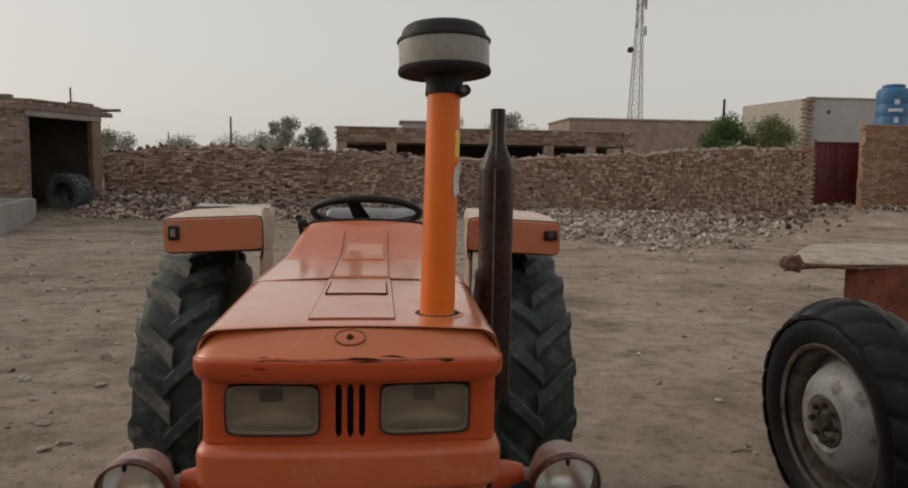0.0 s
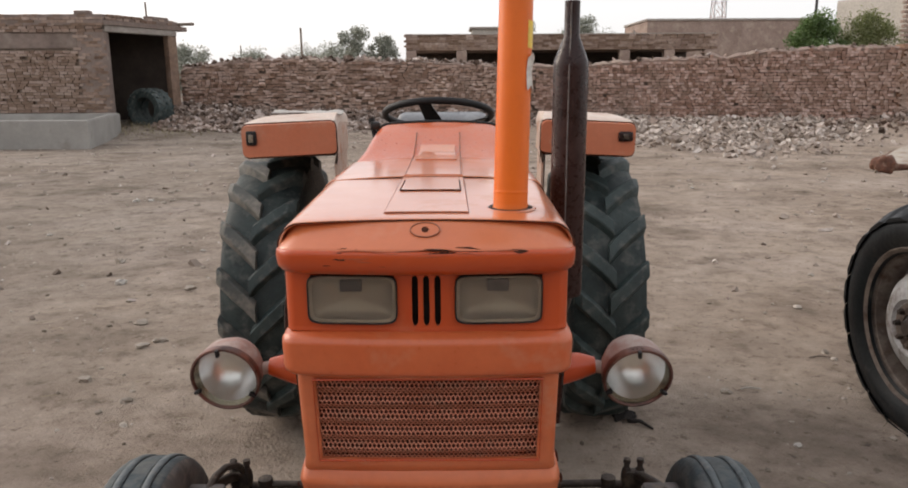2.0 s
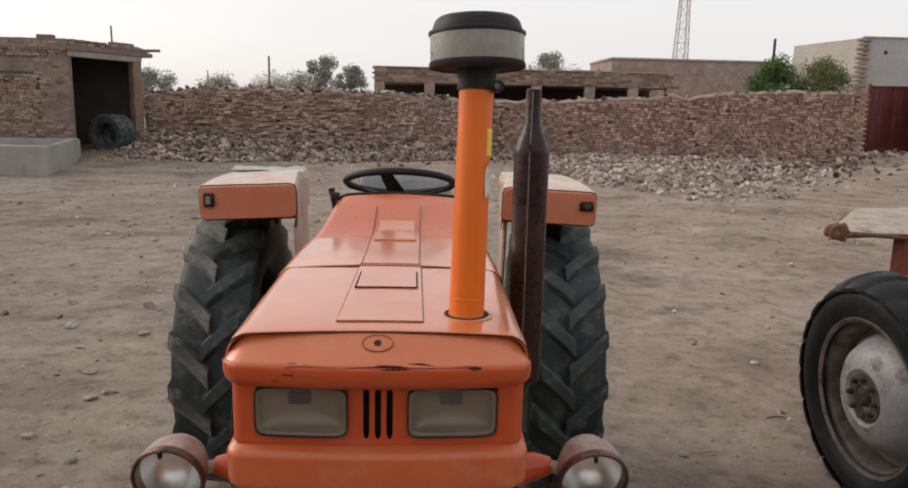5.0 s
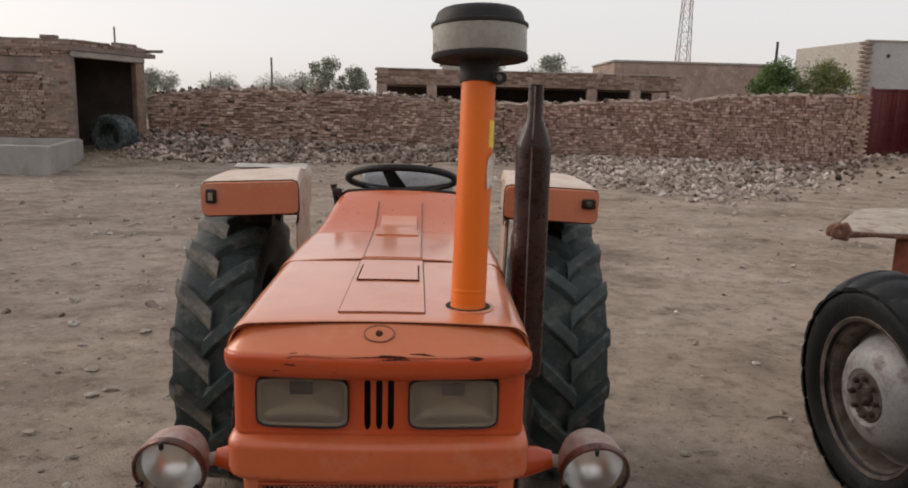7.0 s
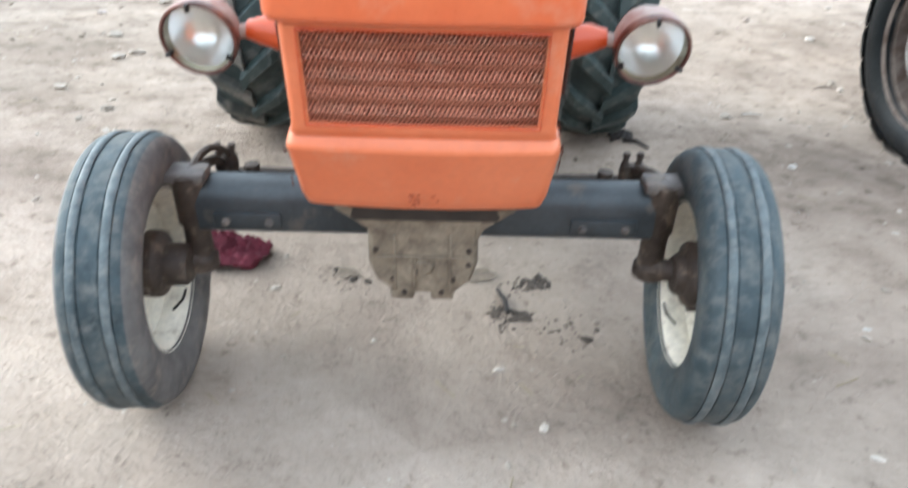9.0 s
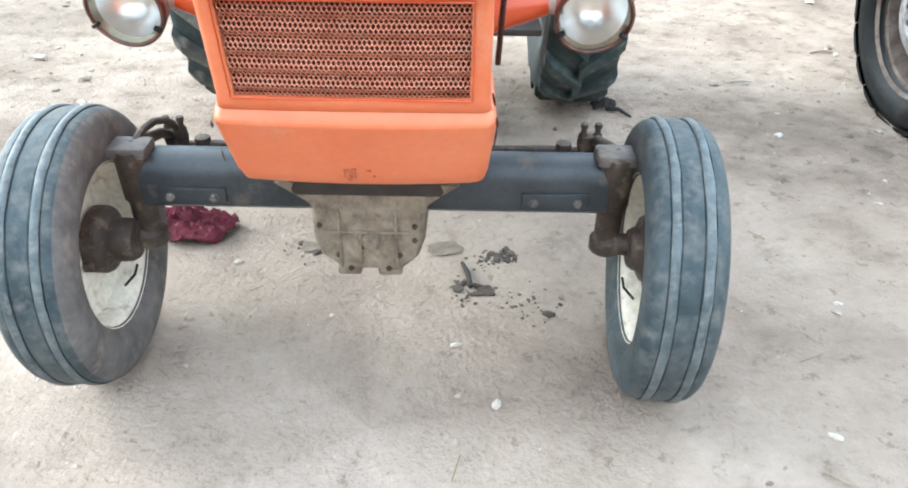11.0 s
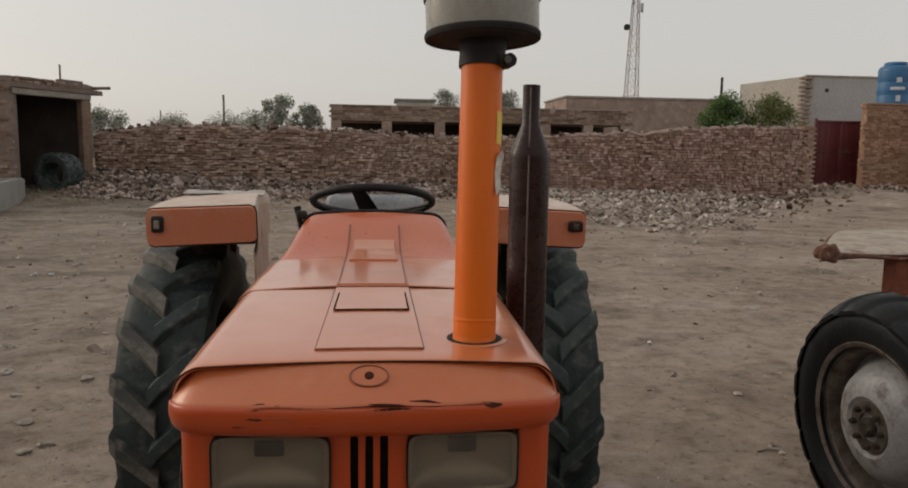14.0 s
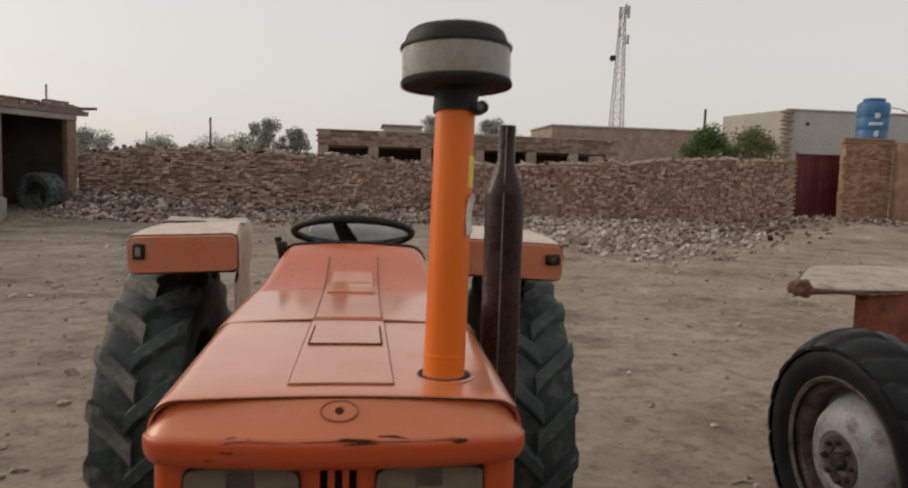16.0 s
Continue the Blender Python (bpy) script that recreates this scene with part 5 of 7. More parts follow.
part("paint_chip", lump(0.008, 5, 0.4, 0.12), chip_gap_dark, tractor).matrix_basis = pose(-0.145, 0.075, top_z(-0.145, 0.075))

# emblem on the sloping face of the nose
en = pose(0, -0.0012, 1.3744, 37, 0, 0)
oval = Matrix.Diagonal((0.80, 0.53, 1, 1))
emblem = part("emblem", lathe([(0.0, 0.0), (0.035, 0.0), (0.036, 0.002), (0.0, 0.003)], 32, en @ oval), orange_nose, tractor, "worn oval badge with a dark border")
part("emblem_border", tube([en @ Vector((0.028 * math.cos(a), 0.0187 * math.sin(a), 0.0026)) for a in np.linspace(0, 2 * math.pi, 33)[:-1]], 0.0013, 6, closed=True), seam_brown, emblem)
part("emblem_mark", lathe([(0.0, 0.0025), (0.0075, 0.0025), (0.006, 0.005), (0.0, 0.005)], 8, en), chip_gap_dark, emblem)

# scuffs on the lip
r = random.Random(8)
for k in range(26):
    x = r.choice([r.gauss(0.035, 0.04), r.uniform(-0.2, 0.24), r.uniform(-0.16, -0.05)])
    u = r.uniform(-1, 1)
    z = 1.343 + 0.004 * u if r.random() < 0.7 else r.uniform(1.312, 1.334)
    y = np.interp(z, [1.307, 1.318, 1.332, 1.342, 1.349, 1.357], [-0.044, -0.050, -0.0515, -0.0485, -0.0415, -0.029]) + 0.014 * (x / 0.241) ** 2
    sc = part("paint_scuff", lump(r.uniform(0.005, 0.022), k, 0.5, 0.05, 1), chip_gap_dark, tractor, smooth=60)
    sc.matrix_basis = pose(x, y - 0.001, z, 66, 0, 0) @ Matrix.Diagonal((1, r.uniform(0.12, 0.35), 1, 1))
for x, w in ((0.012, 0.016), (0.045, 0.024), (0.03, 0.012), (-0.115, 0.012)):
    sc = part("paint_scuff", lump(w, int(1000 * w), 0.5, 0.05, 1), chip_gap_dark, tractor, smooth=60)
    sc.matrix_basis = pose(x, -0.0495 + 0.016 * (x / 0.241) ** 2, 1.341, 66, 0, 0) @ Matrix.Diagonal((1.2, 0.3, 1, 1))
for x0, x1, z, w in ((-0.22, -0.06, 1.3425, 0.0012), (-0.16, 0.02, 1.3432, 0.0016), (-0.07, 0.13, 1.3436, 0.0022), (0.06, 0.25, 1.3432, 0.0016), (-0.155, -0.105, 1.331, 0.0014), (-0.13, -0.10, 1.323, 0.0017), (-0.10, 0.10, 1.3395, 0.0014), (0.005, 0.06, 1.3395, 0.0028), (0.0, 0.05, 1.3455, 0.002), (-0.02, 0.04, 1.3345, 0.0012), (0.05, 0.14, 1.337, 0.0009)):
    xs_ = np.linspace(x0, x1, 14)
    widths = [w * (0.25 + 0.75 * math.sin(math.pi * (k + 0.5) / 14) * (0.6 + 0.4 * math.sin(900 * x))) for k, x in enumerate(xs_)]
    ys_ = np.interp(z, [1.307, 1.318, 1.332, 1.342, 1.349, 1.357], [-0.044, -0.050, -0.0515, -0.0485, -0.0415, -0.029])
    part("lip_scratch", tube([(x, ys_ + 0.017 * (x / 0.234) ** 2, z + 0.0016 * math.sin(40 * x + 300 * z) - (0.007 * (x / 0.24) ** 4)) for x in xs_], widths, 5), chip_gap_dark if w > 0.0018 else stencil_red, tractor)

# side panels, engine and frame beneath
for sx in (-1, 1):
    side = bmesh.new()
    box(min(sx * 0.262, sx * 0.268), max(sx * 0.262, sx * 0.268), 0.135, 1.0, 0.92, 1.118, 0.002, side)
    part("side_panel", side, brown_exhaust if sx < 0 else orange, tractor)
    if sx < 0:
        part("side_cable", tube([(-0.284, 0.105, 1.312), (-0.293, 0.105, 1.29), (-0.2935, 0.105, 1.26), (-0.2925, 0.11, 1.23), (-0.299, 0.112, 1.18), (-0.302, 0.115, 1.14), (-0.297, 0.12, 1.08)], 0.0075, 8), brown_exhaust, tractor, "dark red-brown cable down the body side")
    part("side_strip", tube([(sx * 0.284, 0.125, 1.29), (sx * 0.288, 0.125, 1.24), (sx * 0.292, 0.13, 1.17), (sx * 0.294, 0.14, 1.08), (sx * 0.286, 0.15, 0.9)], 0.006, 6), brown_exhaust, tractor)
part("engine_block", box(-0.19, 0.19, 0.2, 1.15, 0.55, 1.12, 0.02), engine_iron, tractor)
part("oil_sump", box(-0.14, 0.14, 0.45, 1.2, 0.42, 0.55, 0.03), engine_iron, tractor)
part("gearbox", box(-0.2, 0.2, 1.15, 2.35, 0.5, 0.98, 0.03), engine_iron, tractor)
part("footplate", box(-0.5, 0.5, 1.35, 1.95, 0.56, 0.585, 0.004), engine_iron, tractor)
part("rear_axle", tube([(-0.7, 2.2, 0.65), (0.7, 2.2, 0.65)], 0.1, 16), engine_iron, tractor)
part("front_support", box(-0.12, 0.12, 0.32, 0.62, 0.47, 0.66, 0.02), greasy_iron, tractor)

# front axle
beam = bmesh.new()
loft([[Vector((x, y, z)) for y, z in ((0.335, 0.440), (0.318, 0.455), (0.314, 0.49), (0.317, 0.53), (0.328, 0.56), (0.35, 0.578), (0.375, 0.584), (0.40, 0.58), (0.425, 0.55), (0.43, 0.44), (0.335, 0.440))] for x in (-0.585, -0.57, -0.3, 0, 0.3, 0.57, 0.585)], True, beam)
axle = part("front_axle", beam, blue_grey_iron, tractor, "blue-grey painted front axle beam")
for sx in (-1, 1):
    part("clamp_plate", box(sx * 0.455 - 0.085, sx * 0.455 + 0.085, 0.306, 0.3185, 0.468, 0.508, 0.003), blue_grey_iron, axle)
    for dx in (-0.055, 0.055):
        part("bolt", lathe([(0.0, 0.011), (0.0075, 0.011), (0.009, 0.008), (0.009, 0.0), (0.013, 0.0), (0.013, -0.003)], 6, pose(sx * 0.455 + dx, 0.3055, 0.484, 90, 0, 0)), knuckle_grey, axle)
    kx = sx * 0.605
    part("kingpin_housing", lathe([(0.0, 0.312), (0.034, 0.312), (0.044, 0.32), (0.044, 0.352), (0.034, 0.362), (0.034, 0.45), (0.042, 0.46), (0.044, 0.595), (0.03, 0.605), (0.0, 0.605)], 18, pose(kx, 0.355, 0.0)), greasy_iron, tractor)
    part("spindle", tube([(kx, 0.345, 0.345), (sx * 0.65, 0.32, 0.355), (sx * 0.73, 0.295, 0.358)], [0.03, 0.03, 0.028], 14), greasy_iron, tractor)
    hub_in = -0.058 if sx < 0 else -0.022
    part("hub_flange", lathe([(0.0, hub_in), (0.048, hub_in), (0.056, hub_in + 0.012), (0.058, 0.0), (0.084, 0.012), (0.088, 0.02), (0.088, 0.05), (0.0, 0.055)], 22, pose(sx * 0.672, 0.295, 0.36, 0, sx * 90, 0)), greasy_iron, tractor)
    part("steering_arm", tube([(kx, 0.36, 0.592), (kx - sx * 0.01, 0.42, 0.585), (kx - sx * 0.03, 0.48, 0.575), (sx * 0.575, 0.535, 0.545)], [0.018, 0.016, 0.014, 0.012], 10), greasy_iron, tractor)
    part("arm_bracket", box(kx - 0.055, kx + 0.05, 0.318, 0.40, 0.575, 0.608, 0.012), knuckle_grey, tractor)
    part("clevis", box(sx * 0.566 - 0.024, sx * 0.566 + 0.024, 0.53, 0.565, 0.48, 0.557, 0.008), greasy_iron, tractor)
    for dx in (-0.018, 0.02):
        part("ball_joint", lathe([(0.0, -0.03), (0.013, -0.03), (0.016, -0.005), (0.013, 0.018), (0.008, 0.024), (0.008, 0.036), (0.011, 0.038), (0.010, 0.05), (0.0, 0.052)], 12, pose(sx * 0.566 + dx, 0.55, 0.541)), greasy_iron, tractor)
    part("tie_rod", tube([(sx * 0.566, 0.565, 0.497), (sx * 0.47, 0.568, 0.502), (sx * 0.25, 0.566, 0.5), (sx * 0.05, 0.55, 0.498)], [0.014, 0.012, 0.011, 0.011], 10), greasy_iron, tractor)
    part("rod_end", lathe([(0.0, -0.03), (0.020, -0.026), (0.024, -0.01), (0.021, 0.012), (0.0, 0.016)], 12, pose(sx * 0.50, 0.566, 0.512)), greasy_iron, tractor)
part("steering_hook", tube([(-0.60, 0.37, 0.595), (-0.592, 0.42, 0.613), (-0.578, 0.46, 0.617), (-0.564, 0.495, 0.605), (-0.556, 0.52, 0.585), (-0.556, 0.54, 0.56)], [0.012, 0.011, 0.010, 0.010, 0.010, 0.009], 8), greasy_iron, tractor)

# dust-caked bolted casting under the nose
cast = bmesh.new()
oct_ = [(-0.142, 0.50), (-0.142, 0.42), (-0.125, 0.375), (-0.075, 0.335), (0.075, 0.335), (0.118, 0.375), (0.132, 0.42), (0.132, 0.50), (0.14, 0.60), (-0.15, 0.60)]
secs = []
for y, k in ((0.21, 0.90), (0.222, 0.97), (0.24, 1.0), (0.36, 1.02), (0.5, 0.98)):
    ring_ = [Vector((x * k, y, 0.44 + (z - 0.44) * k)) for x, z in oct_]
    secs.append(ring_ + ring_[:1])
loft(secs, False, cast)
bmesh.ops.remove_doubles(cast, verts=cast.verts, dist=0.0005)
cast.faces.new([v for v in sorted((v for v in cast.verts if abs(v.co.y - 0.21) < 1e-5), key=lambda v: math.atan2(v.co.z - 0.44, v.co.x))])
casting = part("front_casting", cast, dusty_casting, tractor, "dust-caked bolted casting under the axle", smooth=30)
part("casting_rib", box(-0.118, 0.11, 0.203, 0.214, 0.448, 0.456, 0.003), dusty_casting, casting)
part("casting_rib", box(-0.03, -0.022, 0.203, 0.214, 0.36, 0.45, 0.003), dusty_casting, casting)
part("casting_flange", loft([[Vector((x, y, z)) for x in (-w_, -0.08, 0.08, w_)] for w_, y, z in ((0.13, 0.214, 0.505), (0.142, 0.213, 0.53), (0.175, 0.205, 0.56), (0.215, 0.20, 0.59), (0.21, 0.30, 0.60), (0.14, 0.30, 0.51))]), dusty_casting, casting, "soil-caked flared top of the casting")
part("casting_boss", lathe([(0.0, 0.014), (0.016, 0.013), (0.022, 0.006), (0.026, -0.004)], 18, pose(0.0, 0.209, 0.425, 90, 0, 0)), dusty_casting, casting)
for x in (-0.075, 0.062):
    part("casting_rib", box(x - 0.004, x + 0.004, 0.203, 0.216, 0.352, 0.515, 0.003), dusty_casting, casting)
for x, w_ in ((-0.058, 0.03), (0.044, 0.03)):
    part("casting_foot", box(x - w_, x + w_, 0.214, 0.26, 0.318, 0.345, 0.008), dusty_casting, casting)
for x, z in ((-0.122, 0.47), (-0.08, 0.385), (-0.052, 0.345), (0.042, 0.345), (0.07, 0.385), (0.108, 0.47), (-0.02, 0.41), (0.108, 0.43)):
    part("bolt", lathe([(0.0, 0.007), (0.006, 0.007), (0.008, 0.003), (0.008, -0.006)], 6, pose(x, 0.211, z, 90, 0, 0)), greasy_iron, casting)

# front wheels
FWR = 0.3555
front_profile = [(0.211, -0.062), (0.221, -0.074), (0.25, -0.086), (0.29, -0.092), (0.322, -0.088), (0.336, -0.080), (0.343, -0.072)]
ribs = [(0.347, -0.066), (0.3495, -0.057), (0.350, -0.051), (0.3475, -0.0485), (0.3475, -0.046), (0.3545, -0.044), (0.3555, -0.0375), (0.355, -0.031), (0.3485, -0.0285), (0.3485, -0.026), (0.3515, -0.022), (0.353, 0.0)]
ribs = ribs + [(a_, -h_) for a_, h_ in ribs[-2::-1]]
front_profile, ribs = [(a_, h_ * 0.95) for a_, h_ in front_profile], [(a_, h_ * 0.95) for a_, h_ in ribs]
for sx in (-1, 1):
    place = (pose(-0.729, 0.275, FWR, 0, 0, 2.9) if sx < 0 else pose(0.720, 0.255, FWR, 0, 0, -3.9)) @ pose(0, 0, 0, 0, 90, 0)
    ty = part("front_tyre", lathe(front_profile[-1:] + ribs + [(rr, -h) for rr, h in front_profile[:-2:-1]], 64, place), tyre_blue, tractor, "ribbed front tyre of worn blue-grey rubber", smooth=30)
    for e in (1, -1):
        part("sidewall", lathe([(rr, e * h) for rr, h in front_profile], 64, place), sidewall_dust if sx < 0 else tyre_blue, ty, "dust-browned sidewall" if sx < 0 else "")
    for h0, h1, rr in ((-0.0425, -0.0285, 0.3562), (0.0285, 0.0425, 0.3562)):
        worn_rib = bmesh.new()
        wear_rows = []
        for i in range(97):
            a = 2 * math.pi * i / 96
            p = Vector((math.cos(a) * 3, math.sin(a) * 3, sx + 9 * h0))
            e0, e1 = h0 - 0.003 * noise.noise(p), h1 + 0.004 * noise.noise(p * 2.3)
            wear_rows.append([place @ Vector((q * math.cos(a), q * math.sin(a), h)) for q, h in ((rr - 0.004, e0 - 0.003), (rr - 0.0005, e0), (rr, (e0 + e1) / 2), (rr - 0.0005, e1), (rr - 0.004, e1 + 0.003))])
        part("tread_rib", loft(wear_rows, bm=worn_rib), tyre_rib, ty, smooth=60)
    rim = part("front_rim", lathe([(0.214, -0.064), (0.228, -0.07), (0.228, -0.062), (0.206, -0.056), (0.194, -0.04), (0.188, 0.0), (0.194, 0.04), (0.206, 0.056), (0.228, 0.062), (0.228, 0.07), (0.214, 0.064)], 48, place), cream_rim, tractor, "cream painted steel wheel rim")
    part("rim_disc", lathe([(0.190, 0.004 * sx), (0.165, 0.018 * sx), (0.125, 0.014 * sx), (0.095, 0.004 * sx), (0.05, 0.002 * sx), (0.0, 0.002 * sx)], 40, place), cream_rim, rim)
    for k in range(5):
        a = 2 * math.pi * k / 5
        part("wheel_nut", lathe([(0.0, -0.024), (0.012, -0.024), (0.012, 0.0)], 6, place @ pose(0.075 * math.cos(a), 0.075 * math.sin(a), -0.004 * sx) @ (pose(0, 0, 0) if sx > 0 else pose(0, 0, 0, 180))), greasy_iron, rim)
    part("valve_stem", tube([place @ Vector((0.17, 0.05, -0.03 * sx)), place @ Vector((0.14, 0.06, -0.06 * sx)), place @ Vector((0.12, 0.08, -0.065 * sx))], 0.004, 6), black_rubber, rim)

# rear wheels with bar lugs
RX, RY, RR = 0.752, 2.21, 0.66
rear_prof = [(0.37, -0.115), (0.40, -0.14), (0.46, -0.158), (0.53, -0.162), (0.575, -0.150), (0.596, -0.12), (0.606, -0.06), (0.609, 0.0), (0.606, 0.06), (0.596, 0.12), (0.575, 0.150), (0.53, 0.162), (0.46, 0.158), (0.40, 0.14), (0.37, 0.115)]


def lug_mesh(side, mat, prof=rear_prof, R=0.609, height=0.036, delta=0.25, reach=0.154, start=-0.012, name="tread_lug", follow=False, wide=1.0):
    """One bar of a chevron tread from the tyre's middle to its shoulder; front at angle 0, upwards positive, axle along x."""
    sec = []
    hs = [p[1] for p in prof if p[0] > 0.55 * R / 0.609]
    rs = [p[0] for p in prof if p[0] > 0.55 * R / 0.609]
    for k in range(7):
        u = k / 6
        x = start + (reach - start) * u
        a0 = delta * (u ** 0.9)
        base = float(np.interp(x, hs, rs)) - 0.004
        top = R + height * (1 - 0.12 * u) - 0.010 * u
        if follow:
            top = base + 0.004 + height
        if u > 0.99:
            base, top = (base - 0.012, base + 0.002) if follow else (base - 0.014, top - 0.018)
        row = []
        for w, rad in ((-0.041, base), (-0.027, top - 0.004), (-0.021, top), (0.021, top), (0.027, top - 0.004), (0.041, base)):
            a = a0 + wide * w / R
            row.append(Vector((side * x, -rad * math.cos(a), rad * math.sin(a))))
        sec.append(row)
    bm = loft(sec)
    bm.verts.ensure_lookup_table()
    bm.faces.new([bm.verts[i] for i in range(6)]), bm.faces.new([bm.verts[36 + i] for i in range(5, -1, -1)])
    return finish(bm, name, mat, 30)


lug_meshes = {(sx, side): lug_mesh(side, tyre_pale if (sx, side) == (-1, -1) else tyre_rubber, wide=1.2) for sx in (-1, 1) for side in (-1, 1)}
NL = 18
for sx in (-1, 1):
    hub_at = pose(sx * RX - 0.038, RY, RR - 0.004) @ Matrix.Scale(1.022, 4)
    ty = part("rear_tyre", lathe(rear_prof, 72, pose(0, 0, 0, 0, 90, 0)), tyre_carcass, tractor, "large rear tyre with deep chevron bar lugs")
    ty.matrix_basis = hub_at
    for k in range(NL):
        for side in (-1, 1):
            lug = part("tread_lug", lug_meshes[sx, side], None, ty)
            lug.matrix_basis = pose(0, 0, 0, -360 / NL * (k + (0.5 if side > 0 else 0)) + 4 * sx, 0, 0)
    rr_ = part("rear_rim", lathe([(0.385, -0.12), (0.39, -0.125), (0.36, -0.11), (0.345, -0.06), (0.345, 0.06), (0.36, 0.11), (0.39, 0.125), (0.385, 0.12)], 48, hub_at @ pose(0, 0, 0, 0, 90, 0)), engine_iron, tractor, "dark rear wheel rim")
    part("rear_disc", lathe([(0.345, 0.03), (0.25, 0.05), (0.15, 0.02), (0.0, 0.0)], 40, hub_at @ pose(0, 0, 0, 0, 90, 0)), engine_iron, rr_)

# fenders over the rear wheels
for sx in (-1, 1):
    x_in, x_out = 0.432, 0.828
    m = Matrix.Translation((-0.012, 0, 0)) @ Matrix.Diagonal((sx, 1, 1, 1)) @ pose(0.63, 0, 1.41, 0, 1.5, 0) @ pose(-0.63, 0, -1.41)

    def taper(y):
        """How far the inner side has drawn outwards behind the fender's face."""
        return 0.075 * min(max((y - 1.766) / 0.55, 0), 1)

    def pts(y, z0, z1, x_in=x_in, x_out=x_out):
        rr = 0.022
        corner = [(x_in, z0 + rr), (x_in, z1 - rr), (x_in + rr * 0.3, z1 - rr * 0.3), (x_in + rr, z1), (x_out - rr, z1 - 0.006), (x_out - rr * 0.3, z1 - rr * 0.3 - 0.006), (x_out, z1 - rr - 0.006), (x_out, z0 + rr), (x_out - rr * 0.3, z0 + rr * 0.3), (x_out - rr, z0), (x_in + rr, z0 + 0.008), (x_in + rr * 0.3, z0 + rr * 0.3 + 0.006)]
        return [m @ Vector((x, y, z)) for x, z in corner]

    bm = bmesh.new()
    front, front2 = pts(1.750, 1.339, 1.478), pts(1.765, 1.335, 1.482)
    a = [bm.verts.new(p) for p in front]
    b = [bm.verts.new(p) for p in front2]
    bm.faces.new(a)
    for i in range(len(a)):
        j = (i + 1) % len(a)
        bm.faces.new((a[i], b[i], b[j], a[j]))
    fend = part("fender_front", bm, fender_face, tractor, "dusty orange fender face with a small marker lamp", smooth=50)
    part("fender_edge", tube([p + Vector((0, 0.002, 0)) for p in front2], 0.0045, 6, closed=True), chip_gap_dark, fend)
    top = bmesh.new()
    loft([[m @ Vector(p) for p in ((0.428 + taper(y), y, z - 0.05), (0.430 + taper(y), y, z - 0.008), (0.436 + taper(y), y, z - 0.001), (0.62, y, z + 0.001), (0.818, y, z - 0.004), (0.828, y, z - 0.012), (0.831, y, z - 0.05))] for y, z in ((1.766, 1.484), (1.9, 1.492), (2.1, 1.496), (2.316, 1.4945), (2.35, 1.494), (2.58, 1.484), (2.64, 1.46))], bm=top)
    thick(part("fender_top", top, fender_dust, tractor, "dust-covered faded orange fender top"), 0.004)
    inner = bmesh.new()
    arc = [(1.766, 1.44), (1.766, 1.34), (1.79, 1.29), (2.316, 1.29), (2.60, 1.29), (2.60, 1.44), (2.316, 1.44)]
    for x in (0.430, 0.438):
        ring_ = [inner.verts.new(m @ Vector((x + taper(y), y, z))) for y, z in arc]
        inner.faces.new(ring_[:4] + ring_[6:]), inner.faces.new(ring_[3:7])
    plate = loft([[m @ Vector((x + taper(y), y, z)) for x, z in ((0.440, 0.72), (0.440, 1.30), (0.448, 1.30), (0.448, 0.72), (0.440, 0.72))] for y in (1.79, 2.05, 2.316, 2.6)], True)
    part("mudguard_plate", plate, white_inner, tractor, "pale dusty mudguard plate", smooth=20)
    part("fender_side", inner, white_inner, tractor, "pale dusty inner fender side", smooth=0)
    # dark sheet added to paint the shade under the fender
    shade_sheet = loft([[m @ Vector((x, y, z)) for x in (0.442 + taper(y), 0.82)] for y, z in ((1.768, 1.345), (1.80, 1.338), (1.9, 1.345), (2.0, 1.36), (2.3, 1.37), (2.6, 1.34))])
    thick(part("fender_liner", shade_sheet, engine_iron, tractor, "dark sheet painting the shade under the fender"), 0.006)
    lx = sx * 0.785 - 0.012
    mw, mh = (0.022, 0.030) if sx < 0 else (0.030, 0.021)
    mk = part("marker_lamp", box(lx - mw, lx + mw, 1.732, 1.752, 1.416 - mh, 1.416 + mh, 0.008, segments=3), black_rubber if sx < 0 else brown_exhaust, tractor, "small dark marker lamp")
    part("marker_lens", box(lx - mw * 0.45, lx + mw * 0.45, 1.727, 1.7325, 1.416 - mh * 0.55, 1.416 + mh * 0.55, 0.004), marker_white if sx < 0 else marker_lens, mk)
seat_back = box(-0.235, 0.225, 2.36, 2.44, 1.08, 1.493, 0.045, segments=4)
part("seat_back", seat_back, seat_grey, tractor, "grey padded seat back")
part("seat_pan", lathe([(0.0, 0.0), (0.16, 0.01), (0.2, 0.06), (0.21, 0.1), (0.2, 0.1), (0.0, 0.02)], 24, pose(0, 2.25, 1.05)), black_metal, tractor)
part("seat_spring", tube([(0, 2.25, 1.05), (0, 2.2, 0.9)], 0.04, 10), engine_iron, tractor)

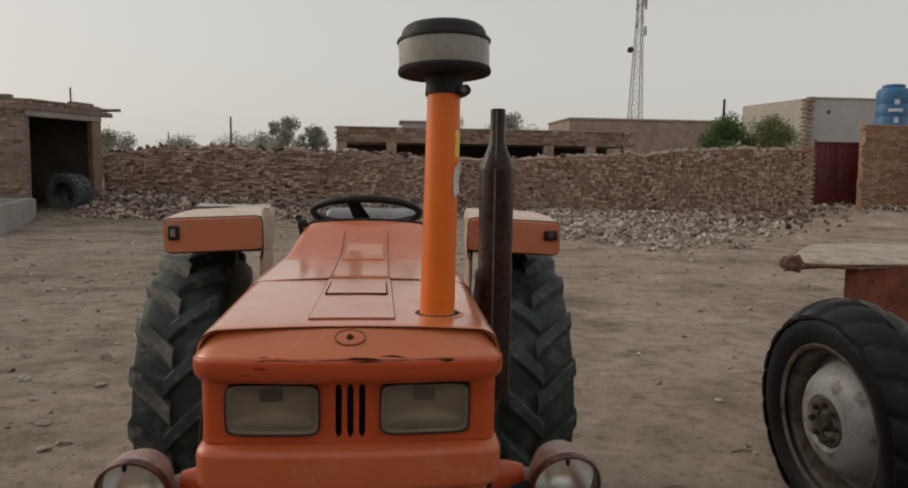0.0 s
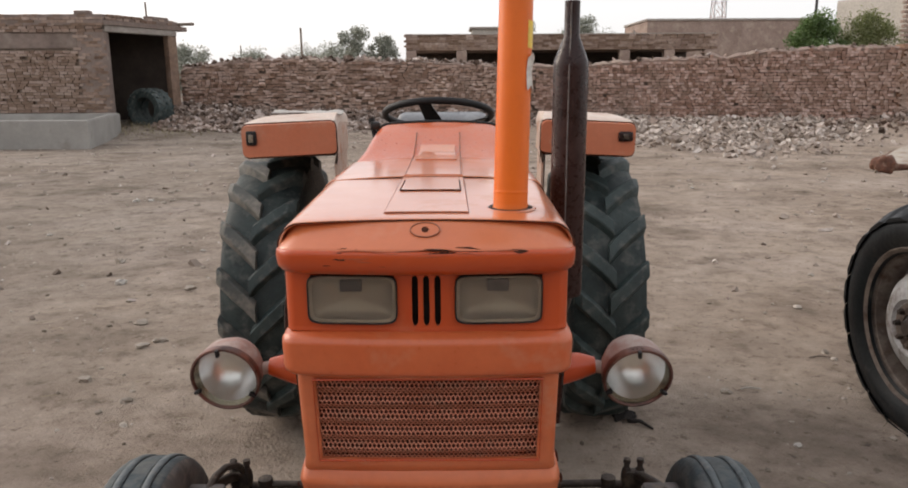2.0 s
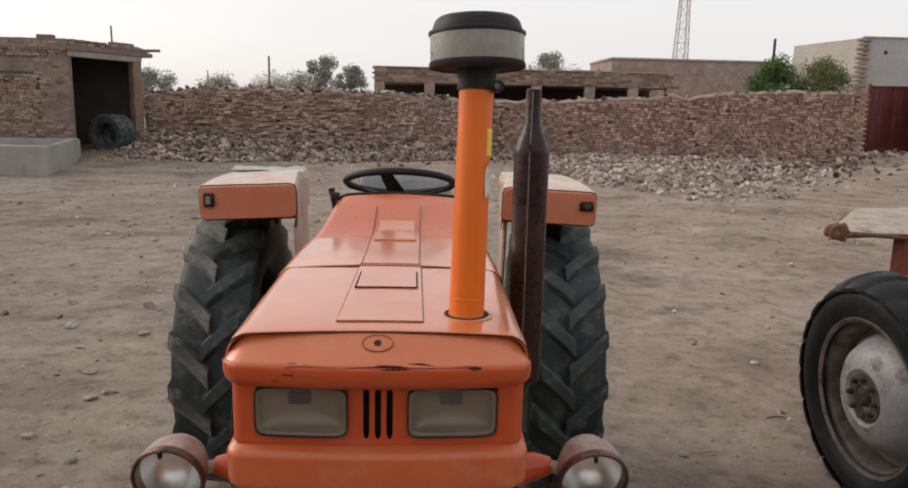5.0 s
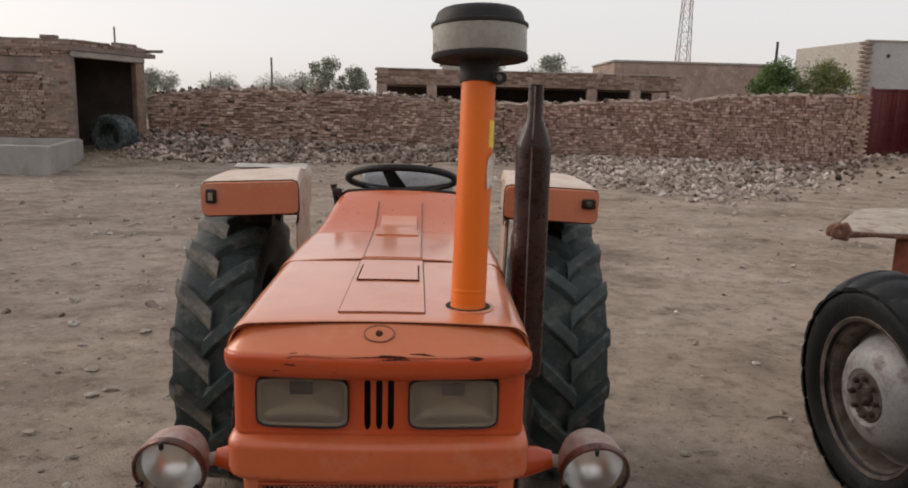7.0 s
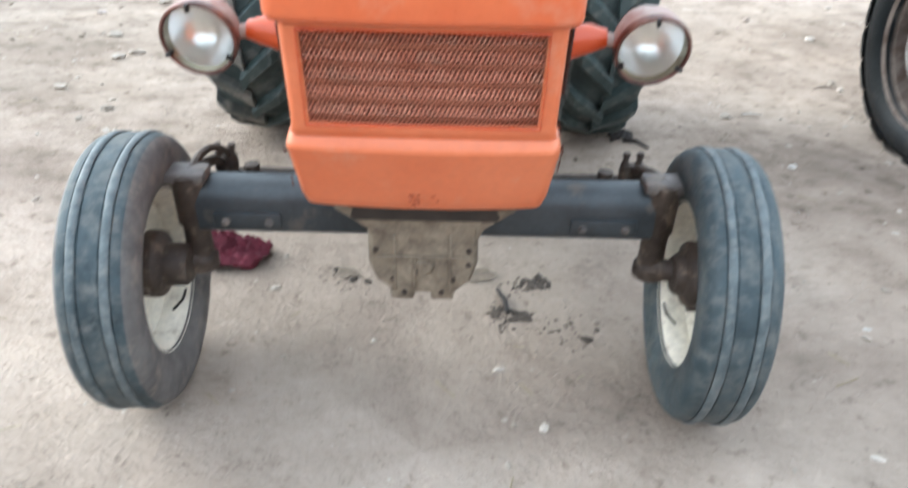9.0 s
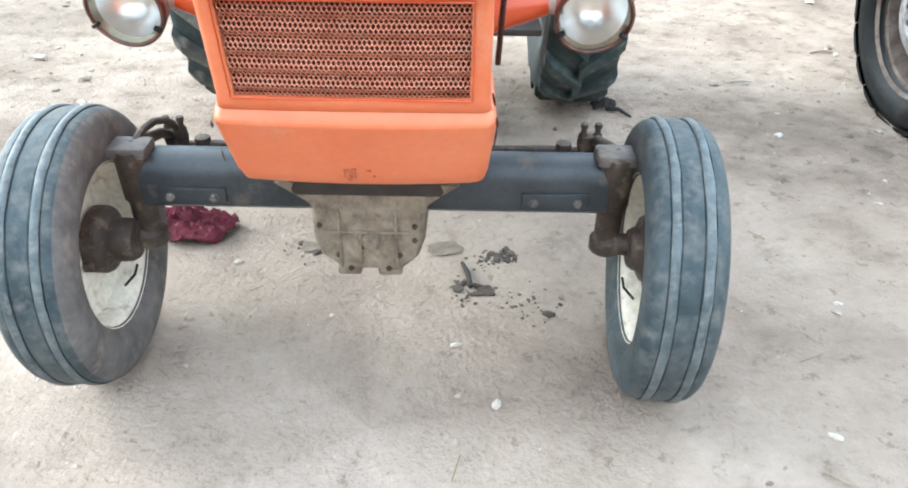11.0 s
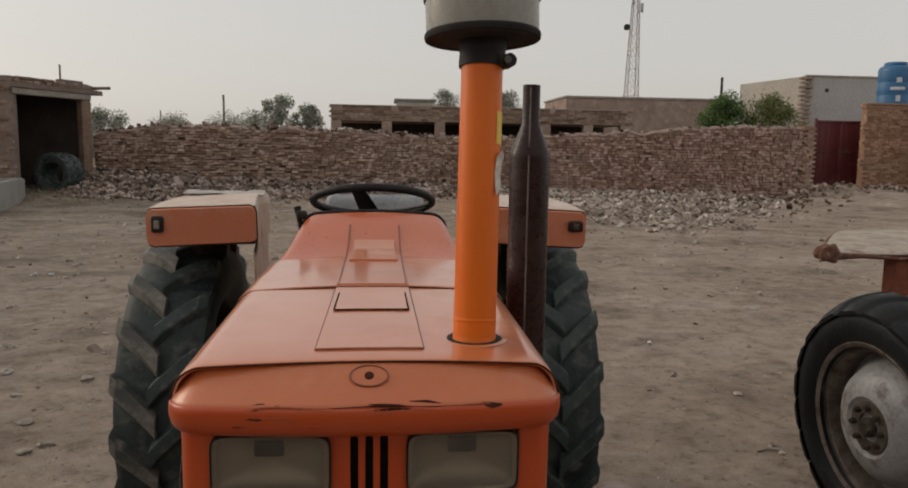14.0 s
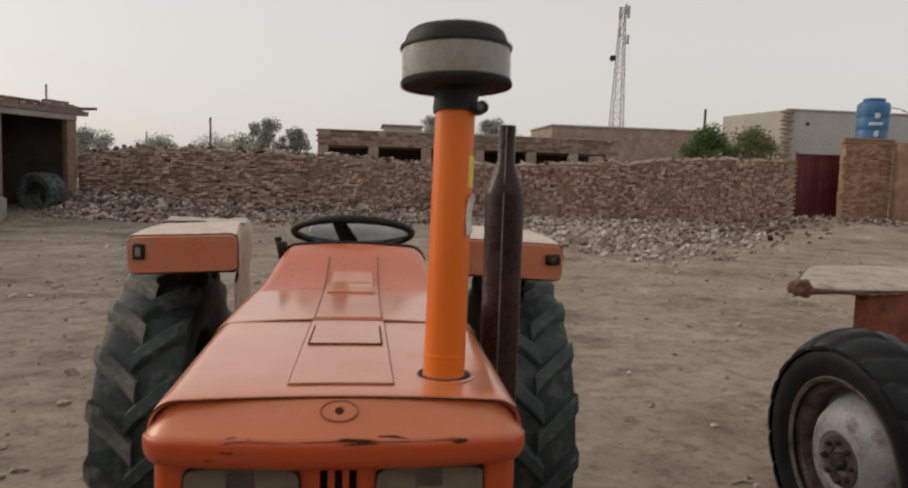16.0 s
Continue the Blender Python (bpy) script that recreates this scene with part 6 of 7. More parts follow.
# steering wheel
sw = pose(-0.008, 1.60, 1.517, -17, 0, 0)
wheel = part("steering_wheel", tube([sw @ Vector((0.21 * math.cos(a), 0.21 * math.sin(a), 0)) for a in np.linspace(0, 2 * math.pi, 49)[:-1]], 0.014, 10, closed=True), black_rubber, tractor, "thin-rimmed black steering wheel with broad spokes")
for k, a in enumerate((256, 16, 136)):
    c, s = math.cos(radians(a)), math.sin(radians(a))
    bm = loft([[sw @ Vector((c * d - s * w, s * d + c * w, -0.055 * (1 - d / 0.205))) for w in (-wd, wd)] for d, wd in ((0.02, 0.036), (0.1, 0.030), (0.203, 0.022))])
    thick(part("spoke", bm, black_metal, wheel), 0.006)
part("hub", lathe([(0.0, -0.035), (0.034, -0.038), (0.036, -0.07), (0.0, -0.075)], 20, sw), black_rubber, wheel)
part("steering_column", tube([sw @ Vector((0, 0, -0.06)), (0, 1.42, 1.2)], 0.022, 12), black_metal, tractor)
part("throttle_lever", tube([(-0.232, 1.33, 1.44), (-0.240, 1.33, 1.485), (-0.246, 1.335, 1.518)], [0.008, 0.009, 0.012], 10), black_rubber, tractor)
part("ignition_box", box(-0.248, -0.214, 1.31, 1.34, 1.478, 1.508, 0.008), black_metal, tractor)

# snorkel air cleaner
SX, SY, PIPE_TOP = 0.1735, 0.138, 1.857
lean_back = pose(SX, SY, 1.39, -7.8, 1.6, 0) @ pose(0, 0, -1.39)
sn = part("intake_pipe", lathe([(0.0378, 1.385), (0.0378, 1.392), (0.0362, 1.398), (0.0361, 1.4005), (0.0360, 1.4225), (0.0360, 1.4235), (0.0367, 1.4255), (0.0367, 1.4275), (0.0360, 1.4295), (0.0360, 1.431), (0.0355, 1.6149), (0.0352, PIPE_TOP + 0.006), (0.0, PIPE_TOP + 0.006)], 32, lean_back), orange_pipe, tractor, "bright orange intake pipe rising from the hood")
# black ring added to paint the shade in the hole's small gap
part("pipe_grommet", lathe([(0.0354, 0.0), (0.0455, 0.0), (0.047, 0.0022), (0.0455, 0.0034), (0.0354, 0.0034)], 28, pose(SX, SY + 0.002, top_z(SX, SY) - 0.0005)), slot_black, sn)
part("hole_lip", lathe([(0.047, 0.0), (0.0475, 0.0026), (0.051, 0.0026), (0.0545, 0.0)], 32, pose(SX, SY + 0.002, top_z(SX, SY) - 0.0005)), orange_top, sn)
part("yellow_sticker", loft([[lean_back @ Vector((0.0362 * math.cos(a), 0.0362 * math.sin(a), z)) for a in np.linspace(-0.85, 0.35, 8)] for z in (1.7203, 1.7752)]), yellow_sticker, sn)
part("torn_sticker", loft([[lean_back @ Vector(((0.0363 + curl) * math.cos(a), (0.0363 + curl) * math.sin(a), z + 0.006 * math.sin(9 * a))) for a in np.linspace(-0.9, 0.3, 9)] for z, curl in ((1.640, 0.004), (1.655, 0.0015), (1.677, 0.0), (1.698, 0.002), (1.706, 0.005))]), pale_sticker, sn)
bowl_at = pose(0.187, 0.206, 1.897, -4, -1.4, 0)
cleaner = part("pre_cleaner", lathe([(0.0, 0.004), (0.0945, 0.004), (0.0955, 0.01), (0.0958, 0.06), (0.0, 0.062)], 56, bowl_at), grey_bowl, tractor, "grey-green mushroom pre-cleaner bowl")
part("cleaner_base", lathe([(0.034, -0.006), (0.070, -0.0045), (0.090, -0.0035), (0.0935, -0.006), (0.0975, -0.005), (0.0988, 0.0), (0.0978, 0.005), (0.0955, 0.007)], 56, bowl_at), slot_black, cleaner, "dark flat base plate with a rolled rim")
part("cleaner_lid", lathe([(0.0955, 0.058), (0.0985, 0.0595), (0.0992, 0.063), (0.0982, 0.066), (0.0925, 0.0675), (0.0915, 0.070), (0.0885, 0.081), (0.0845, 0.089), (0.077, 0.0945), (0.060, 0.098), (0.030, 0.100), (0.0, 0.1005)], 56, bowl_at), black_rubber, cleaner, "black domed lid with a pressed rim")
part("lid_knob", lathe([(0.0, 0.100), (0.007, 0.100), (0.007, 0.104), (0.0, 0.105)], 12, bowl_at), black_metal, cleaner)
part("clamp_collar", lathe([(0.0354, PIPE_TOP - 0.006), (0.0392, PIPE_TOP - 0.006), (0.0398, PIPE_TOP), (0.0392, PIPE_TOP + 0.012), (0.0385, PIPE_TOP + 0.018), (0.0398, PIPE_TOP + 0.022), (0.0402, PIPE_TOP + 0.04), (0.030, PIPE_TOP + 0.045)], 32, lean_back), black_rubber, cleaner)
part("clamp_screw", lathe([(0.0, -0.012), (0.0105, -0.012), (0.0115, -0.009), (0.0115, 0.012), (0.0, 0.012)], 14, pose(0.2265, 0.178, 1.856, 82, 0, 12)), black_rubber, cleaner)
part("screw_slot", lathe([(0.0, 0.0), (0.006, 0.0), (0.0065, 0.0015), (0.0, 0.002)], 10, pose(0.2242, 0.1655, 1.8577, 82, 0, 12)), knuckle_grey, cleaner)
part("clamp_ear", box(0.212, 0.226, 0.172, 0.186, 1.848, 1.868, 0.002), black_metal, cleaner)

# upright exhaust with a bottle-shaped silencer
EX, EY = 0.388, 0.77
ex = part("exhaust_silencer", lathe([(0.0, 1.02), (0.0485, 1.02), (0.050, 1.04), (0.050, 1.69), (0.0485, 1.705), (0.030, 1.752), (0.022, 1.775), (0.0215, 1.868), (0.018, 1.869), (0.017, 1.80), (0.0, 1.80)], 32, pose(EX, EY, 0)), brown_exhaust, tractor, "dark brown upright exhaust silencer with narrow outlet")
part("weld_seam", tube([(EX - 0.012, EY - 0.0496, 1.05), (EX - 0.012, EY - 0.048, 1.69), (EX - 0.008, EY - 0.0305, 1.752), (EX - 0.006, EY - 0.0215, 1.78), (EX - 0.006, EY - 0.021, 1.862)], 0.0022, 6), knuckle_grey, ex)
part("manifold_pipe", tube([(EX, EY, 1.03), (EX - 0.01, EY, 0.98), (EX - 0.1, EY + 0.02, 0.95), (0.18, EY + 0.02, 0.95)], 0.03, 12), greasy_iron, tractor)

# round lamps on arms
for sx in (-1, 1):
    droop = 10 if sx < 0 else 15
    lm = pose(sx * 0.486, 0.275, 0.974, 90 + droop, 0, sx * 3) @ Matrix.Scale(0.95, 4)
    shell_ = part("round_lamp", lathe([(0.083, 0.03), (0.084, 0.0), (0.078, -0.035), (0.060, -0.07), (0.03, -0.092), (0.0, -0.096)], 40, lm), lamp_red, tractor, "round headlamp with faded red-brown shell")
    part("lamp_rim", lathe([(0.078, 0.034), (0.082, 0.040), (0.087, 0.038), (0.0885, 0.028), (0.087, 0.018), (0.083, 0.016)], 40, lm), lamp_rim_mat, shell_)
    part("lamp_reflector", lathe([(0.080, 0.014), (0.070, -0.006), (0.055, -0.025), (0.036, -0.040), (0.016, -0.048), (0.0, -0.0495)], 40, lm @ pose(0, 0, -0.004, -droop, 0, 0) @ Matrix.Scale(0.93, 4)), reflector, shell_)
    cover = part("lamp_glass", lathe([(0.079, 0.033), (0.06, 0.0375), (0.03, 0.0405), (0.0, 0.0415)], 40, lm), glass, shell_, smooth=80)
    thick(cover, 0.002)
    cover.visible_shadow = False
    bowl = lm @ pose(0, 0, -0.004, -droop, 0, 0) @ Matrix.Scale(0.93, 4)
    turns = np.linspace(0, 2 * math.pi, 41)
    part("lamp_skirt", loft([[lm @ Vector((0.0825 * math.cos(a), 0.0825 * math.sin(a), 0.03)) for a in turns], [bowl @ Vector((0.0795 * math.cos(a), 0.0795 * math.sin(a), 0.0138)) for a in turns]]), reflector_dull, shell_, smooth=80)
    for a in (95, 205, 330):
        c, s = math.cos(radians(a)), math.sin(radians(a))
        part("rim_clip", box(-0.004, 0.004, -0.010, 0.008, -0.004, 0.008, 0.001, m=lm @ pose(c * 0.079, s * 0.079, 0.04, 0, 0, a - 90)), black_rubber, shell_)
    part("lamp_arm", tube([(sx * 0.26, 0.30, 0.955), (sx * 0.31, 0.30, 0.968), (sx * 0.36, 0.30, 0.976), (sx * 0.395, 0.298, 0.978)], [0.045, 0.040, 0.032, 0.02], 16), orange, tractor)
    part("arm_bolt", tube([(sx * 0.385, 0.298, 0.977), (sx * 0.43, 0.292, 0.972)], 0.016, 10), lamp_red, tractor)


# ---- the second tractor: its rear wheel and fender ----
old = root("tractor", "old tractor with a rusty red frame and grey wheel disc", "tractor", (2.27, 1.88, 0.0), 0)
T2R = 0.575
t2_prof = [(0.335, -0.105)] + [(0.435 + 0.125 * math.cos(a), 0.15 * math.sin(a)) for a in np.linspace(-2.2, 2.2, 19)] + [(0.335, 0.105)]
hub2 = pose(0.038, 0.022, 0.520, 0, -3.8, 2.0) @ Matrix.Diagonal((1.1, 1.035, 1.035, 1))
ty2 = part("rear_tyre", lathe(t2_prof, 64, pose(0, 0, 0, 0, 90, 0)), tyre_old, old, "dusty cracked rear tyre with worn lugs")
ty2.matrix_basis = hub2
for v in ty2.data.vertices:
    if v.co.z < -0.506:
        v.co.z = -0.506
worn = {s: lug_mesh(s, tyre_old, t2_prof, 0.557, 0.012, 0.24, 0.15, 0.0, follow=True, wide=2.1) for s in (1, -1)}
for k in range(20):
    for side in (-1, 1):
        lug = part("tread_lug", worn[side], None, ty2)
        lug.matrix_basis = pose(0, 0, 0, -18 * (k + (0.5 if side > 0 else 0)), 0, 0)
flip = hub2 @ pose(0, 0, 0, 0, -90, 0)
rim2 = part("rear_rim", lathe([(0.345, 0.118), (0.362, 0.128), (0.372, 0.122), (0.35, 0.10), (0.325, 0.09), (0.315, 0.04), (0.312, -0.06), (0.34, -0.1), (0.36, -0.12)], 48, flip), rusty_rim, old, "rusted grey wheel rim")
part("wheel_disc", lathe([(0.312, 0.0), (0.285, 0.012), (0.262, 0.045), (0.238, 0.085), (0.195, 0.116), (0.132, 0.130), (0.120, 0.118), (0.09, 0.112), (0.0, 0.112)], 44, flip), grey_disc, rim2)
for k in range(8):
    a = 2 * math.pi * k / 8
    part("wheel_nut", lathe([(0.0, 0.145), (0.012, 0.145), (0.014, 0.138), (0.014, 0.11)], 6, flip @ pose(0.085 * math.cos(a), 0.085 * math.sin(a), 0)), greasy_iron, rim2)
part("hub_cap", lathe([(0.0, 0.15), (0.03, 0.148), (0.04, 0.135), (0.042, 0.11)], 18, flip), greasy_iron, rim2)
part("hub_ring", lathe([(0.062, 0.112), (0.062, 0.122), (0.112, 0.122), (0.116, 0.112)], 32, flip), rusty_rim, rim2)
for k in range(12):
    a = 2 * math.pi * k / 12 + 0.2
    part("disc_rivet", lathe([(0.0, 0.124), (0.006, 0.122), (0.007, 0.112)], 8, flip @ pose(0.195 * math.cos(a), 0.195 * math.sin(a), -0.012)), greasy_iron, rim2)
ftop = bmesh.new()
secs = []
for y, z in ((0.60, 1.196), (0.64, 1.205), (0.9, 1.222), (1.2, 1.225), (1.55, 1.215), (1.7, 1.195)):
    secs.append([Vector((x + 0.72 * (y - 0.6), y + 0.02 * math.sin(11 * x), z + dz + 0.008 * noise.noise(Vector((x * 6, y * 6, 0))))) for x, dz in ((-0.03, -0.03), (-0.02, -0.008), (0.03, 0.004), (0.2, 0.01), (0.4, 0.012), (0.7, 0.01), (1.0, 0.006))])
loft(secs, bm=ftop)
fend2 = thick(part("fender_top", ftop, fender_sheet, old, "pale dusty sheet-metal fender top with rusted edge"), 0.012)
bead = [Vector((-0.028 + 0.72 * (y - 0.6), y, z - 0.022)) for y, z in ((1.7, 1.19), (1.2, 1.225), (0.9, 1.22), (0.66, 1.205))] + [Vector((x, 0.60 + 0.02 * math.sin(11 * x), 1.186 + 0.006 * math.sin(9 * x))) for x in (0.0, 0.1, 0.22, 0.4, 0.7, 1.0)]
part("fender_bead", tube(bead, [0.016] * 4 + [0.022, 0.02, 0.012, 0.01, 0.01, 0.01], 8), rust_dark, fend2)
part("rust_corner", lump(0.066, 78, 0.24, 0.75, 3), rust_dark, old, "flaking rusted fender corner", smooth=80).matrix_basis = pose(0.032, 0.625, 1.168, 4, 14, 15) @ Matrix.Diagonal((1.1, 0.9, 1.15, 1))
part("fender_web", loft([[Vector((x, y, z)) for z in (z0, z1)] for x, y, z0, z1 in ((0.36, 0.64, 0.80, 1.195), (0.40, 0.60, 0.8, 1.195), (0.65, 0.60, 0.8, 1.195), (1.0, 0.60, 0.8, 1.195))]), rust_red, old, "rusty red fender front plate")
thick(old.children[-1], 0.012)
part("axle_housing", tube([(0.14, 0, T2R), (1.0, 0, T2R)], 0.09, 14), rust_red, old)
part("frame_body", box(0.6, 1.05, -1.2, 0.3, 0.45, 0.79, 0.04), rust_red, old)
part("far_leg", box(0.7, 0.95, -1.1, -0.85, 0.0, 0.46, 0.02), rust_red, old)

# ---- things lying about ----
def crumpled(name, label, category, at, size, mat, seed, height, n=48):
    r_ = random.Random(seed)
    off = Vector((r_.uniform(-9, 9), r_.uniform(-9, 9), 0))
    rows = []
    for j in range(n + 1):
        row = []
        for i in range(n + 1):
            u, v = 2 * i / n - 1, 2 * j / n - 1
            k = max(1 - (u * u + v * v) * 0.62, 0.0) ** 0.7
            q = max(1.0, math.hypot(u, v) * 1.02)
            u, v = u / q, v / q
            e = 1 + 0.25 * noise.noise(Vector((u, v, 0)) * 1.6 + off)
            x, y = u * size[0] * e, v * size[1] * e
            z = height * k * (0.35 + 0.8 * abs(noise.noise(Vector((u, v, 0)) * 2.6 + off)) + 0.75 * abs(noise.noise(Vector((u, 1.8 * v, 0)) * 5 + off)) + 0.3 * noise.noise(Vector((u, v, 0)) * 13 + off))
            row.append(Vector((x, y, max(z, 0.002))))
        rows.append(row)
    ob = part(name, loft(rows), mat, smooth=60)
    ob.matrix_basis = pose(at[0], at[1], ground_z(*at) + 0.002, 0, 0, r_.uniform(-30, 30))
    thick(ob, 0.003)
    return tagged(ob, label, category)


crumpled("cloth", "crumpled maroon cloth lying on the earth", "cloth", (-0.75, 0.90), (0.19, 0.10), maroon_cloth, 4, 0.075)
crumpled("oily_rag", "twisted black oily rag behind the wheel", "rag", (0.885, 2.0), (0.06, 0.035), black_rag, 6, 0.06, 16)
twig = part("rag_strip", tube([(0, 0, 0.01), (0.05, -0.03, 0.02), (0.1, -0.09, 0.008)], [0.014, 0.010, 0.005], 7), black_rag)
twig.matrix_basis = pose(0.90, 1.98, ground_z(0.9, 1.98))
tagged(twig, "thin black strip of oily rag", "rag")


def stain(at, size, seed, mat, label):
    r_ = random.Random(seed)
    bm = bmesh.new()
    n = 22
    off = r_.uniform(0, 50)
    mid = bm.verts.new((0, 0, 0.0))
    rings = []
    for k in (0.5, 1.0):
        rings.append([])
        for i in range(n):
            a = 2 * math.pi * i / n
            q = size * k * (1 + 0.55 * noise.noise(Vector((math.cos(a) * 1.4 + off, math.sin(a) * 1.4, 0))))
            x, y = q * math.cos(a), q * 0.75 * math.sin(a)
            rings[-1].append(bm.verts.new((x, y, 0)))
    for i in range(n):
        j = (i + 1) % n
        bm.faces.new((mid, rings[0][i], rings[0][j])), bm.faces.new((rings[0][i], rings[1][i], rings[1][j], rings[0][j]))
    for v in bm.verts:
        edge = 0.006 if v is not mid else 0.008
        v.co.z = ground_z(at[0] + v.co.x, at[1] + v.co.y) - ground_z(*at) + edge
    ob = part("oil_stain", bm, mat)
    ob.matrix_basis = pose(at[0], at[1], ground_z(*at))
    return tagged(ob, label, "stain")


for i, (x, y, s) in enumerate(((0.17, 0.80, 0.055), (-0.29, 0.80, 0.04))):
    stain((x, y), s, 60 + i, oil_stain, "faint oil stain soaked into the earth")
stick = part("burnt_stick", tube([(0, 0, 0.012), (0.02, 0.06, 0.016), (0.03, 0.13, 0.012)], [0.008, 0.009, 0.006], 7), black_rag)
stick.matrix_basis = pose(0.255, 0.575, ground_z(0.255, 0.575), 0, 0, 25)
tagged(stick, "short blackened stick on the earth", "stick")

board = part("cardboard_sheet", loft([[Vector((0.34 * u - 0.17, 0.24 * v - 0.12, 0.004 + 0.022 * abs(noise.noise(Vector((3.1 * u, 2.2 * v, 0.4)))) * (0.3 + v))) for u in np.linspace(0, 1, 15)] for v in np.linspace(0, 1, 9)]), grey_board)
thick(board, 0.004)
board.matrix_basis = pose(-0.675, 2.38, 1.490, -1, 1.5, 6)
tagged(board, "grey cardboard sheet lying on the fender", "cardboard")

for i, (x, y, s, white) in enumerate(((5.54, 12.42, 0.09, 0), (-2.10, 4.41, 0.075, 0), (-2.72, 4.54, 0.085, 1), (-3.03, 5.25, 0.09, 0), (-2.15, 3.56, 0.07, 0), (-1.95, 3.10, 0.07, 0), (-1.86, 3.2, 0.06, 0), (-4.41, 8.92, 0.09, 1), (-4.21, 8.92, 0.08, 1), (-4.23, 9.72, 0.09, 0), (-2.04, 2.54, 0.055, 0), (-1.69, 2.25, 0.05, 0), (-1.77, 2.12, 0.035, 0), (-1.58, 1.97, 0.035, 0), (1.51, 2.34, 0.05, 0), (1.63, 1.74, 0.035, 1), (2.33, 2.82, 0.04, 0), (2.54, 3.79, 0.05, 0), (2.10, 1.80, 0.03, 0), (5.5, 11.72, 0.05, 0), (3.07, 4.71, 0.05, 0), (2.33, 2.94, 0.05, 0),
                                      (4.2, 7.54, 0.05, 0), (1.57, 0.76, 0.028, 0), (1.4, 0.54, 0.02, 1), (-3.9, 8.6, 0.06, 0), (-4.4, 6.6, 0.05, 1), (-1.9, 3.2, 0.045, 0), (5.9, 10.4, 0.06, 1), (3.6, 9.7, 0.05, 1), (-5.4, 10.5, 0.06, 0), (6.4, 9.0, 0.06, 0))):
    st = part("stone", lump(s * 0.62, 200 + i, 0.3, 0.5), stone_white if white else stone_mat, smooth=0 if i % 3 else 40)
    st.matrix_basis = pose(x, y, ground_z(x, y), 0, 0, 37 * i)
    tagged(st, "chalky pale stone on the earth" if white else "dusty brown stone on the earth", "stone", "stones in the yard")


twig_ = part("twig", tube([(0, 0, 0.006), (0.05, 0.006, 0.011), (0.11, 0.0, 0.006)], [0.005, 0.006, 0.003], 6), stone_white)
twig_.matrix_basis = pose(1.60, 2.37, ground_z(1.60, 2.37))
tagged(twig_, "short pale dry twig on the earth", "twig")
twig_ = part("twig", tube([(0, 0, 0.005), (0.06, 0.01, 0.012), (0.1, -0.01, 0.016), (0.15, -0.02, 0.006)], [0.004, 0.005, 0.004, 0.003], 6), bark)
twig_.matrix_basis = pose(2.20, 2.86, ground_z(2.20, 2.86))
tagged(twig_, "thin dark dry twig on the earth", "twig")


def litter(name, count, seed, mat, size, region, label, category, flat=0.6):
    """Many small clods and chips, joined."""
    r_ = random.Random(seed)
    verts, faces = [], []
    base = bmesh.new()
    bmesh.ops.create_icosphere(base, subdivisions=1, radius=1)
    bv, bf = [v.co.copy() for v in base.verts], [[v.index for v in f.verts] for f in base.faces]
    base.free()
    for _ in range(count):
        x, y = region(r_)
        s = size * min(r_.paretovariate(1.7), 5)
        z = ground_z(x, y)
        turn = r_.uniform(0, 6.3)
        k = len(verts)
        sx, sy = s * r_.uniform(0.7, 1.5), s * r_.uniform(0.6, 1.0)
        for v in bv:
            j = r_.uniform(0.75, 1.2)
            verts.append((x + math.cos(turn) * v.x * sx * j - math.sin(turn) * v.y * sy * j, y + math.sin(turn) * v.x * sx * j + math.cos(turn) * v.y * sy * j, z + v.z * s * flat * j + s * 0.15))
        faces += [[k + i for i in f] for f in bf]
    ob = new(name, mesh_of(verts, faces, name, mat))
    return tagged(ob, label, category, kind="stuff")


oil_spots = ((0.235, 0.53, 0.022), (0.225, 0.60, 0.018), (0.30, 0.74, 0.03), (0.37, 0.76, 0.02), (0.30, 0.58, 0.012), (0.36, 0.56, 0.05), (-0.30, 0.78, 0.035), (0.45, 0.48, 0.05))


def oil_spot(r_):
    x, y, s = r_.choice(oil_spots[:5] * 2 + oil_spots[5:])
    return r_.gauss(x, s), r_.gauss(y, s)


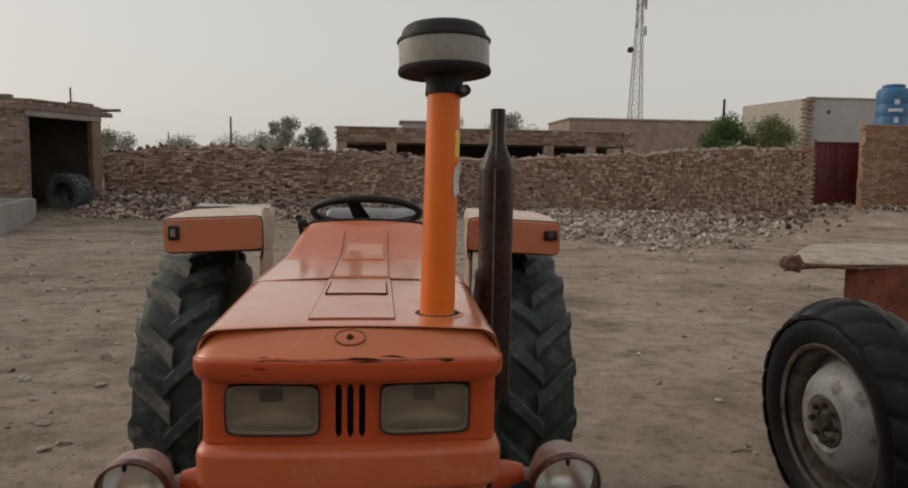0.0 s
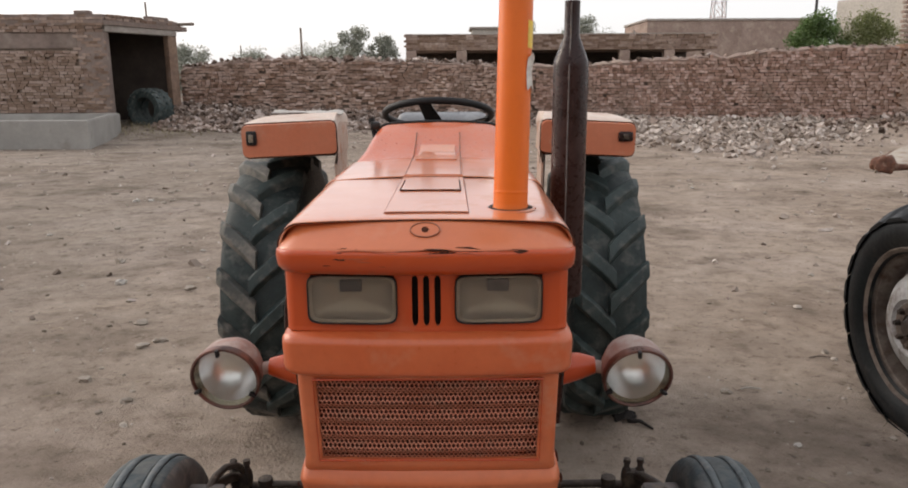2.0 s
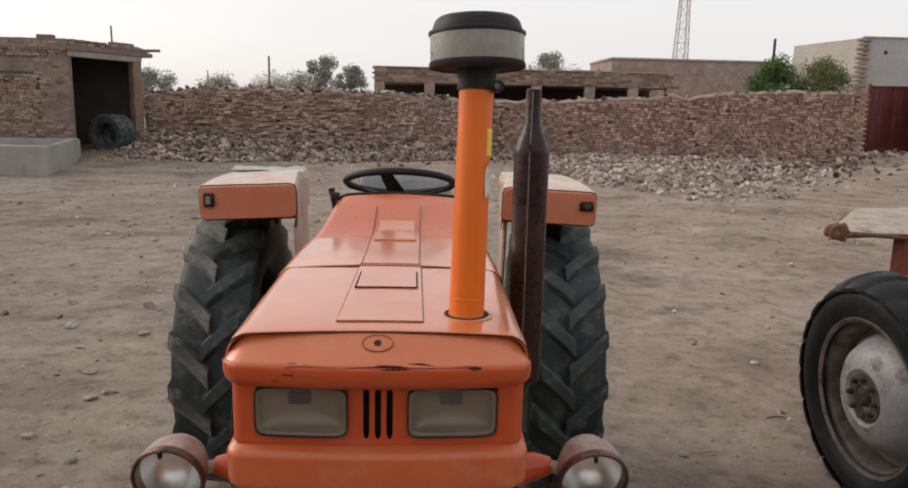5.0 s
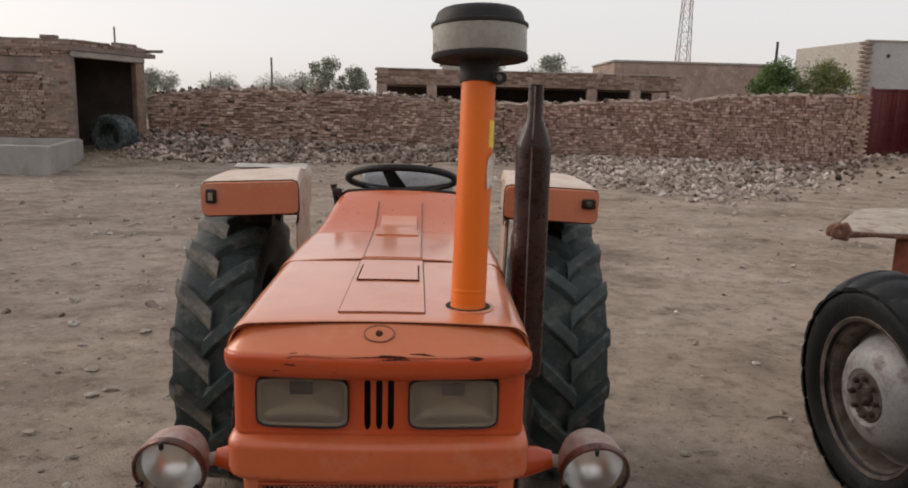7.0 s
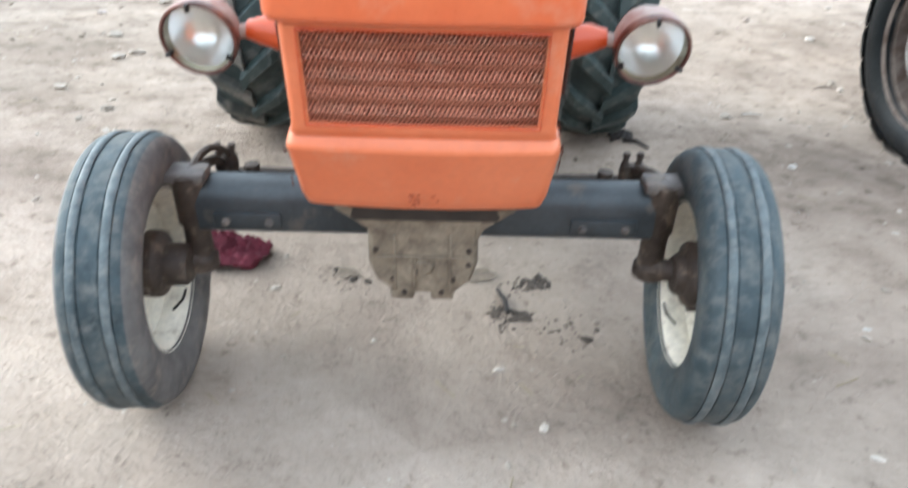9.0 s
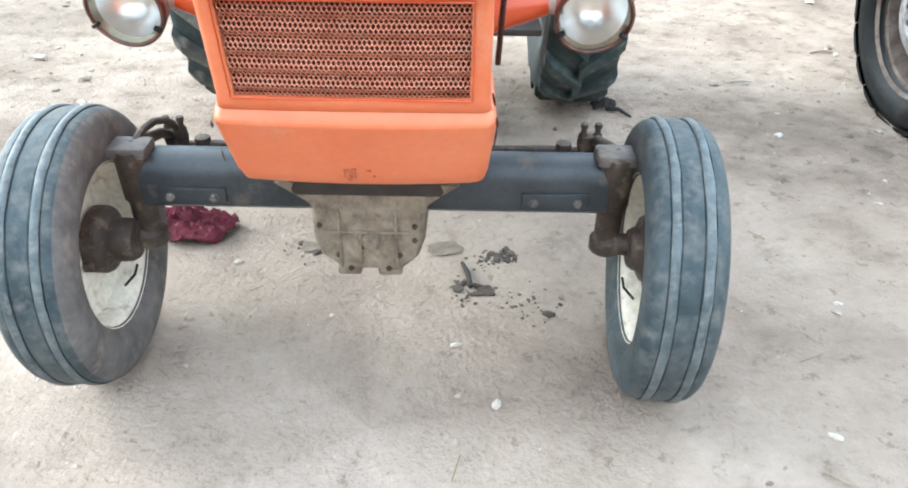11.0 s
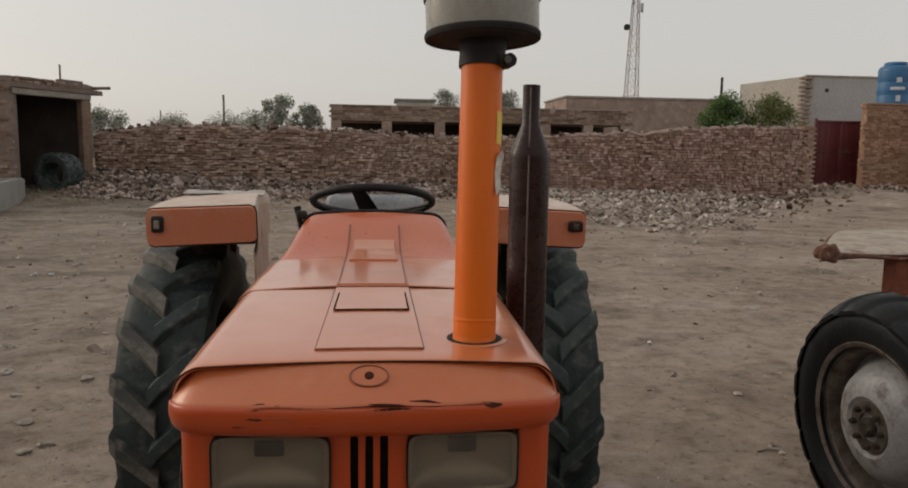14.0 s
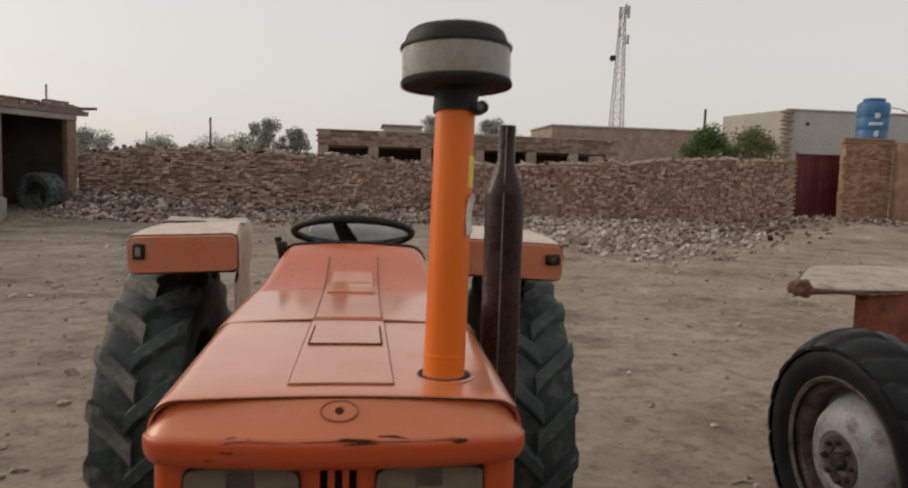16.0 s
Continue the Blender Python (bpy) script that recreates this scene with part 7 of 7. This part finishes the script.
near_yard = lambda r_: (r_.uniform(-4.5, 5.5), r_.uniform(-0.9, 7.5))
far_yard = lambda r_: (r_.uniform(-11, 13), r_.uniform(5, 22))
litter("earth_clods", 2600, 1, stone_mat, 0.003, near_yard, "small clods and pebbles strewn over the earth", "clods")
litter("dark_crumbs", 900, 7, oil_stain, 0.0042, lambda r_: (r_.uniform(-5.5, 7), r_.uniform(1.2, 11)), "dark crumbs of trodden earth", "crumbs", 0.5)
litter("far_clods", 1900, 2, stone_mat, 0.009, far_yard, "clods and pebbles strewn over the far yard", "clods")
litter("pale_chips", 130, 3, stone_white, 0.006, lambda r_: (r_.uniform(-6, 9), r_.uniform(2.2, 14)), "small pale chips of plaster on the earth", "chips", 0.4)

litter("oil_flecks", 220, 9, oil_crumb, 0.0036, oil_spot, "black oily flecks and crumbs on the earth", "flecks", 0.35)


def straws(name, count, seed, region, length, label):
    r_ = random.Random(seed)
    verts, faces = [], []
    for _ in range(count):
        x, y = region(r_)
        z, a, l = ground_z(x, y) + 0.006, r_.uniform(0, 6.3), length * r_.uniform(0.4, 1.3)
        p, q, w = Vector((x, y, z)), Vector((x + l * math.cos(a), y + l * math.sin(a), ground_z(x + l * math.cos(a), y + l * math.sin(a)) + 0.007)), Vector((-math.sin(a), math.cos(a), 0)) * 0.0018
        up = Vector((0, 0, 0.0025))
        k = len(verts)
        verts += [p - w, p + w, q + w, q - w, p + up, q + up]
        faces += [(k, k + 4, k + 5, k + 3), (k + 1, k + 2, k + 5, k + 4)]
    return tagged(new(name, mesh_of(verts, faces, name, dry_grass)), label, "straw", kind="stuff")


straws("straw_litter", 170, 4, lambda r_: (r_.uniform(-3.5, 4), r_.uniform(-0.8, 6)), 0.07, "bits of straw and dry twigs on the earth")


def tufts(name, count, seed, region, height, label):
    r_ = random.Random(seed)
    verts, faces = [], []
    for _ in range(count):
        x, y = region(r_)
        z, a, h = ground_z(x, y), r_.uniform(0, 6.3), height * r_.uniform(0.4, 1.2)
        lean = Vector((r_.gauss(0, 0.35), r_.gauss(0, 0.35), 1)) * h
        w = Vector((math.cos(a), math.sin(a), 0)) * 0.012
        p = Vector((x, y, z - 0.01))
        k = len(verts)
        verts += [p - w, p + w, p + lean]
        faces.append((k, k + 1, k + 2))
    return tagged(new(name, mesh_of(verts, faces, name, dry_grass)), label, "grass", kind="stuff")


tufts("dry_grass", 1500, 6, lambda r_: (r_.gauss(-8.9, 0.9), r_.gauss(22.3, 1.2)), 0.14, "sparse dry grass at the shed's opening")

# ---- single bricks of the walls ----
for parent, p0, p1, zlow, ztop, single, seed, more in BRICK_JOBS:
    brick_face(parent, p0, p1, zlow, ztop, single, seed, **more)
